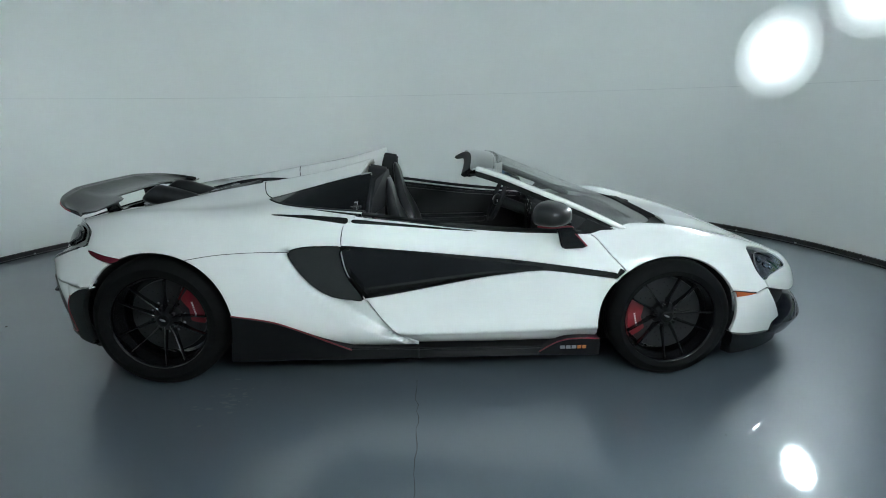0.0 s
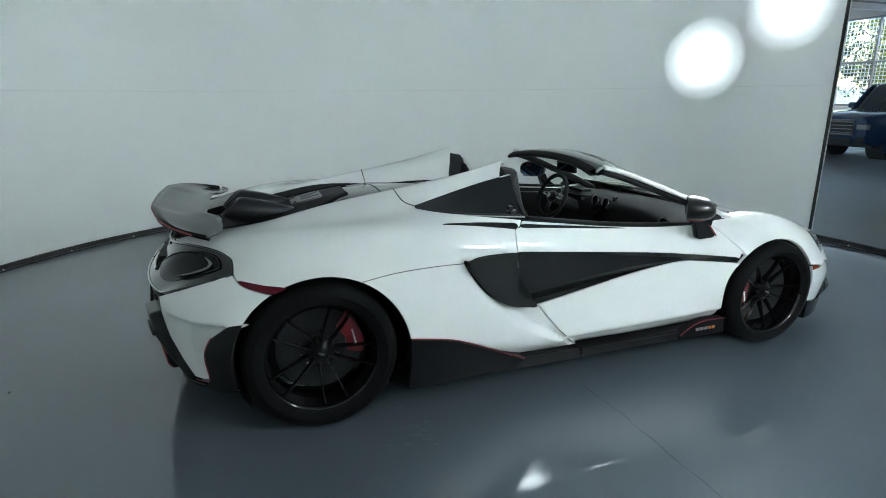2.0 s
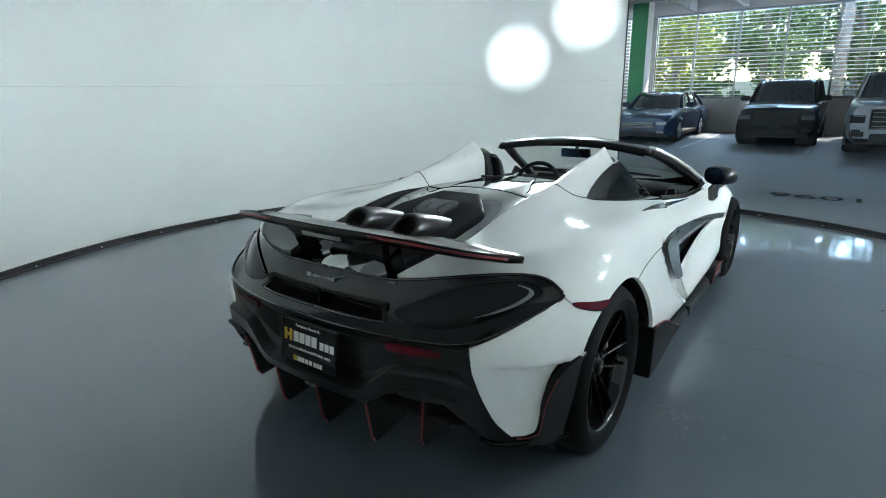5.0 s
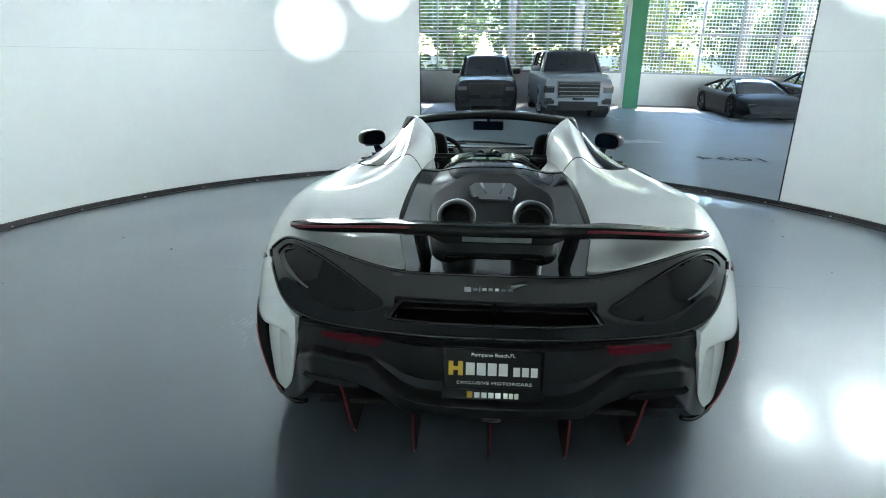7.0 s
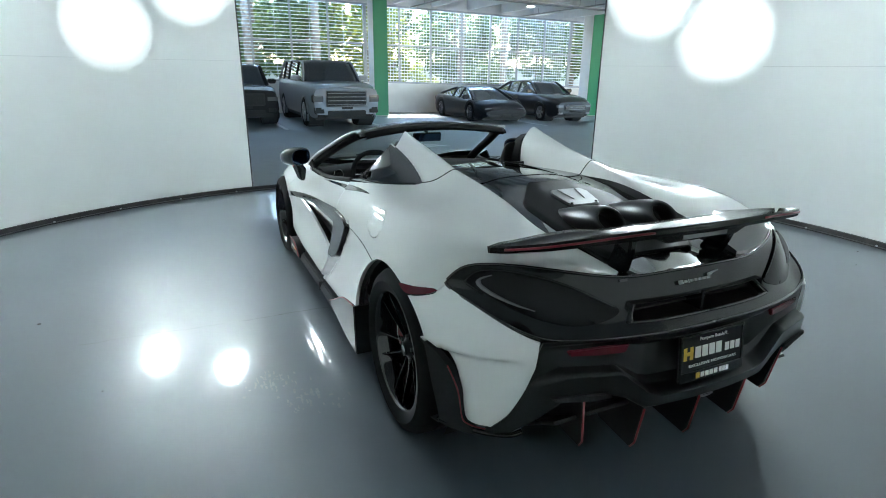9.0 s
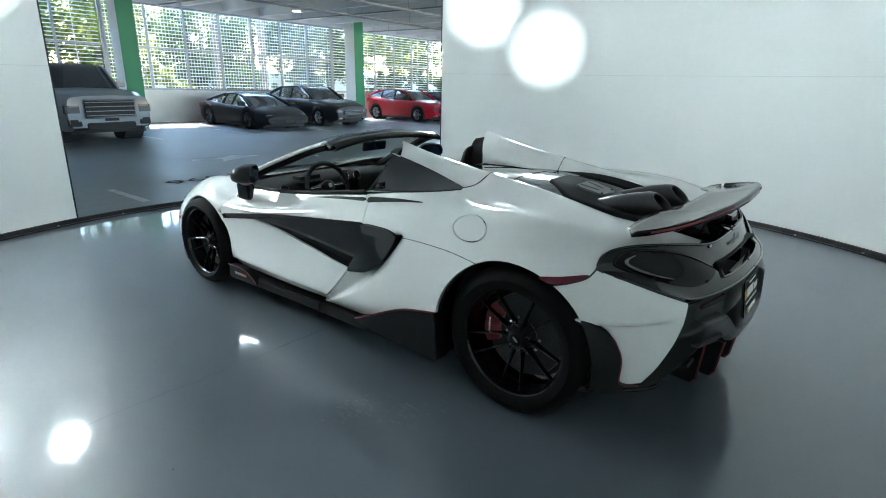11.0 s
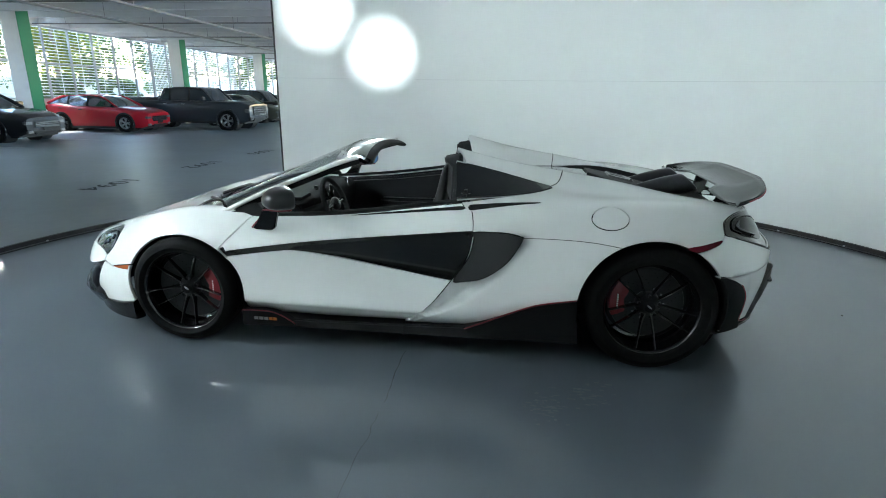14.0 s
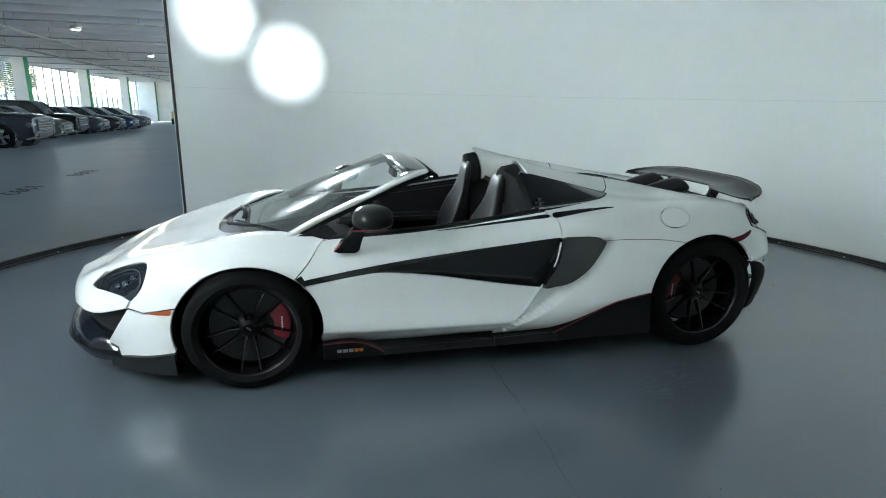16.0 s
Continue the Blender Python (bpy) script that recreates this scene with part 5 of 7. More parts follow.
def crown(us):
    """The body with the buttress's ridge rounded and its inner face arched, fading out towards the seam."""
    us = np.asarray(us, float).reshape(-1, 2)

    def arched(a):
        s = np.clip(a[:, 1], 0, 7)
        a = np.stack([a[:, 0], s], 1)
        f = np.where(s > 6, .042 * np.sin(math.pi * (s - 6)), np.where(s > 5, .007 * np.sin(math.pi * (s - 5)), 0))
        return body(a) + body_normals(np.stack([a[:, 0], np.minimum(s, 6.97)], 1)) * (f * fade)[:, None]

    fade = np.clip((10.0 - us[:, 0]) / .75, 0, 1)
    k = (np.clip(1 - abs(us[:, 1] - 6) / .5, 0, 1) * fade * .7)[:, None]
    return arched(us) * (1 - k) + (arched(us + (0, .22)) + arched(us - (0, .22))) * .5 * k


def crown_normals(us):
    us = np.asarray(us, float).reshape(-1, 2)
    e = 0.02
    n = np.cross(crown(us + (0, e)) - crown(us - (0, e)), crown(us + (e, 0)) - crown(us - (e, 0)))
    return n / (np.linalg.norm(n, axis=1)[:, None] + 1e-12)


both("buttress", loop, CARWHITE, car, step=0.018, surface=(crown, crown_normals))
for m in (1, -1):
    pipe("panel_seam", ((body(seam) + body_normals(seam) * 0.0006) * (m, 1, 1)).tolist(), 0.0025, MATTE, car, seg=5)
# flat dark glass below the buttress, folded once
top_edge, low_edge_pts = body(gt), body(yz([(-.285, .884), (-.606, .917), (-.857, .942)], 12, s1=5.4))
shoulder_edge = low_edge_pts
low_edge_pts = shoulder_edge + np.linspace(1, 0, len(shoulder_edge))[:, None] * (-.066, -.040, .004)
for m in (1, -1):
    v, f, nr = [], [], 9
    for p, q in zip(top_edge, low_edge_pts):
        for k in range(nr):
            c = p + (q - p) * k / (nr - 1)
            fold = -.36 - .16 * (1.07 - c[2]) / .18
            c = c + (.007 * max(0, 1 - abs(c[1] - fold) / .13) * math.sin(math.pi * k / (nr - 1)) ** .4 - .004, 0, 0)
            v.append((m * c[0], c[1], c[2]))
    for i in range(len(gt) - 1):
        for k in range(nr - 1):
            q = (i * nr + k, i * nr + k + 1, i * nr + nr + k + 1, i * nr + nr + k)
            f.append(q if m > 0 else q[::-1])
    pane = raw("quarter_glass", v, f, QUARTER, car, "dark folded rear quarter glass", smooth=True)
    pane.data.set_sharp_from_angle(angle=radians(9))
    k = len(shoulder_edge)
    raw("glass_ledge", ((np.concatenate([shoulder_edge - (.004, 0, .002), low_edge_pts - (.012, 0, .003)])) * (m, 1, 1)).tolist(), [(i, i + 1, k + i + 1, k + i)[::m] for i in range(k - 1)], CARWHITE, car, smooth=True)
    pipe("glass_seal", [(m * (p[0] + .001), p[1], p[2]) for p in low_edge_pts], .006, MATTE, car, seg=6)

# front fender, hood, nose, cheeks
hood_side = [(.705, 1.10), (.655, 1.35), (.60, 1.6), (.51, 1.88), (.40, 2.03), (.26, 2.085)]
HEAD = [(2.066, .507), (1.957, .585), (1.848, .622), (1.775, .634), (1.768, .59), (1.790, .526), (1.837, .478), (1.899, .496), (1.984, .502)]
head = find(smooth_loop(HEAD, 5), "yz", 2.0, 6.0, 0, 5)
hs = xy(hood_side)
a = front_arch(24, 142.5)
fender = np.concatenate([xy([(.780, .86), (.752, .97), (.735, 1.05), (.705, 1.10)], s0=3.8), hs[1:26], find(smooth_loop([(1.99, .572), (1.957, .587), (1.848, .624), (1.772, .637), (1.764, .59), (1.786, .526), (1.833, .474)], 3, False), "yz", 2.0, 6.0, 0, 5), yz([(1.846, .443), (1.80, .435), (1.766, .428), (1.70, .441), (1.622, .455)], 1), yz(a, 1), yz([(1.030, .588), (.958, .664), (.895, .740), (.86, .752)], 4)])
both("front_fender", fender, CARWHITE, car)
centre_hood = np.stack([np.linspace(0.15, 4.35, 24), np.full(24, 7.0)], 1)
cowl_edge = xy([(0.0, 1.50), (.25, 1.475), (.45, 1.40), (.60, 1.27), (.70, 1.13), (.705, 1.10)], 5)
hood = np.concatenate([centre_hood, cowl_edge[1:], hs[1:], xy([(.26, 2.085), (.12, 2.095), (0.01, 2.08)], 4)[1:]])
halves = both("hood", hood, CARWHITE, car, gap=0.0, lip=0.012)
nose = np.concatenate([np.stack([np.full(10, 0.0), np.linspace(2.1, 6.9, 10)], 1), xy([(0.01, 2.085), (.12, 2.10), (.26, 2.09), (.40, 2.035), (.44, 2.0)], 5)[1:], find(smooth_loop([(2.0, .572), (2.066, .503), (1.984, .499), (1.899, .493), (1.84, .474)], 4, False), "yz", 1.0, 5.5, 0, 5), yz([(1.86, .44), (2.0, .395), (2.08, .383), (2.16, .385), (2.22, .38), (2.27, .37)], 4)])
both("nose", nose, CARWHITE, car, gap=0.001)
b = front_arch(-16, 23)
cheek = np.concatenate([yz([(1.850, .437), (1.80, .428), (1.766, .421), (1.70, .435), (1.624, .449)], 1), yz(b[::-1], 1), yz([(1.64, .208), (1.75, .188), (1.878, .170), (1.94, .152), (1.978, .148), (2.0, .168), (2.0, .205)], 4), yz([(1.93, .315), (1.850, .437)], 1)[:-1]])
both("front_cheek", cheek, CARWHITE, car)
both("headlight", head, HEADGLASS, car, off=-0.004, label="dark headlight behind a clear cover")
both("side_marker", yz([(1.768, .424), (1.70, .4385), (1.626, .452), (1.634, .421), (1.70, .421)], 1), AMBER, car, off=0.004, gap=0.001, lip=0.01, label="amber side marker")
both("rear_marker", find(smooth_loop([(-1.532, .712), (-1.62, .728), (-1.715, .745), (-1.712, .728), (-1.66, .706), (-1.585, .690)], 4), "yz", u0=10, **SIDE), REDLENS, car, off=0.004, gap=0.001, lip=0.01, label="dark red side marker")
for m in (1, -1):                                     # light elements in the headlights
    for k, (yy, zz) in enumerate(((1.83, .575), (1.87, .545), (1.91, .53))):
        l = find([(yy, zz)], "yz", 2.0, 6.0, 0, 5)
        p, nn = body(l)[0] * (m, 1, 1), body_normals(l)[0] * (m, 1, 1)
        raw("projector", *[(np.array(v) @ np.array(Vector(nn).to_track_quat("Z", "Y").to_matrix()).T + p + nn * 0.002).tolist() if i == 0 else v for i, v in enumerate(lathe([(0.0, .001), (.012, .003), (.016, .0), (.018, -.004)], 16, "z"))], LAMPBLUE, car, smooth=True)
    l = find(smooth_loop([(1.80, .525), (1.785, .56), (1.80, .60), (1.86, .60), (1.95, .565)], 6, False), "yz", 2.0, 6.0, 0, 5)
    pipe("light_guide", ((body(l) + body_normals(l) * 0.001) * (m, 1, 1)).tolist(), 0.004, LIGHTBAR, car, seg=6)

# white rear corner below the tail lamp
corner = np.concatenate([find(smooth_loop([(.857, .765), (.802, .722), (.742, .683), (.660, .640)], 6, False), "xz", 0, 4.2, 11.5, 14), find(smooth_loop([(.660, .640), (.668, .60), (.696, .47), (.730, .355), (.772, .285)], 5, False)[1:], "xz", 0, 3.5, 11.5, 14), find(smooth_loop([(.785, .285), (.82, .285), (.842, .31), (.865, .42), (.886, .51), (.914, .552), (.938, .562)], 5, False)[1:], "xz", 0, 3.0, 11.5, 13.4), yz(rear_arch(150, 121)[2:], 1, u0=10.5), yz([(-1.60, .686), (-1.65, .701), (-1.716, .729), (-1.742, .765)], 4, u0=11)])
def scoop(ob):
    """Hollow below a sharp line across the white corner, deepest towards the vent."""
    for v in ob.data.vertices:
        x, y, z = v.co
        k = abs(x)
        line = .585 - .03 * (k - .70) / .2
        if z < line:
            deep = .048 * min((line - z) / .018, 1) * (1 - min(max((line - .02 - z) / .27, 0), 1)) ** .8
            deep *= min(max((k - .70) / .10, 0), 1)
            v.co = (x - math.copysign(deep * .55, x), y + deep * .85, z)


for ob in both("rear_corner", corner, CARWHITE, car, step=0.012):
    scoop(ob)
    reshade(ob)
vent = np.concatenate([find(smooth_loop([(.938, .556), (.914, .546), (.888, .50), (.867, .42), (.846, .31), (.825, .275)], 5, False), "xz", 0, 3.0, 11.5, 13.4), yz([(-1.90, .235), (-1.80, .225), (-1.71, .23)], 4, u0=11), yz(rear_arch(200, 151)[::1], 1, u0=10.5)])
both("rear_side_vent", vent, MATTE, car, off=0.006, lip=0.03, label="black side vent with a red edge")
for m in (1, -1):
    l = find(smooth_loop([(.892, .51), (.886, .49), (.867, .42), (.846, .31), (.825, .285), (.785, .282)], 5, False), "xz", 0, 3.0, 11.5, 13.6)
    pipe("vent_stripe", ((body(l) + body_normals(l) * 0.008) * (m, 1, 1)).tolist(), 0.0026, REDTRIM, car, seg=6)

# accent slit along the belt
for m in (1, -1):
    slit = yz([(.27, .785), (.1, .808), (-.1, .833), (-.25, .851), (-.365, .864), (-.372, .850), (-.25, .838), (-.1, .822), (.1, .801)], 4, True, s1=5.3)
    skin("belt_slit", slit, GLOSS, car, mirror=m < 0, off=0.0025, gap=0.0, lip=0.004, step=0.02)
    inlet = yz([(-.405, .870), (-.48, .879), (-.58, .888), (-.68, .894), (-.79, .898), (-.68, .886), (-.58, .873), (-.48, .858), (-.41, .849)], 4, True, s1=5.3)
    skin("belt_inlet", inlet, GLOSS, car, mirror=m < 0, off=0.0035, gap=0.0, lip=0.005, step=0.02, label="narrow black air inlet")
    l = yz([(.83, .757), (.495, .779), (.176, .813), (-.134, .857), (-.33, .885)], 8, s1=5.4)
    pipe("belt_seal", (body(l) * (m, 1, 1) + (-m * 0.012, 0, 0.002)).tolist(), 0.011, MATTE, car, seg=8)
# dark structure that shows through the gaps
shell = np.concatenate([yz([(.9, .74), (.495, .76), (0, .81), (-.36, .86), (-.7, .86), (-1.2, .87), (-1.55, .86)], 4), yz([(-1.55, .86), (-1.60, .70)], 3)[1:], yz(rear_arch(118, -8), 1), yz([(-1.0, .20), (0, .18), (.9, .19)], 4), yz(front_arch(200, 60), 1)])
for ob in both("inner_structure", shell, MATTE, car, off=-0.035, lip=0.01):
    for v in ob.data.vertices:                        # room for the hollows of door and flank
        k = min(max((.95 - v.co.y) / .12, 0), 1) * min(max((v.co.y + .95) / .12, 0), 1) * min(max((.80 - v.co.z) / .05, 0), 1)
        v.co.x -= math.copysign(.075 * k, v.co.x)
# wheel housings
for m in (1, -1):
    for (cy, cz), r, name in ((REAR_AXLE, .395, "wheel_housing"), (FRONT_AXLE, .372, "wheel_housing")):
        v, f = [], []
        n = 36
        for i in range(n + 1):
            t = math.radians(-35 + 250 * i / n)
            for x in (0.85, 0.50):
                v.append((m * x, cy + r * math.cos(t), cz + r * math.sin(t)))
        c = len(v)
        v.append((m * 0.50, cy, cz))
        for i in range(n):
            f += [(2 * i, 2 * i + 1, 2 * i + 3, 2 * i + 2), (2 * i + 1, c, 2 * i + 3)]
        raw(name, v, f, MATTE, car, smooth=True)

# ---- the car's tail ----
TAIL = np.array([
    [(0, -2.045, .812), (.18, -2.042, .812), (.34, -2.022, .815), (.52, -1.955, .838), (.68, -1.848, .848), (.79, -1.758, .828), (.858, -1.738, .776)],
    [(0, -2.085, .735), (.18, -2.080, .735), (.34, -2.060, .738), (.52, -2.005, .768), (.67, -1.905, .788), (.775, -1.818, .787), (.857, -1.742, .771)],
    [(0, -2.130, .683), (.18, -2.125, .683), (.34, -2.103, .685), (.50, -2.055, .694), (.65, -1.970, .715), (.76, -1.880, .740), (.856, -1.747, .766)],
    [(0, -2.172, .648), (.18, -2.167, .647), (.34, -2.148, .646), (.49, -2.115, .645), (.62, -2.068, .646), (.735, -1.985, .685), (.855, -1.755, .760)],
]).transpose(1, 0, 2)
tail = net_surface(TAIL)
TU = (0.16, 0.09)
rim = [(0, 0), (6, 0), (6, 3), (0, 3), (0, 2.12), (1.84, 2.12), (1.93, 2.0), (1.76, 1.2), (1.66, 1.1), (0, 1.1)]
both("tail_panel", rim, GLOSS, car, surface=tail, units=TU, gap=0.0, step=0.02, label="gloss black tail panel")
for m in (False, True):
    lens = smooth_loop([(2.15, 1.35), (2.9, .72), (3.8, .40), (4.7, .42), (5.25, .95), (5.0, 1.6), (4.3, 2.1), (3.3, 2.3), (2.5, 1.95)], 8)
    lamp = skin("tail_lamp", lens, LENS, car, surface=tail, units=TU, mirror=m, off=0.002, step=0.02, gap=0.0, lip=0.01, bulge=lambda q: np.sqrt(np.clip(q / 0.10, 0, 1)) * 0.014, label="smoked black tail lamp")
    path = smooth_loop([(4.45, .62), (4.85, .85), (4.95, 1.2), (4.75, 1.6), (4.35, 1.85), (3.9, 1.95)], 8, False)
    at = tail[0](path) + tail[1](path) * 0.013
    pipe("light_guide", (at * (-1 if m else 1, 1, 1)).tolist(), lambda t: 0.010 * math.sin(math.pi * min(max(t, 0.06), 0.94)) + 0.002, LIGHTBAR, lamp, flat=0.5)
    path = smooth_loop([(2.2, 1.3), (2.9, .68), (3.8, .36), (4.75, .38), (5.32, .95), (5.05, 1.65)], 8, False)
    at = tail[0](path) + tail[1](path) * 0.004
    pipe("lamp_bezel", (at * (-1 if m else 1, 1, 1)).tolist(), 0.005, GLOSS, lamp, seg=6)
# rounded gloss edge round the panel
for m in (1, -1):
    for line in ([(0.05, .0), (1, .0), (2, .0), (3, .0), (4, .0), (5, .0), (5.9, .05)], [(6, .3), (6, 1.2), (6, 2.2), (5.95, 2.9)], [(0.02, 2.95), (1.5, 2.95), (3, 2.95), (4.4, 2.95), (5.8, 2.95)], [(0.02, 2.14), (1.84, 2.14), (1.95, 2.0), (1.80, 1.2)]):
        path = smooth_loop(line, 8, False)
        pipe("panel_edge", ((tail[0](path) + tail[1](path) * 0.001) * (m, 1, 1)).tolist(), 0.0055, DECKBLACK, car, seg=8)
    path = smooth_loop([(0.02, 1.06), (.8, 1.06), (1.6, 1.06), (1.76, 1.1), (1.88, 1.45), (2.06, 2.12)], 6, False)
    pipe("slot_frame", ((tail[0](path) + tail[1](path) * 0.002) * (m, 1, 1)).tolist(), 0.009, CARBON, car, seg=8, flat=.6)
# recess behind the slot
bm = box(-.325, -2.095, .655, .325, -1.92, .738)
bmesh.ops.delete(bm, geom=[f for f in bm.faces if f.calc_center_median().y < -2.09], context="FACES")
bmesh.ops.reverse_faces(bm, faces=bm.faces)
part("slot_recess", bm, MATTE, car)
part("slot_divider", box(-.006, -2.105, .668, .006, -1.95, .736, .002), GLOSS, car)
for z in (.685, .715):
    part("slot_vane", box(-.33, -2.04, z - .004, .33, -1.98, z + .004, .002), MATTE, car)


# lower bumper
def low_edge(x):
    return float(np.interp(abs(x), [0, .29, .36, .45, .54, .60, .66, .72, .80], [.368, .368, .415, .446, .452, .428, .350, .285, .245]))


def low_top(x):
    return float(np.interp(abs(x), [0, .60, .658, .666, .692, .726, .772], [.650, .648, .640, .60, .468, .352, .282]))


def low_ridge(x):
    return float(np.interp(abs(x), [0, .24, .29, .40, .60, .67, .74, .80], [.420, .424, .442, .535, .548, .50, .36, .262]))


def low_at(x, s):
    k = abs(x)
    z0, z1, z2 = low_top(x), low_ridge(x), low_edge(x)
    z1 = min(max(z1, z2 + .02), z0 - .01)
    z = z0 + (z1 - z0) * s / .6 if s < .6 else z1 + (z2 - z1) * (s - .6) / .4
    base = -2.165 + 0.23 * x * x if k < .60 else float(np.interp(k, [.60, .66, .69, .72, .755, .785], [-2.082, -2.052, -2.025, -1.998, -1.965, -1.93]))
    dip = min(max(0.0, 1 - max(0.0, k - .26) / .14), 1.0)
    prof = float(np.interp(s, [0, .56, .60, .635, .92, .97, 1.0], [.006, .006, -.030, -.042, -.034, -.026, -.004])) + float(np.interp(z0 - z, [0, .008, .018, .03], [-.012, -.011, -.003, 0]))
    rec = 0.030 * dip * float(np.interp(s, [.10, .16, .5, .57], [0, 1, 1, 0]))
    fade = min(max((.69 - k) / .08, 0), 1)
    return (x, base + (prof + rec) * fade, z)


nx, ns = 120, 84
verts = [low_at(-.785 + 1.57 * i / nx, j / ns) for i in range(nx + 1) for j in range(ns + 1)]
faces = [(i * (ns + 1) + j, i * (ns + 1) + j + 1, (i + 1) * (ns + 1) + j + 1, (i + 1) * (ns + 1) + j) for i in range(nx) for j in range(ns)]
bumper = raw("rear_bumper", [(x, y, z) for x, y, z in verts], [f[::-1] for f in faces], CARBON, car, "satin carbon rear bumper", smooth=True)
bm = bmesh.new()
bm.from_mesh(bumper.data)
bmesh.ops.solidify(bm, geom=list(bm.faces), thickness=-0.015)
bmesh.ops.recalc_face_normals(bm, faces=bm.faces)
bm.to_mesh(bumper.data)
bm.free()
bumper.data.polygons.foreach_set("use_smooth", [True] * len(bumper.data.polygons))
bumper.data.set_sharp_from_angle(angle=radians(32))
for m in (1, -1):
    pts = [(.368, .586), (.356, .616), (.46, .618), (.580, .612), (.566, .591), (.46, .585)]
    bm = bmesh.new()
    a = [bm.verts.new((m * x, -2.166 + .23 * x * x, z)) for x, z in pts]
    b = [bm.verts.new((m * x, -2.12 + .23 * x * x, z)) for x, z in pts]
    bm.faces.new(a), bm.faces.new(b[::-1])
    for i in range(6):
        bm.faces.new((a[i], a[(i + 1) % 6], b[(i + 1) % 6], b[i]))
    rounded("reflector", bm, REDLENS, bumper, 0.004, "dark red reflector")
    bm = bmesh.new()
    pts = [(.434, .447), (.442, .462), (.60, .468), (.642, .460), (.628, .447), (.50, .440)]
    a = [bm.verts.new((m * x, -2.209 + .23 * x * x, z)) for x, z in pts]
    b = [bm.verts.new((m * x, -2.15 + .23 * x * x, z)) for x, z in pts]
    bm.faces.new(a), bm.faces.new(b[::-1])
    for i in range(6):
        bm.faces.new((a[i], a[(i + 1) % 6], b[(i + 1) % 6], b[i]))
    rounded("bumper_slot", bm, MATTE, bumper, 0.003)
# diffuser: rising floor with fins that have red edges
net = [[(x, y, z) for x in (-.60, -.35, 0, .35, .60)] for y, z in ((-1.55, .15), (-1.85, .20), (-1.98, .27), (-2.08, .33))]
sheet("diffuser_floor", net, MATTE, car, 12, 12, 0.012)
for x, zt, zb, y0, y1 in ((0, .34, .150, -2.165, -1.93), (.262, .345, .158, -2.155, -1.93), (-.262, .345, .158, -2.155, -1.93), (.515, .45, .208, -2.125, -1.88), (-.515, .45, .208, -2.125, -1.88)):
    lean = 0.03 if x > .3 else -0.03 if x < -.3 else 0
    bm = bmesh.new()
    ring = [(y0 + .01, zt), (y0 + .035, zb + .03), (y0 + .055, zb), (y1, zb + .02), (y1 + .1, zt)]
    a = [bm.verts.new((x - lean * (zt - z) / .2 - .005, y, z)) for y, z in ring]
    b = [bm.verts.new((x - lean * (zt - z) / .2 + .005, y, z)) for y, z in ring]
    bm.faces.new(a), bm.faces.new(b[::-1])
    for i in range(5):
        bm.faces.new((a[i], a[(i + 1) % 5], b[(i + 1) % 5], b[i]))
    fin = rounded("diffuser_fin", bm, MATTE, car, 0.002)
    pipe("fin_stripe", [(x - lean * (zt - z) / .2, y - .004, z) for y, z in ring[:3]], 0.004, REDTRIM, fin, seg=6, label="red edge stripe")
pipe("tow_eye", [(0.03 * math.cos(t) , -2.185, .362 + .006 * math.sin(t)) for t in np.linspace(0, 6.28, 16, False)], .003, SILVERTEXT, car, closed=True, seg=5)
# low lip under the white corners
for m in (1, -1):
    pipe("corner_lip", [(m * x, y, z) for x, y, z in smooth_loop([(.675, -2.0, .276), (.72, -1.983, .262), (.785, -1.922, .252), (.842, -1.842, .246), (.89, -1.76, .242)], 5, False)], 0.012, GLOSS, car, flat=0.7)
for m in (1, -1):
    rounded("bumper_return", box(m * .50, -1.93, .25, m * .70, -1.70, .46), MATTE, car, .02)
# plate with its print
plate_m = Matrix.Translation((0, -2.172, .527)) @ Euler((radians(90 - 7), 0, 0)).to_matrix().to_4x4() @ Matrix.Scale(.95, 4)
dealer = part("licence_plate", box(-.165, -.088, -.006, .165, .088, .006, .004), MATTE, car, "black dealer plate with white and yellow print")
dealer.matrix_local = plate_m
part("plate_frame", add_box(add_box(add_box(box(-.168, -.092, .004, .168, -.052, .010, .002), -.168, .084, .004, .168, .092, .010, .002), -.168, -.06, .004, -.158, .09, .010, .002), .158, -.06, .004, .168, .09, .010, .002), GLOSS, dealer)
letters("print", "Pompano Beach,FL", WHITETEXT, dealer, pose(0, .070, .0115), .017, .145)
letters("print", "EXCLUSIVE MOTORCARS", WHITETEXT, dealer, pose(.005, -.032, .0075), .015, .25)
def bars(name, rows, mat, parent, z):
    for x0, y0, x1, y1 in rows:
        part(name, box(x0, y0, z, x1, y1, z + .0012), mat, parent)
bars("mark", [(-.148, -.006, -.132, .044), (-.116, -.006, -.100, .044), (-.134, .012, -.114, .026)], GOLDTEXT, dealer, .0065)
bars("mark", [(-.090 + .0365 * k, -.004, -.0605 + .0365 * k, .040) for k in range(4)] + [(.068 + .029 * k, -.004, .090 + .029 * k, .028) for k in range(3)], WHITETEXT, dealer, .0065)
bars("mark", [(-.085, -.084, -.066, -.062)], GOLDTEXT, dealer, .0105)
bars("mark", [(-.060 + .0235 * k, -.083, -.042 + .0235 * k, -.064) for k in range(4)] + [(.038 + .018 * k, -.083, .052 + .018 * k, -.064) for k in range(3)], WHITETEXT, dealer, .0105)
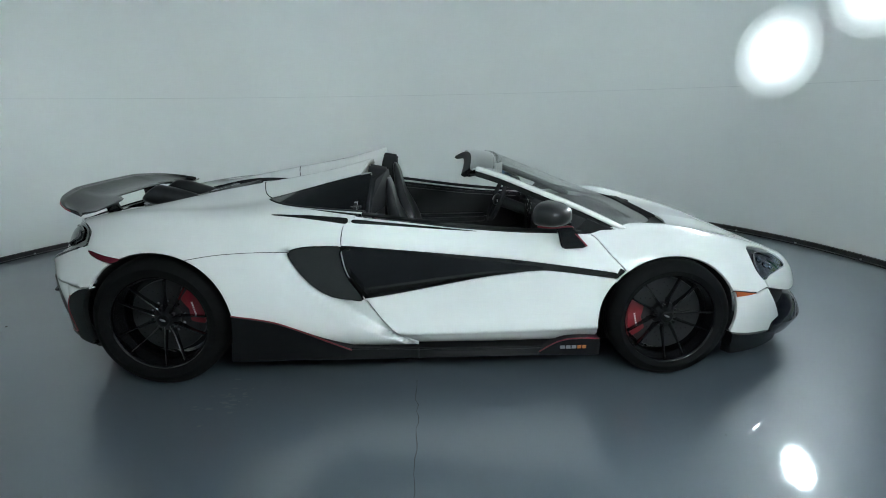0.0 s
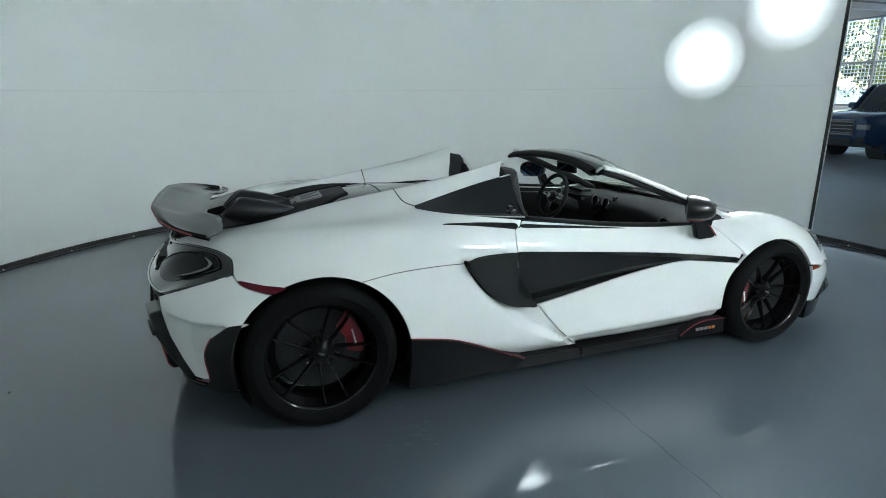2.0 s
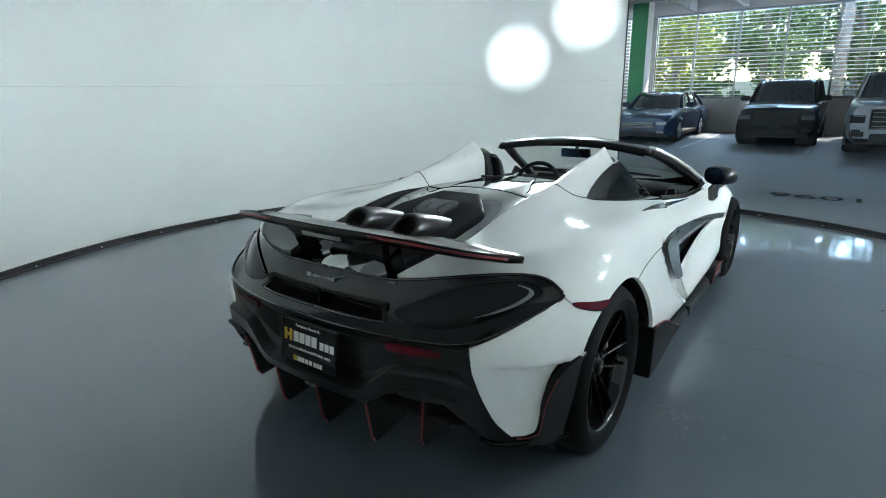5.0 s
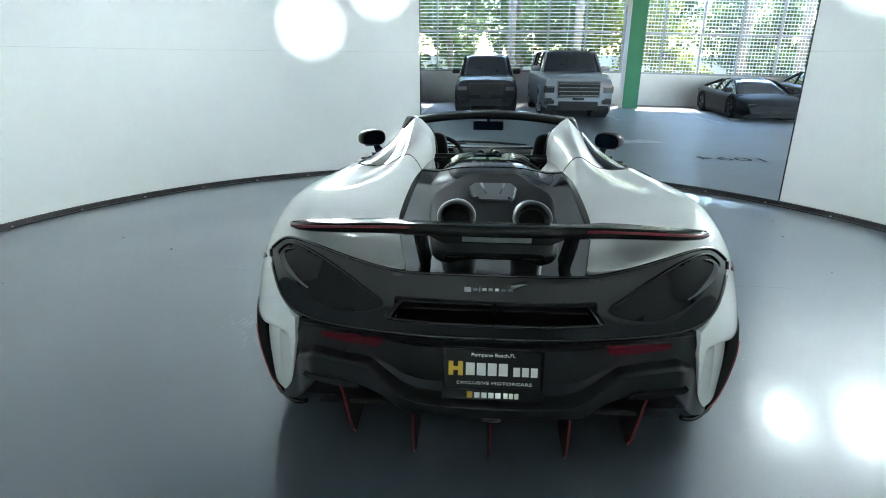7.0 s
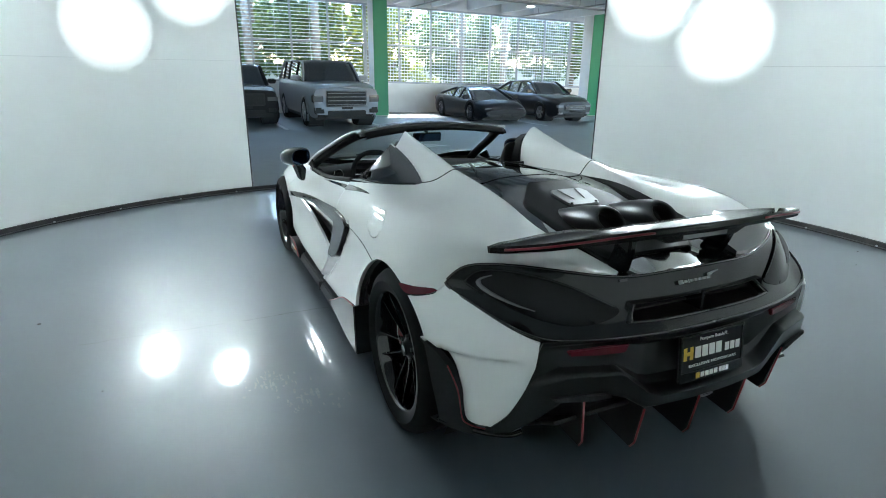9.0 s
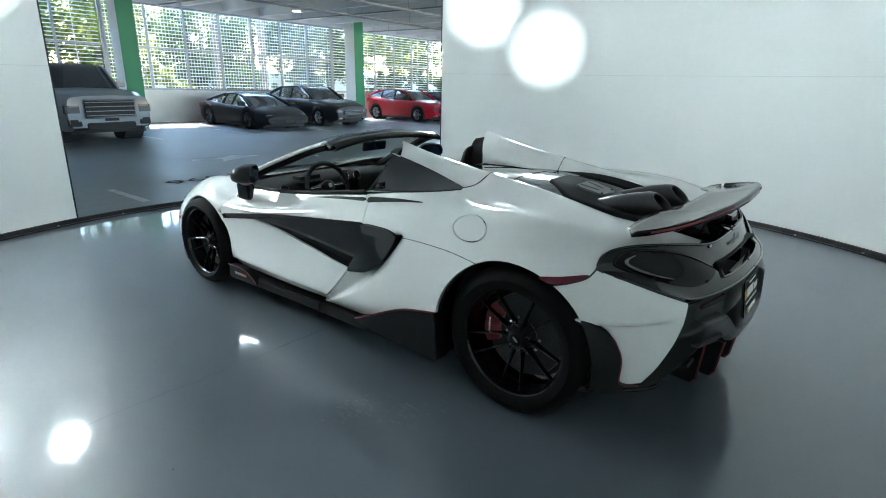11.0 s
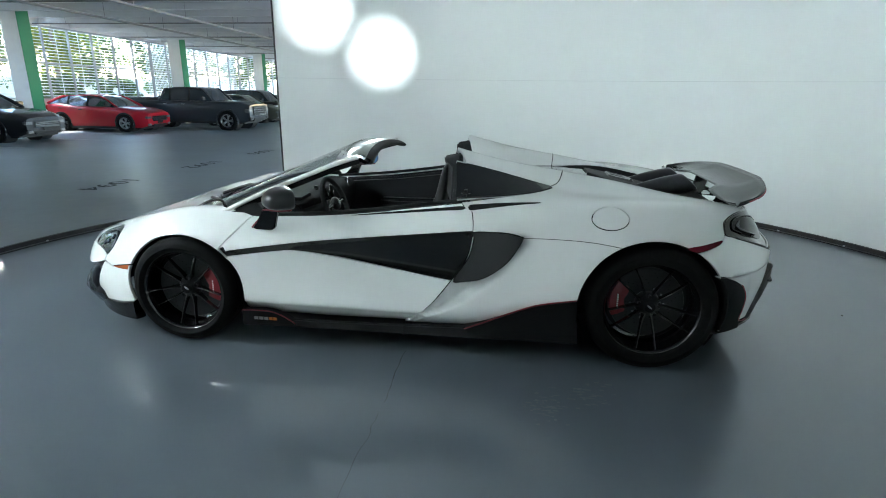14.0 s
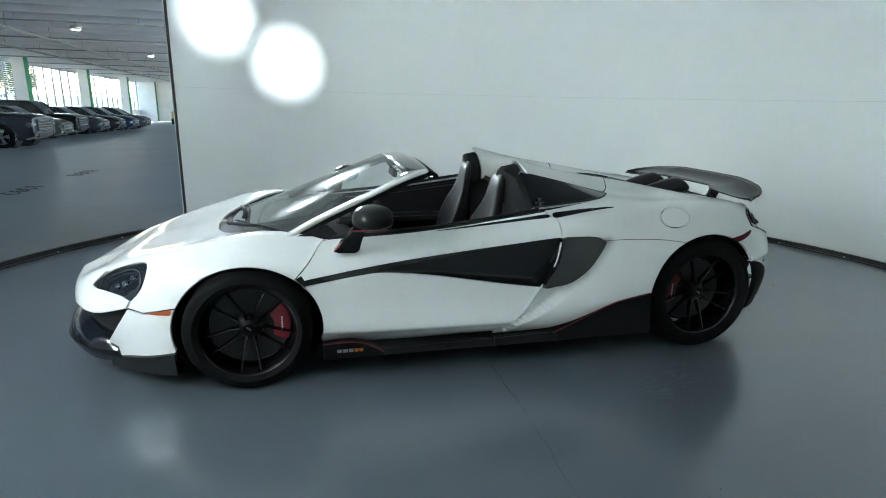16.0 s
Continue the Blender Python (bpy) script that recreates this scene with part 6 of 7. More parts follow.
# badge as a plain silver shape
bm = bmesh.new()
for x0, x1, h in ((-.098, -.076, .015), (-.070, -.056, .009), (-.050, -.046, .014), (-.040, -.026, .009), (-.020, -.006, .009), (0, .014, .009), (.020, .036, .009), (.042, .058, .009)):
    add_box(bm, x0, -h / 2 - .003, 0, x1, h / 2 - .003, .003, .001)
badge = part("badge", bm, SILVERTEXT, car, "silver badge")
badge.matrix_local = Matrix.Translation((0, -2.070, .776)) @ Euler((radians(62), 0, 0)).to_matrix().to_4x4()
v, f = tube([(.05, .006, .002), (.08, .014, .002), (.105, .018, .002)], lambda t: .006 * (1 - t) + .001, 6, flat=.4)
raw("badge_swoosh", v, f, SILVERTEXT, badge, smooth=True)

# rear wing
def wing_section(x):
    k = abs(x)
    le = curve_at([(0, -1.855, .938), (.29, -1.852, .936), (.38, -1.79, .926), (.50, -1.772, .917), (.65, -1.775, .909), (.738, -1.815, .913)], k)
    te = curve_at([(0, -2.105, .996), (.28, -2.095, .996), (.46, -2.06, .984), (.60, -2.01, .966), (.70, -1.92, .940), (.738, -1.835, .918)], k)
    th = float(curve_at([(0, .034), (.5, .030), (.68, .020), (.738, .006)], k)[0])
    out, n = [], 10
    for j in range(n):
        t = j / (n - 1)
        out.append((x, *(le + (te - le) * t + (0, -.020 * math.sin(math.pi * t)))))
    for j in range(n):
        t = 1 - j / (n - 1)
        out.append((x, *(le + (te - le) * t + (0, -.020 * math.sin(math.pi * t) - th * (t + .001) ** .5))))
    return out


xs = np.sin(np.linspace(-math.pi / 2, math.pi / 2, 61)) * .738
rings = [wing_section(float(x)) for x in xs]
n = len(rings[0])
verts = [p for r in rings for p in r]
faces = [(i * n + j, i * n + (j + 1) % n, (i + 1) * n + (j + 1) % n, (i + 1) * n + j) for i in range(len(xs) - 1) for j in range(n)]
wing = raw("rear_wing", verts, faces + [tuple(range(n))[::-1], tuple((len(xs) - 1) * n + j for j in range(n))], WINGCARBON, car, "carbon rear wing with red edge stripes", smooth=True)
for m in (1, -1):
    pts = []
    for x in np.linspace(.27, .715, 30):
        s9 = wing_section(float(x))
        pts.append((m * x, s9[9][1] - .0005, s9[9][2] - .013))
    pipe("wing_stripe", pts, 0.0045, REDTRIM, wing, seg=6, label="red edge stripe")
    bm = bmesh.new()
    vs = [[bm.verts.new((m * (.235 + (z - .8) * .15) + d, y, z)) for y, z in ((-1.955, .79), (-1.865, .81), (-1.90, .87), (-1.915, .925), (-2.0, .940), (-1.985, .87))] for d in (-.017, .017)]
    bm.faces.new(vs[0]), bm.faces.new(vs[1][::-1])
    for i in range(6):
        bm.faces.new((vs[0][i], vs[1][i], vs[1][(i + 1) % 6], vs[0][(i + 1) % 6]))
    rounded("wing_strut", bm, GLOSS, car, .008)
bm = bmesh.new()
ring = [(-.25, -2.075, .972), (-.17, -2.068, .926), (.17, -2.068, .926), (.25, -2.075, .972)]
front = [(x * .95, y + .08, .928 if z > .95 else .921) for x, y, z in ring]
a, b = [bm.verts.new(p) for p in ring], [bm.verts.new(p) for p in front]
bm.faces.new(a), bm.faces.new(b[::-1])
for i in range(4):
    bm.faces.new((a[i], b[i], b[(i + 1) % 4], a[(i + 1) % 4]))
flap = rounded("wing_flap", bm, WINGCARBON, wing, .006)
part("brake_light", box(-.108, -2.074, .934, .108, -2.066, .952, .003), LIGHTBAR, flap, "pale high-level brake light")

# engine deck between the haunches
DECK_Y = (-.375, -.62, -.86, -.925, -1.12, -1.25, -1.45, -1.60, -1.75, -1.88, -1.99, -2.03)
DECK_C = (.935, .948, .952, .952, .946, .922, .876, .846, .822, .803, .795, .800)
DECK_S = (.900, .914, .926, .926, .920, .902, .864, .840, .818, .800, .792, .798)
def deck_row(y, zc, zs):
    us = find([(.36, y)], "xy", 6.4, 7.0, 9, 14)
    e = body(us)[0]
    return [(0, y, zc), (.11, y, zc - .002), (.20, y, zc - .012), (.275, y, zs), (max(e[0] - .008, .28), y, zs + .004)]
rows = [deck_row(*r) for r in zip(DECK_Y, DECK_C, DECK_S)]
sheet("tonneau", rows[:4], DECKBLACK, car, 14, 14, 0.01, both_sides=True, label="gloss black tonneau panel")
sheet("engine_cover", [[(x, y - .006, z - .003) for x, y, z in r] for r in rows[3:]], DECKBLACK, car, 48, 18, 0.01, both_sides=True, label="gloss dark engine surround")
for m in (1, -1):
    l = np.stack([np.linspace(find([(.36, -.40)], "xy", 6.4, 7, 9, 14)[0][0], 13.98, 40), np.full(40, 7.0)], 1)
    e = body(l) * (m, 1, 1)
    v = e.tolist() + (e + (-m * .012, 0, -.075)).tolist()
    raw("deck_side", v, [(i, i + 1, 41 + i, 40 + i) for i in range(39)], MATTE, car, smooth=True)
# raised six-sided lid over the engine with a dark gap round it
def lid_z(x, y):
    c, e = np.interp(-y, [-v for v in DECK_Y], DECK_C), np.interp(-y, [-v for v in DECK_Y], DECK_S)
    return float(c + (e - c) * min(max((abs(x) - .10) / .17, 0), 1) ** 1.3)
LID = [(-1.12, .112), (-1.135, .128), (-1.30, .255), (-1.34, .262), (-1.62, .246), (-1.80, .222), (-1.845, .202), (-1.862, .175)]
rows = []
for y in np.linspace(-1.12, -1.862, 27):
    w = float(np.interp(-y, [-v for v, _ in LID], [v for _, v in LID]))
    rows.append([(w * k, y, lid_z(w * k, y) + (.008 if k < .97 else .004 if k < 1 else -.008)) for k in (0, .25, .5, .75, .92, .975, 1)])
sheet("engine_lid", rows, LIDCARBON, car, 52, 36, 0.012, both_sides=True, label="satin carbon engine lid")
for m in (1, -1):
    edge = [(m * w, y, lid_z(w, y) + .003) for y, w in LID]
    pipe("lid_gap", [(0, -1.116, lid_z(0, -1.12) + .003), *edge, (0, -1.867, lid_z(0, -1.86) + .003)], .007, DECKBLACK, car, seg=8)
pipe("tonneau_seal", [(x, -.925 + .012 * (x / .35) ** 2, float(np.interp(abs(x), [0, .11, .2, .275, .36], [.955, .953, .943, .930, .934]))) for x in np.linspace(-.352, .352, 29)], .006, MATTE, car, seg=6)
for m in (1, -1):
    pipe("tonneau_rim", [(m * x, y, z) for x, y, z in smooth_loop([(.12, -.50, .962), (.17, -.66, .958), (.23, -.80, .942), (.25, -.93, .932)], 5, False)], .006, GLOSS, car, seg=6)
bm = bmesh.new()
ring = [(-.105, -1.295), (-.082, -1.255), (.082, -1.255), (.105, -1.295), (.090, -1.40), (.068, -1.425), (-.068, -1.425), (-.090, -1.40)]
zz = lambda y: lid_z(0, y) + .022
a = [bm.verts.new((x, y, zz(y) + .008)) for x, y in ring]
b = [bm.verts.new((x, y, zz(y) - .02)) for x, y in ring]
bm.faces.new(a), bm.faces.new(b[::-1])
for i in range(8):
    bm.faces.new((a[i], b[i], b[(i + 1) % 8], a[(i + 1) % 8]))
shield = rounded("heat_shield", bm, HEATSHIELD, car, .005, "brushed metal heat shield plate")
bm = rod((-.050, -1.27, zz(-1.27) + .008), (-.03, -1.37, zz(-1.37) + .009), .006, .003, 8)
part("shield_rib", bm, HEATSHIELD, shield, smooth=True)
part("shield_rib", rod((.050, -1.27, zz(-1.27) + .008), (.03, -1.37, zz(-1.37) + .009), .006, .003, 8), HEATSHIELD, shield, smooth=True)
for x in (-.075, .075):
    part("screw", rod((x * .9, -1.405, zz(-1.405) + .006), (x * .9, -1.405, zz(-1.405) + .012), .006, seg=10), MATTE, shield)
part("tonneau_window", box(-.105, -.885, .952, .105, -.745, .960, .004), LIGHTBAR, car, "silver rear window strip")
# top exhausts: slanted mouths at the ends of low fairings
for m in (1, -1):
    c = np.array((m * .141, -1.747, .927))

    def ring_at(dy, dz, r, tilt, seg=40):
        t = radians(tilt)
        return [tuple(c + (r * math.cos(a), dy + r * math.sin(a) * math.sin(t), dz + r * math.sin(a) * math.cos(t))) for a in np.linspace(0, 2 * math.pi, seg, False)]

    def loft(rings):
        k = len(rings[0])
        v = [p for r in rings for p in r]
        return v, [(i * k + j, i * k + (j + 1) % k, i * k + k + (j + 1) % k, i * k + k + j) for i in range(len(rings) - 1) for j in range(k)]

    rings = [ring_at(.07, -.035, .051, 40), ring_at(.012, -.012, .053, 46), ring_at(.0, .0, .056, 48), ring_at(-.003, .003, .062, 48), ring_at(.004, .0, .069, 47), ring_at(.022, -.006, .073, 44), ring_at(.06, -.017, .072, 38), ring_at(.12, -.030, .068, 30), ring_at(.19, -.042, .058, 22), ring_at(.26, -.052, .046, 15), ring_at(.33, -.058, .030, 8), ring_at(.38, -.060, .014, 0)]
    ex = raw("exhaust_outlet", *loft(rings), EXHAUST, car, "dark metal exhaust outlet", smooth=True)
    raw("exhaust_inside", ring_at(.068, -.034, .0515, 40), [tuple(range(40))], MATTE, ex)

# ---- windscreen, cabin, mirrors ----
SCREEN = np.array([
    [(0, 1.420, .727), (.28, 1.375, .737), (.54, 1.25, .754), (.715, 1.07, .770)],
    [(0, .97, .906), (.27, .935, .907), (.49, .845, .911), (.648, .69, .918)],
    [(0, .45, 1.120), (.21, .445, 1.115), (.385, .405, 1.100), (.530, .325, 1.083)],
]).transpose(1, 0, 2)
screen = sheet("windscreen", SCREEN, SCREENGLASS, car, 20, 20, both_sides=True, label="clear windscreen")
screen.visible_shadow = False
# cowl with wipers
rows = []
for x, y in ((0, 1.50), (.25, 1.475), (.45, 1.40), (.60, 1.27), (.70, 1.13)):
    us = find([(x, y)], "xy", 3.2, 7.0, 2, 8)
    e = body(us)[0]
    i = x / .70
    rows.append([(x, y + .01, e[2] - .004), (x * .99, y - .03, e[2] - .03), (x * .96, y - .10 - .06 * (1 - i), e[2] - .005), (x * .95, y - .25 + .08 * i, e[2] + .03)])
sheet("cowl", rows, MATTE, car, 20, 10, both_sides=True, label="black cowl panel")
for x0, y0, x1, y1 in ((.30, 1.40, -.25, 1.33), (-.25, 1.42, -.66, 1.10)):
    w = pipe("wiper", [(x0, y0, .742), ((x0 + x1) / 2, (y0 + y1) / 2 - .02, .768), (x1, y1, .775)], .010, MATTE, car, seg=6)
    pipe("wiper_blade", [(x0 + .05, y0 - .04, .748), ((x0 + x1) / 2, (y0 + y1) / 2 - .045, .770), (x1 - .03, y1 - .02, .778)], .006, MATTE, w, seg=6)
for m in (1, -1):
    line = smooth_loop([(.742, 1.085, .757), (.70, .86, .866), (.65, .62, .965), (.595, .42, 1.045), (.556, .288, 1.086)], 6, False)
    def pillar(points, w, h, mat, name, dx=0, dz=0):
        v, f = [], []
        for i, p in enumerate(points):
            t = np.gradient(points, axis=0)[i]
            t /= np.linalg.norm(t)
            side = np.cross(t, (0, 0, 1))
            side /= np.linalg.norm(side)
            nrm = np.cross(side, t)
            for k in range(12):
                a = 2 * math.pi * k / 12
                c, s = math.cos(a), math.sin(a)
                q = p + side * (w * math.copysign(abs(c) ** .6, c)) + nrm * (h * math.copysign(abs(s) ** .6, s)) + np.array((dx, 0, dz))
                v.append((m * q[0], q[1], q[2]))
        n = len(points)
        for i in range(n - 1):
            for k in range(12):
                f.append((i * 12 + k, i * 12 + (k + 1) % 12, i * 12 + 12 + (k + 1) % 12, i * 12 + 12 + k))
        f += [tuple(range(12)), tuple((n - 1) * 12 + k for k in range(12))[::-1]]
        ob = raw(name, v, f, mat, car, smooth=True)
        bm = bmesh.new()
        bm.from_mesh(ob.data)
        bmesh.ops.recalc_face_normals(bm, faces=bm.faces)
        bm.to_mesh(ob.data)
        bm.free()
        return ob
    pillar(line, .030, .014, CARWHITE, "windscreen_pillar")
    pillar(line, .034, .022, MATTE, "pillar_trim", -.022, -.024)
    # black triangle at the pillar's foot
    plate("mirror_corner", [(1.02, .770), (.99, .776), (.86, .832), (.80, .775), (.83, .760)], .752, .765, MATTE, car, mirror=m < 0, bevel=.003)
# header over the windscreen
sec = [(.47, 1.110), (.40, 1.127), (.34, 1.134), (.29, 1.127), (.256, 1.106), (.252, 1.094), (.272, 1.090), (.33, 1.098), (.40, 1.106)]
v, f, n = [], [], len(sec)
xs = np.linspace(-.565, .565, 33)
for x in xs:
    k = abs(x) / .565
    for y, z in sec:
        v.append((x, y - .045 * k**2 + (.02 * k**6 if y < .3 else 0), z - .05 * k**2.2))
for i in range(len(xs) - 1):
    for j in range(n):
        f.append((i * n + j, i * n + (j + 1) % n, (i + 1) * n + (j + 1) % n, (i + 1) * n + j))
raw("roof_header", v, f + [tuple(range(n)), tuple((len(xs) - 1) * n + j for j in range(n))[::-1]], DECKBLACK, car, "black carbon windscreen header", smooth=True)
v, f = [], []
for x in xs[1:-1]:
    k = abs(x) / .565
    for dy, dz in ((.283, 1.123), (.246, 1.104), (.238, 1.090), (.256, 1.080), (.29, 1.083)):
        v.append((x, dy - .045 * k**2, dz - .05 * k**2.2))
for i in range(len(xs) - 3):
    for j in range(4):
        f.append((i * 5 + j, i * 5 + j + 1, i * 5 + 6 + j, i * 5 + 5 + j))
raw("header_seal", v, f, MATTE, car, smooth=True)
pipe("header_seam", [(x, .43 - .045 * (abs(x) / .565) ** 2, 1.1285 - .05 * (abs(x) / .565) ** 2.2) for x in np.linspace(-.53, .53, 21)], .0014, CHROME, car, seg=5)
im = part("interior_mirror", box(-.11, -.012, -.032, .11, .014, .032, .012), MATTE, car, "black interior mirror", True)
im.matrix_local = pose(-.01, .39, 1.020, 10, 0, 0)
part("mirror_glass", box(-.10, -.0145, -.026, .10, -.0125, .026), MIRRORGLASS, im)
part("mirror_stem", rod((0, .01, .02), (0, .06, .065), .012), MATTE, im)

# tub of the cabin
bm = bmesh.new()
ring = [(.72, .84), (.74, .40), (.755, 0), (.765, -.33), (.42, -.37), (0, -.39), (-.42, -.37), (-.765, -.33), (-.755, 0), (-.74, .40), (-.72, .84), (-.6, 1.05), (0, 1.15), (.6, 1.05)]
def belt_z(y): return float(np.interp(y, [-.36, -.134, .176, .495, .84, 1.1], [.868, .84, .795, .762, .742, .74]))
top = [bm.verts.new((x, y, belt_z(y))) for x, y in ring]
low = [bm.verts.new((x * .92, y, .20)) for x, y in ring]
bm.faces.new(low)
for i in range(len(ring)):
    j = (i + 1) % len(ring)
    bm.faces.new((top[i], top[j], low[j], low[i]))
rounded("cabin_tub", bm, SUEDE, car, .02)
# door cards with armrest and rear bulkhead
for m in (1, -1):
    plate("door_card", [(.80, .735), (.3, .77), (-.30, .845), (-.32, .45), (.1, .35), (.75, .35)], .70, .745, LEATHER, car, mirror=m < 0, bevel=.02)
    rounded("armrest", box(m * .62, -.15, .52, m * .71, .45, .60), LEATHER, car, .025)
# bulkhead and the black roll hoops at the buttresses' fronts
rounded("bulkhead", box(-.74, -.40, .25, .74, -.345, .935), LEATHER, car, .02)
for m in (1, -1):
    bm = bmesh.new()
    ringf = [(.333, .89), (.326, .95), (.352, 1.065), (.385, 1.104), (.425, 1.112), (.485, 1.092), (.530, 1.058), (.66, .955), (.755, .878), (.70, .85), (.40, .87)]
    a = [bm.verts.new((m * x, -.215 if x <= .5 else -.290, z - .022 * min(max((z - .95) / .08, 0), 1))) for x, z in ringf]
    b = [bm.verts.new((m * x, -.326, z)) for x, z in ringf]
    bm.faces.new(a), bm.faces.new(b[::-1])
    for i in range(len(ringf)):
        j = (i + 1) % len(ringf)
        bm.faces.new((a[i], a[j], b[j], b[i]))
    rounded("roll_hoop", bm, MATTE, car, .012)
# dashboard
DASH = [[(x, y + .05 * (1 - (x / .70) ** 2), z - .02 * (x / .7) ** 2) for x in (-.70, -.45, -.2, 0, .2, .45, .70)] for y, z in ((1.20, .715), (1.02, .742), (.86, .762), (.74, .758), (.69, .72), (.70, .62), (.75, .50))]
sheet("dashboard", DASH, SUEDE, car, 24, 24, .015, label="dark suede dashboard")
hood_bin = rounded("instrument_hood", box(-.50, .66, .73, -.24, .82, .806), SUEDE, car, .04)
for x, y, z in ((.06, .672, .765), (-.06, .672, .765), (.60, .70, .73), (-.60, .70, .73)):
    rot = Vector((0, -1, .25)).normalized().to_track_quat("Z", "Y").to_matrix().to_4x4()
    v, f = lathe([(.034, -.03), (.038, .0), (.034, .004), (.030, .0), (.028, -.012), (.0, -.012)], 28, "z")
    vent = raw("air_vent", [tuple(Matrix.Translation((x, y, z)) @ rot @ Vector(p)) for p in v], f, MATTE, car, smooth=True)
    v, f = lathe([(.0375, .001), (.0355, .0055), (.033, .004)], 28, "z")
    raw("vent_ring", [tuple(Matrix.Translation((x, y, z)) @ rot @ Vector(p)) for p in v], f, CHROME, vent, smooth=True)
rounded("dash_clock", box(.0, .74, .76, .06, .80, .795), MATTE, car, .02)
rounded("centre_tunnel", box(-.11, -.32, .22, .11, .70, .50), LEATHER, car, .03)
rounded("centre_screen", add_box(bmesh.new(), -.07, .655, .56, .07, .68, .75, 0), LENS, car, .01)
# steering wheel
wc = Matrix.Translation((-.37, .50, .755)) @ Euler((radians(68), 0, 0)).to_matrix().to_4x4()
v, f = tube([(.175 * math.cos(t), (.165 if math.sin(t) > -.6 else .155) * math.sin(t), 0) for t in np.linspace(0, 2 * math.pi, 40, False)], .016, 10, True)
sw = raw("steering_wheel", [tuple(wc @ Vector(p)) for p in v], f, SUEDE, car, "black flat-bottomed steering wheel", smooth=True)
bm = bmesh.new()
bmesh.ops.create_uvsphere(bm, u_segments=20, v_segments=10, radius=.055, matrix=wc @ Matrix.Diagonal((1, .8, .5, 1)))
part("wheel_boss", bm, LEATHER, sw, smooth=True)
for a0 in (0, 180, 270):
    t = radians(a0)
    bm = rod(wc @ Vector((.04 * math.cos(t), .04 * math.sin(t), 0)), wc @ Vector((.165 * math.cos(t), .158 * math.sin(t), 0)), .016, .012, 8)
    part("wheel_spoke", bm, CHROME if a0 != 270 else MATTE, sw, smooth=True)
part("wheel_badge", rod(wc @ Vector((0, 0, .024)), wc @ Vector((0, 0, .03)), .016), SILVERTEXT, sw)
part("steering_column", rod(wc @ Vector((0, 0, -.03)), wc @ Vector((0, 0, -.25)), .04), MATTE, car)


# seats: a bucket with bolsters and an integral headrest
def seat(x):
    s = new("seat")
    s.parent = car
    s.matrix_local = pose(x, 0, 0)
    s["label"] = "black leather bucket seat"
    rows = []
    for z, y, w, bol, th in ((.38, -.02, .20, .05, .06), (.52, -.06, .215, .075, .055), (.66, -.10, .215, .075, .05), (.755, -.125, .19, .055, .045), (.82, -.14, .142, .032, .042), (.885, -.15, .108, .018, .040), (.97, -.16, .098, .010, .037), (1.02, -.168, .088, .004, .030), (1.045, -.175, .060, .0, .016)):
        rows.append((z, y, w, bol, th))
    v, f, n = [], [], 16
    for z, y, w, bol, th in rows:
        for k in range(n):
            a = 2 * math.pi * k / n
            cx, cy = math.cos(a), math.sin(a)
            xx = w * math.copysign(abs(cx) ** .55, cx)
            yy = y - .05 + th * math.copysign(abs(cy) ** .6, cy)
            if cy > 0:
                yy += bol * (abs(xx) / w) ** 3 - .02
            v.append((xx, yy, z))
    for i in range(len(rows) - 1):
        for k in range(n):
            f.append((i * n + k, i * n + (k + 1) % n, (i + 1) * n + (k + 1) % n, (i + 1) * n + k))
    f += [tuple(range(n))[::-1], tuple((len(rows) - 1) * n + k for k in range(n))]
    ob = raw("backrest", v, f, LEATHER, s, smooth=True)
    md = ob.modifiers.new("smooth", "SUBSURF")
    md.levels = md.render_levels = 2
    c = bmesh.new()
    add_box(c, -.23, -.02, .27, .23, .46, .40)
    ob = rounded("cushion", c, LEATHER, s, .05)
    for m in (-1, 1):
        b = bmesh.new()
        add_box(b, m * .17, -.02, .30, m * .25, .44, .46)
        rounded("bolster", b, LEATHER, s, .035)
    return s


for x in (-.365, .365):
    seat(x)
for m in (1, -1):
    part("seat_belt", box(m * .60, -.30, .76, m * .64, -.285, .88, .004), MATTE, car, smooth=True)
    rounded("belt_buckle", box(m * .60, -.31, .80, m * .65, -.27, .83), REDTRIM, car, .006)

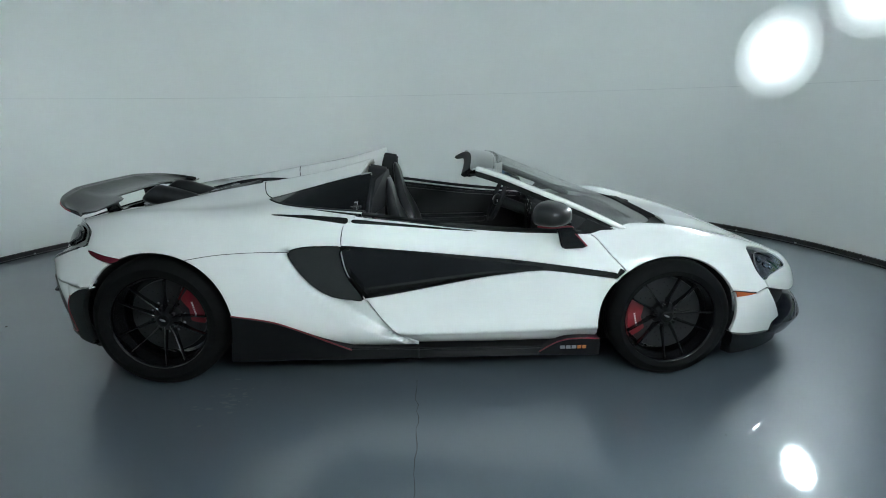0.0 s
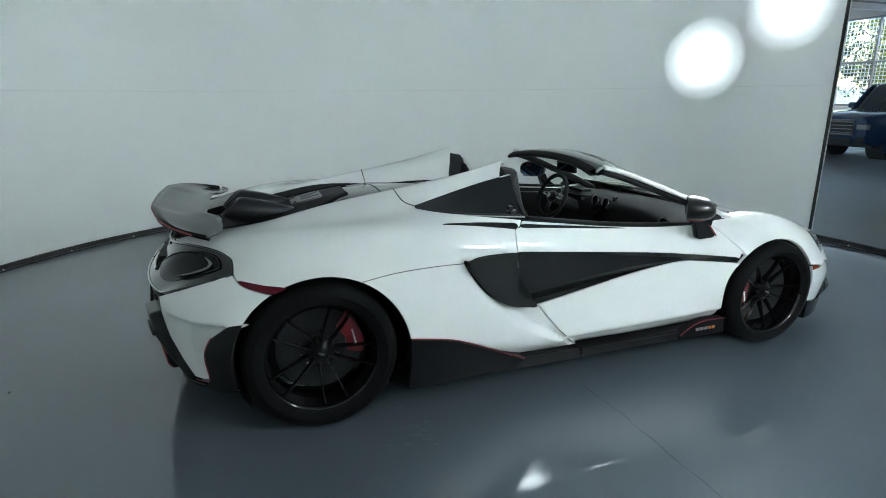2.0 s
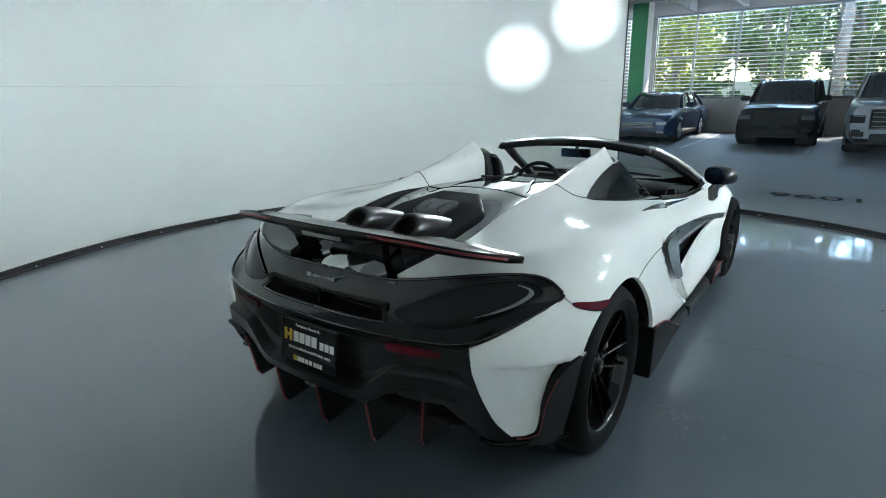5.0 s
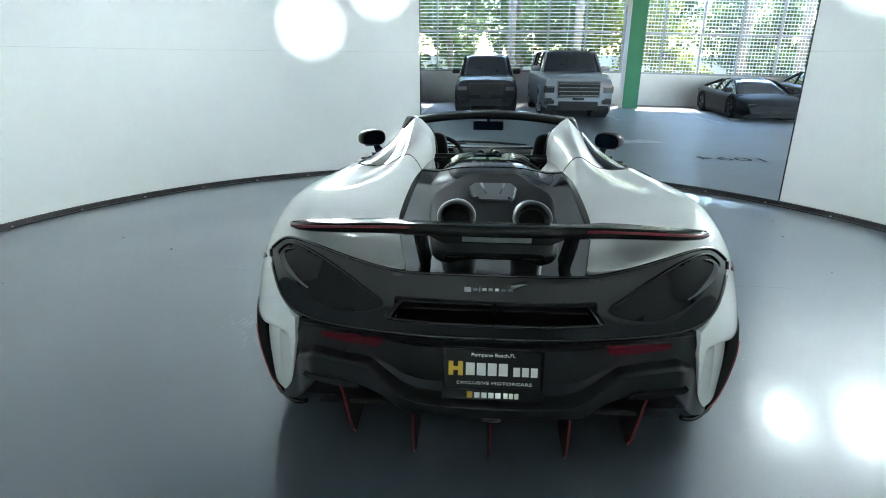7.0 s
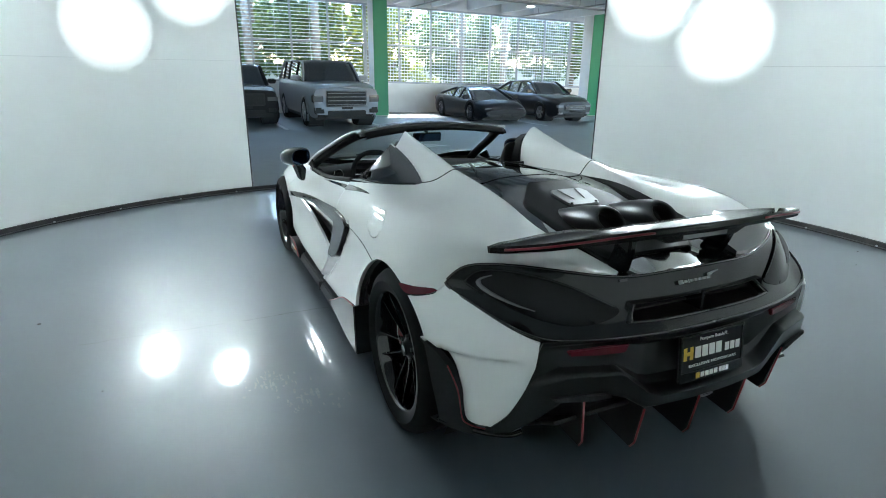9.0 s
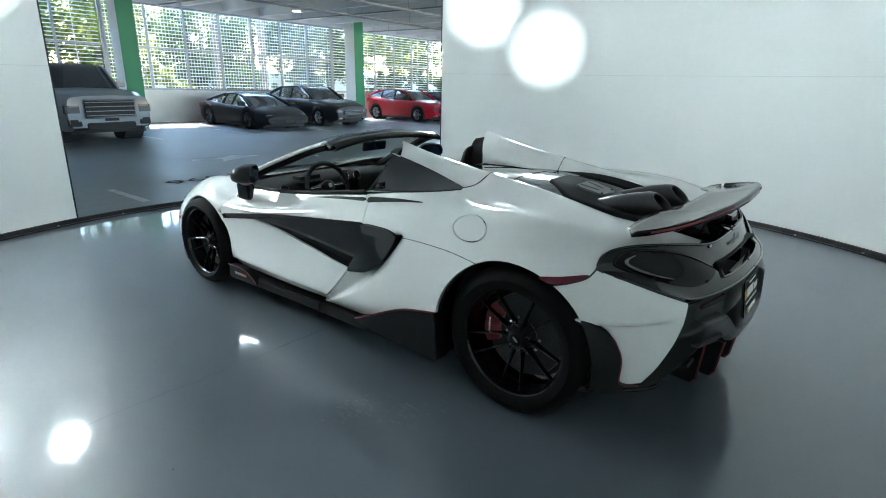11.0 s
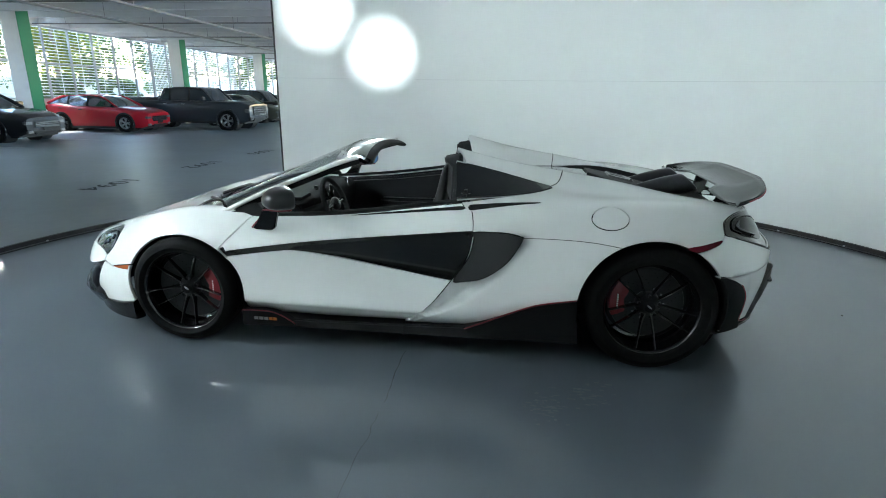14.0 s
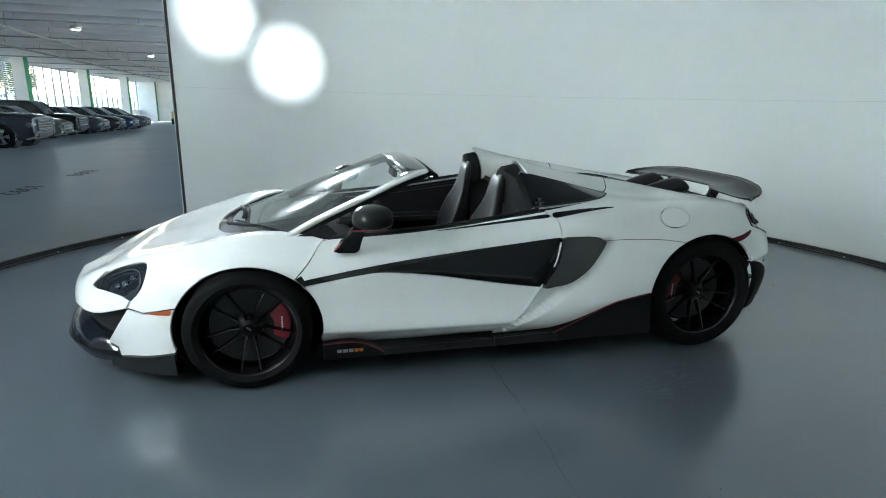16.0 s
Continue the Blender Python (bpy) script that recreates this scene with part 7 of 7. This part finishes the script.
# door mirrors
for m in (1, -1):
    head_m = Matrix.Translation((m * .930, .645, .888)) @ Euler((0, 0, radians(-m * 40))).to_matrix().to_4x4() @ Matrix.Scale(.93, 4)
    v, f, n = [], [], 24
    prof = [(.092, .02, -.008), (.087, .36, -.008), (.070, .66, -.006), (.038, .88, -.003), (.0, .975, .0), (-.035, 1.0, .0), (-.062, .975, .0), (-.068, .92, .0)]
    for yy, k, dz in prof:
        for i in range(n):
            a = 2 * math.pi * i / n
            c, s_ = math.cos(a), math.sin(a)
            xx = .114 * k * math.copysign(abs(c) ** .75, c)
            zz_ = (.072 if s_ > 0 else .060) * k * math.copysign(abs(s_) ** .75, s_) + dz
            v.append((m * xx, yy, zz_))
    for i in range(len(prof) - 1):
        for k in range(n):
            q = (i * n + k, i * n + (k + 1) % n, (i + 1) * n + (k + 1) % n, (i + 1) * n + k)
            f.append(q if m < 0 else q[::-1])
    f.append(tuple(range(n)) if m > 0 else tuple(range(n))[::-1])
    mir = raw("door_mirror", [tuple(head_m @ Vector(p)) for p in v], f, CARBON, car, "carbon door mirror on a black stalk", smooth=True)
    bm = bmesh.new()
    g = [bm.verts.new(head_m @ Vector((m * .102 * math.copysign(abs(math.cos(a)) ** .7, math.cos(a)), -.065, .058 * math.copysign(abs(math.sin(a)) ** .7, math.sin(a))))) for a in np.linspace(0, 2 * math.pi, 28, False)]
    bm.faces.new(g)
    part("mirror_glass", bm, MIRRORGLASS, mir)
    bm = bmesh.new()
    g = [bm.verts.new(head_m @ Vector((m * .104 * math.copysign(abs(math.cos(a)) ** .7, math.cos(a)), -.062, .060 * math.copysign(abs(math.sin(a)) ** .7, math.sin(a))))) for a in np.linspace(0, 2 * math.pi, 28, False)]
    bm.faces.new(g)
    part("mirror_back", bm, MATTE, mir)
    stalk = plate("mirror_stalk", [(.735, .850), (.655, .852), (.680, .79), (.700, .708), (.72, .698), (.820, .700), (.832, .715), (.795, .76), (.752, .81)], lambda y, z: .885 if z > .8 else .850, lambda y, z: .925 if z > .8 else .885, GLOSS, mir, mirror=m < 0, bevel=.006)
    pipe("mirror_stripe", [(m * x, y, z) for x, y, z in smooth_loop([(.955, .560, .836), (.948, .64, .826), (.925, .735, .826), (.890, .762, .79), (.886, .832, .712)], 5, False)], .0045, REDTRIM, mir, seg=6, label="red stripe")

# ---- wheels, skirts, splitter ----
def wheel(cy, cz, R, width, rim_r, caliper_ahead):
    """A wheel that faces +x, with its axle at the object's origin."""
    w = new("wheel")
    w.parent = car
    w["label"] = "black multi-spoke wheel with a red caliper"
    h = width / 2
    prof = [(rim_r - .006, -h + .01), (rim_r + .012, -h + .004), (R - .05, -h - .002), (R - .018, -h + .012), (R - .003, -h + .035)]
    for g in (-.055, -.018, .018, .055):
        prof += [(R, g - .006), (R - .006, g - .003), (R - .006, g + .003), (R, g + .006)]
    prof += [(R - .003, h - .035), (R - .018, h - .012), (R - .035, h - .002), (R - .05, h + .002), (R - .053, h + .004), (R - .058, h + .003), (rim_r + .014, h - .003), (rim_r + .004, h - .008), (rim_r - .006, h - .016)]
    t = raw("tyre", *lathe(prof, 72), RUBBER, w, smooth=True)
    t.data.set_sharp_from_angle(angle=radians(40))
    r0 = rim_r
    raw("rim", *lathe([(r0, -h + .01), (r0 - .018, -h + .03), (r0 - .022, -.02), (r0 - .022, h - .055), (r0 - .012, h - .035), (r0 - .012, h - .024), (r0 - .004, h - .014), (r0 + .004, h - .010), (r0 + .006, h - .016), (r0, h - .022)], 72), RIM, w, smooth=True)
    face = h - .02
    for k in range(10):
        pair = 5.5 if k % 2 else -5.5
        a = radians(36 * k + pair)
        a1 = radians(36 * k + pair * -.25)
        bm = bmesh.new()
        ring = []
        for r, wd, x1, dp, ang in ((.035, .009, face - .056, .045, a1), (.09, .0062, face - .046, .034, a1 + (a - a1) * .3), (r0 * .65, .0048, face - .024, .026, a1 + (a - a1) * .75), (r0 - .02, .0055, face - .006, .024, a)):
            c, s = math.cos(ang), math.sin(ang)
            ring.append([bm.verts.new((x, r * c - d * s, r * s + d * c)) for x, d in ((x1, -wd * .6), (x1, wd * .6), (x1 - dp, wd), (x1 - dp, -wd))])
        for i in range(3):
            for j in range(4):
                bm.faces.new((ring[i][j], ring[i][(j + 1) % 4], ring[i + 1][(j + 1) % 4], ring[i + 1][j]))
        bm.faces.new(ring[0]), bm.faces.new(ring[-1][::-1])
        rounded("spoke", bm, RIM, w, .002)
    hub = raw("hub", *lathe([(0, face - .036), (.028, face - .036), (.031, face - .040), (.034, face - .05), (.060, face - .060), (.068, face - .078), (.070, face - .11)], 40), HUBBLACK, w, smooth=True)
    raw("hub_ring", *lathe([(.027, face - .0355), (.029, face - .033), (.031, face - .036)], 32), HUBBLACK, hub, smooth=True)
    v, f = tube([(face - .034, .012, -.006), (face - .034, .0, .002), (face - .034, -.012, .012)], lambda q: .006 * math.sin(math.pi * (.15 + .7 * q)), 6)
    raw("hub_mark", v, f, SILVERTEXT, hub, smooth=True)
    for k in range(5):
        a = radians(72 * k + 18)
        part("wheel_bolt", rod((face - .07, .056 * math.cos(a), .056 * math.sin(a)), (face - .046, .056 * math.cos(a), .056 * math.sin(a)), .009, seg=6), HUBBLACK, hub)
    disc = raw("brake_disc", *lathe([(.07, -.005), (.07, .008), (.095, .010), (.197, .010), (.199, .006), (.199, -.022), (.10, -.026)], 64), DISCMETAL, w, smooth=True)
    disc.data.set_sharp_from_angle(angle=radians(40))
    # added black disc that keeps bright floor from showing through the spokes
    raw("dust_shield", *lathe([(.05, -.05), (r0 - .03, -.05), (r0 - .03, -.06), (.05, -.06)], 48), MATTE, w, smooth=False)
    bm = bmesh.new()
    for k in range(12):
        for j, rr in enumerate((.115, .135, .155, .175)):
            a = radians(30 * k + 7 * j)
            add_cyl(bm, (.0095, rr * math.cos(a), rr * math.sin(a)), (.0108, rr * math.cos(a), rr * math.sin(a)), .004, seg=6)
    tagged(part("disc_holes", bm, MATTE, disc), kind="stuff")
    for k in range(10):
        a = radians(36 * k)
        part("disc_bolt", rod((.008, .088 * math.cos(a), .088 * math.sin(a)), (.018, .088 * math.cos(a), .088 * math.sin(a)), .007, seg=8), CHROME, disc)
    # caliper: an arc with two lobes
    mid = 8 if caliper_ahead else 172
    ring = []
    bm = bmesh.new()
    n = 14
    for i in range(n + 1):
        a = radians(mid - 31 + 62 * i / n)
        lobe = .012 * abs(math.sin(math.pi * 2 * i / n))
        r1, r2 = .128 - lobe * .5, .204 + lobe * .3
        ring.append([bm.verts.new((x, r * math.cos(a), r * math.sin(a))) for x, r in ((.004 + .03, r1), (.04 + lobe, (r1 + r2) / 2), (.036, r2), (-.03, r2), (-.03, r1))])
    for i in range(n):
        for j in range(5):
            bm.faces.new((ring[i][j], ring[i][(j + 1) % 5], ring[i + 1][(j + 1) % 5], ring[i + 1][j]))
    bm.faces.new(ring[0]), bm.faces.new(ring[-1][::-1])
    cal = rounded("brake_caliper", bm, CALIPER, w, .004, "red brake caliper")
    a = radians(mid)
    bm = bmesh.new()
    for k in range(6):
        add_box(bm, -.0005, -.004, k * .013 - .04, .001, .004, k * .013 - .032)
    mark = part("caliper_mark", bm, WHITETEXT, cal)
    mark.matrix_local = Matrix.Translation((.0535, .166 * math.cos(a), .166 * math.sin(a)))
    return w


for (cy, cz), R, width, rr, xc, ahead in ((REAR_AXLE, .353, .285, .257, .802, True), (FRONT_AXLE, .320, .235, .243, .838, False)):
    w = wheel(cy, cz, R, width, rr, ahead)
    w.matrix_local = pose(xc, cy, R, 12, 0, 0)
    other = wheel(cy, cz, R, width, rr, not ahead)
    other.matrix_local = pose(-xc, cy, R, 0, 0, 180)

for m in (False, True):
    sg = -1 if m else 1
    sill = plate("side_sill", [(.905, .180), (.5, .176), (-.04, .182), (-.5, .20), (-1.0, .22), (-1.0, .148), (-.5, .138), (0, .134), (.5, .134), (.905, .136)], .80, lambda y, z: (.950 if z < .16 else .930) + .012 * (y < -.4), SILLBLACK, car, mirror=m, bevel=.008, label="satin carbon side sill")
    part("sill_joint", box(sg * .80, -.056, .130, sg * .953, -.048, .186), MATTE, sill)
    plate("skirt_front", smooth_loop([(.905, .228), (.80, .232), (.72, .226), (.65, .200), (.585, .160)], 4, False).tolist() + [(.585, .14), (.905, .135)], .90, lambda y, z: .958, SILLBLACK, sill, mirror=m, bevel=.005)
    pipe("skirt_stripe", [(sg * .960, y, z + .001) for y, z in smooth_loop([(.905, .229), (.80, .233), (.72, .227), (.65, .201), (.585, .161)], 4, False)], .003, REDTRIM, sill, seg=6)
    rb = plate("skirt_rear", [(-.40, .196), *[tuple(p) for p in smooth_loop([(-.518, .247), (-.701, .331), (-.818, .372), (-1.0, .407)], 4, False)], (-1.005, .30), (-1.02, .155), (-.8, .150), (-.42, .170)], .90, lambda y, z: float(np.interp(y, [-1.0, -.4], [.992, .964])), SILLBLACK, sill, mirror=m, bevel=.005)
    pipe("skirt_stripe", [(sg * float(np.interp(y, [-1.0, -.4], [.993, .966])), y, z + .002) for y, z in smooth_loop([(-.40, .196), (-.518, .248), (-.701, .332), (-.818, .373), (-1.0, .408)], 5, False)], .0033, REDTRIM, sill, seg=6)
    # model badge as plain bars
    bm = bmesh.new()
    y0, y1 = (.832, .742) if m else (.780, .832)
    for k in range(3):
        add_box(bm, sg * .957, y0 - k * .030, .176, sg * .9605, y0 - .024 - k * .030, .193)
    part("model_badge", bm, SILVERTEXT, sill)
    bm = bmesh.new()
    for k in range(2):
        add_box(bm, sg * .957, y1 - k * .026, .176, sg * .9605, y1 - .020 - k * .026, .193)
    part("model_badge", bm, ORANGETEXT, sill)

# gloss chin below the nose, side lips under the cheeks, dark mouth behind
plan = smooth_loop([(0, 2.335), (.18, 2.325), (.34, 2.295), (.50, 2.245), (.62, 2.170), (.70, 2.085), (.755, 1.99), (.775, 1.93)], 6, False)
tang = np.gradient(plan, axis=0)
tang /= np.linalg.norm(tang, axis=1)[:, None]
sill_e = body(yz([(1.978, .150), (1.94, .155), (1.878, .172), (1.75, .190), (1.632, .212)], 6))


def loft_strip(name, rings, mat, label):
    k = len(rings[0])
    v = [tuple(p) for r in rings for p in r]
    f = [(i * k + j, i * k + (j + 1) % k, i * k + k + (j + 1) % k, i * k + k + j) for i in range(len(rings) - 1) for j in range(k)]
    bm = bmesh.new()
    vs = [bm.verts.new(p) for p in v]
    for q in f + [tuple(range(k)), tuple((len(rings) - 1) * k + j for j in range(k))]:
        bm.faces.new([vs[j] for j in q])
    bmesh.ops.recalc_face_normals(bm, faces=bm.faces)
    ob = part(name, bm, mat, car, label, True)
    ob.data.set_sharp_from_angle(angle=radians(32))
    return ob


for m in (1, -1):
    rings = []
    for i, (p, t) in enumerate(zip(plan, tang)):
        k = i / (len(plan) - 1)
        drop = .07 * max(0, (k - .55) / .45)
        ring = []
        for d, z in ((-.15, .325), (-.11, .320), (-.065, .305), (-.030, .272), (-.010, .235), (0, .205), (-.010, .180), (-.045, .120), (-.075, .098), (-.15, .092)):
            z = z - drop * min(max((z - .20) / .14, 0), 1)
            ring.append((m * (p[0] - t[1] * d), p[1] + t[0] * d, z))
        rings.append(ring)
    loft_strip("front_chin", rings, CHIN, "gloss black front chin with a sharp edge")
    rings = []
    for p, q in zip(sill_e, np.gradient(sill_e, axis=0)):
        n = np.array((-q[1], q[0])) / np.hypot(q[0], q[1])
        rings.append([(m * (p[0] + n[0] * d), p[1] + n[1] * d, z) for d, z in ((.002, p[2] + .004), (.014, p[2] - .002), (.016, p[2] - .012), (.008, .094), (-.06, .086), (-.06, p[2]))])
    loft_strip("side_lip", rings, GLOSS, "black lip below the front wing")
    mouth = np.concatenate([np.stack([np.zeros(8), np.linspace(.05, 2.2, 8)], 1), yz([(2.26, .38), (2.16, .39), (2.08, .39), (2.0, .40), (1.86, .45), (1.93, .31), (2.03, .165)], 4), np.stack([np.linspace(2.0, 0, 10), np.full(10, .05)], 1)[1:]])
    skin("front_mouth", mouth, MATTE, car, mirror=m < 0, off=-.05, lip=.01, label="black front intake")
# floor pan
part("floor_pan", box(-.70, -1.0, .12, .70, 1.90, .15), MATTE, car)
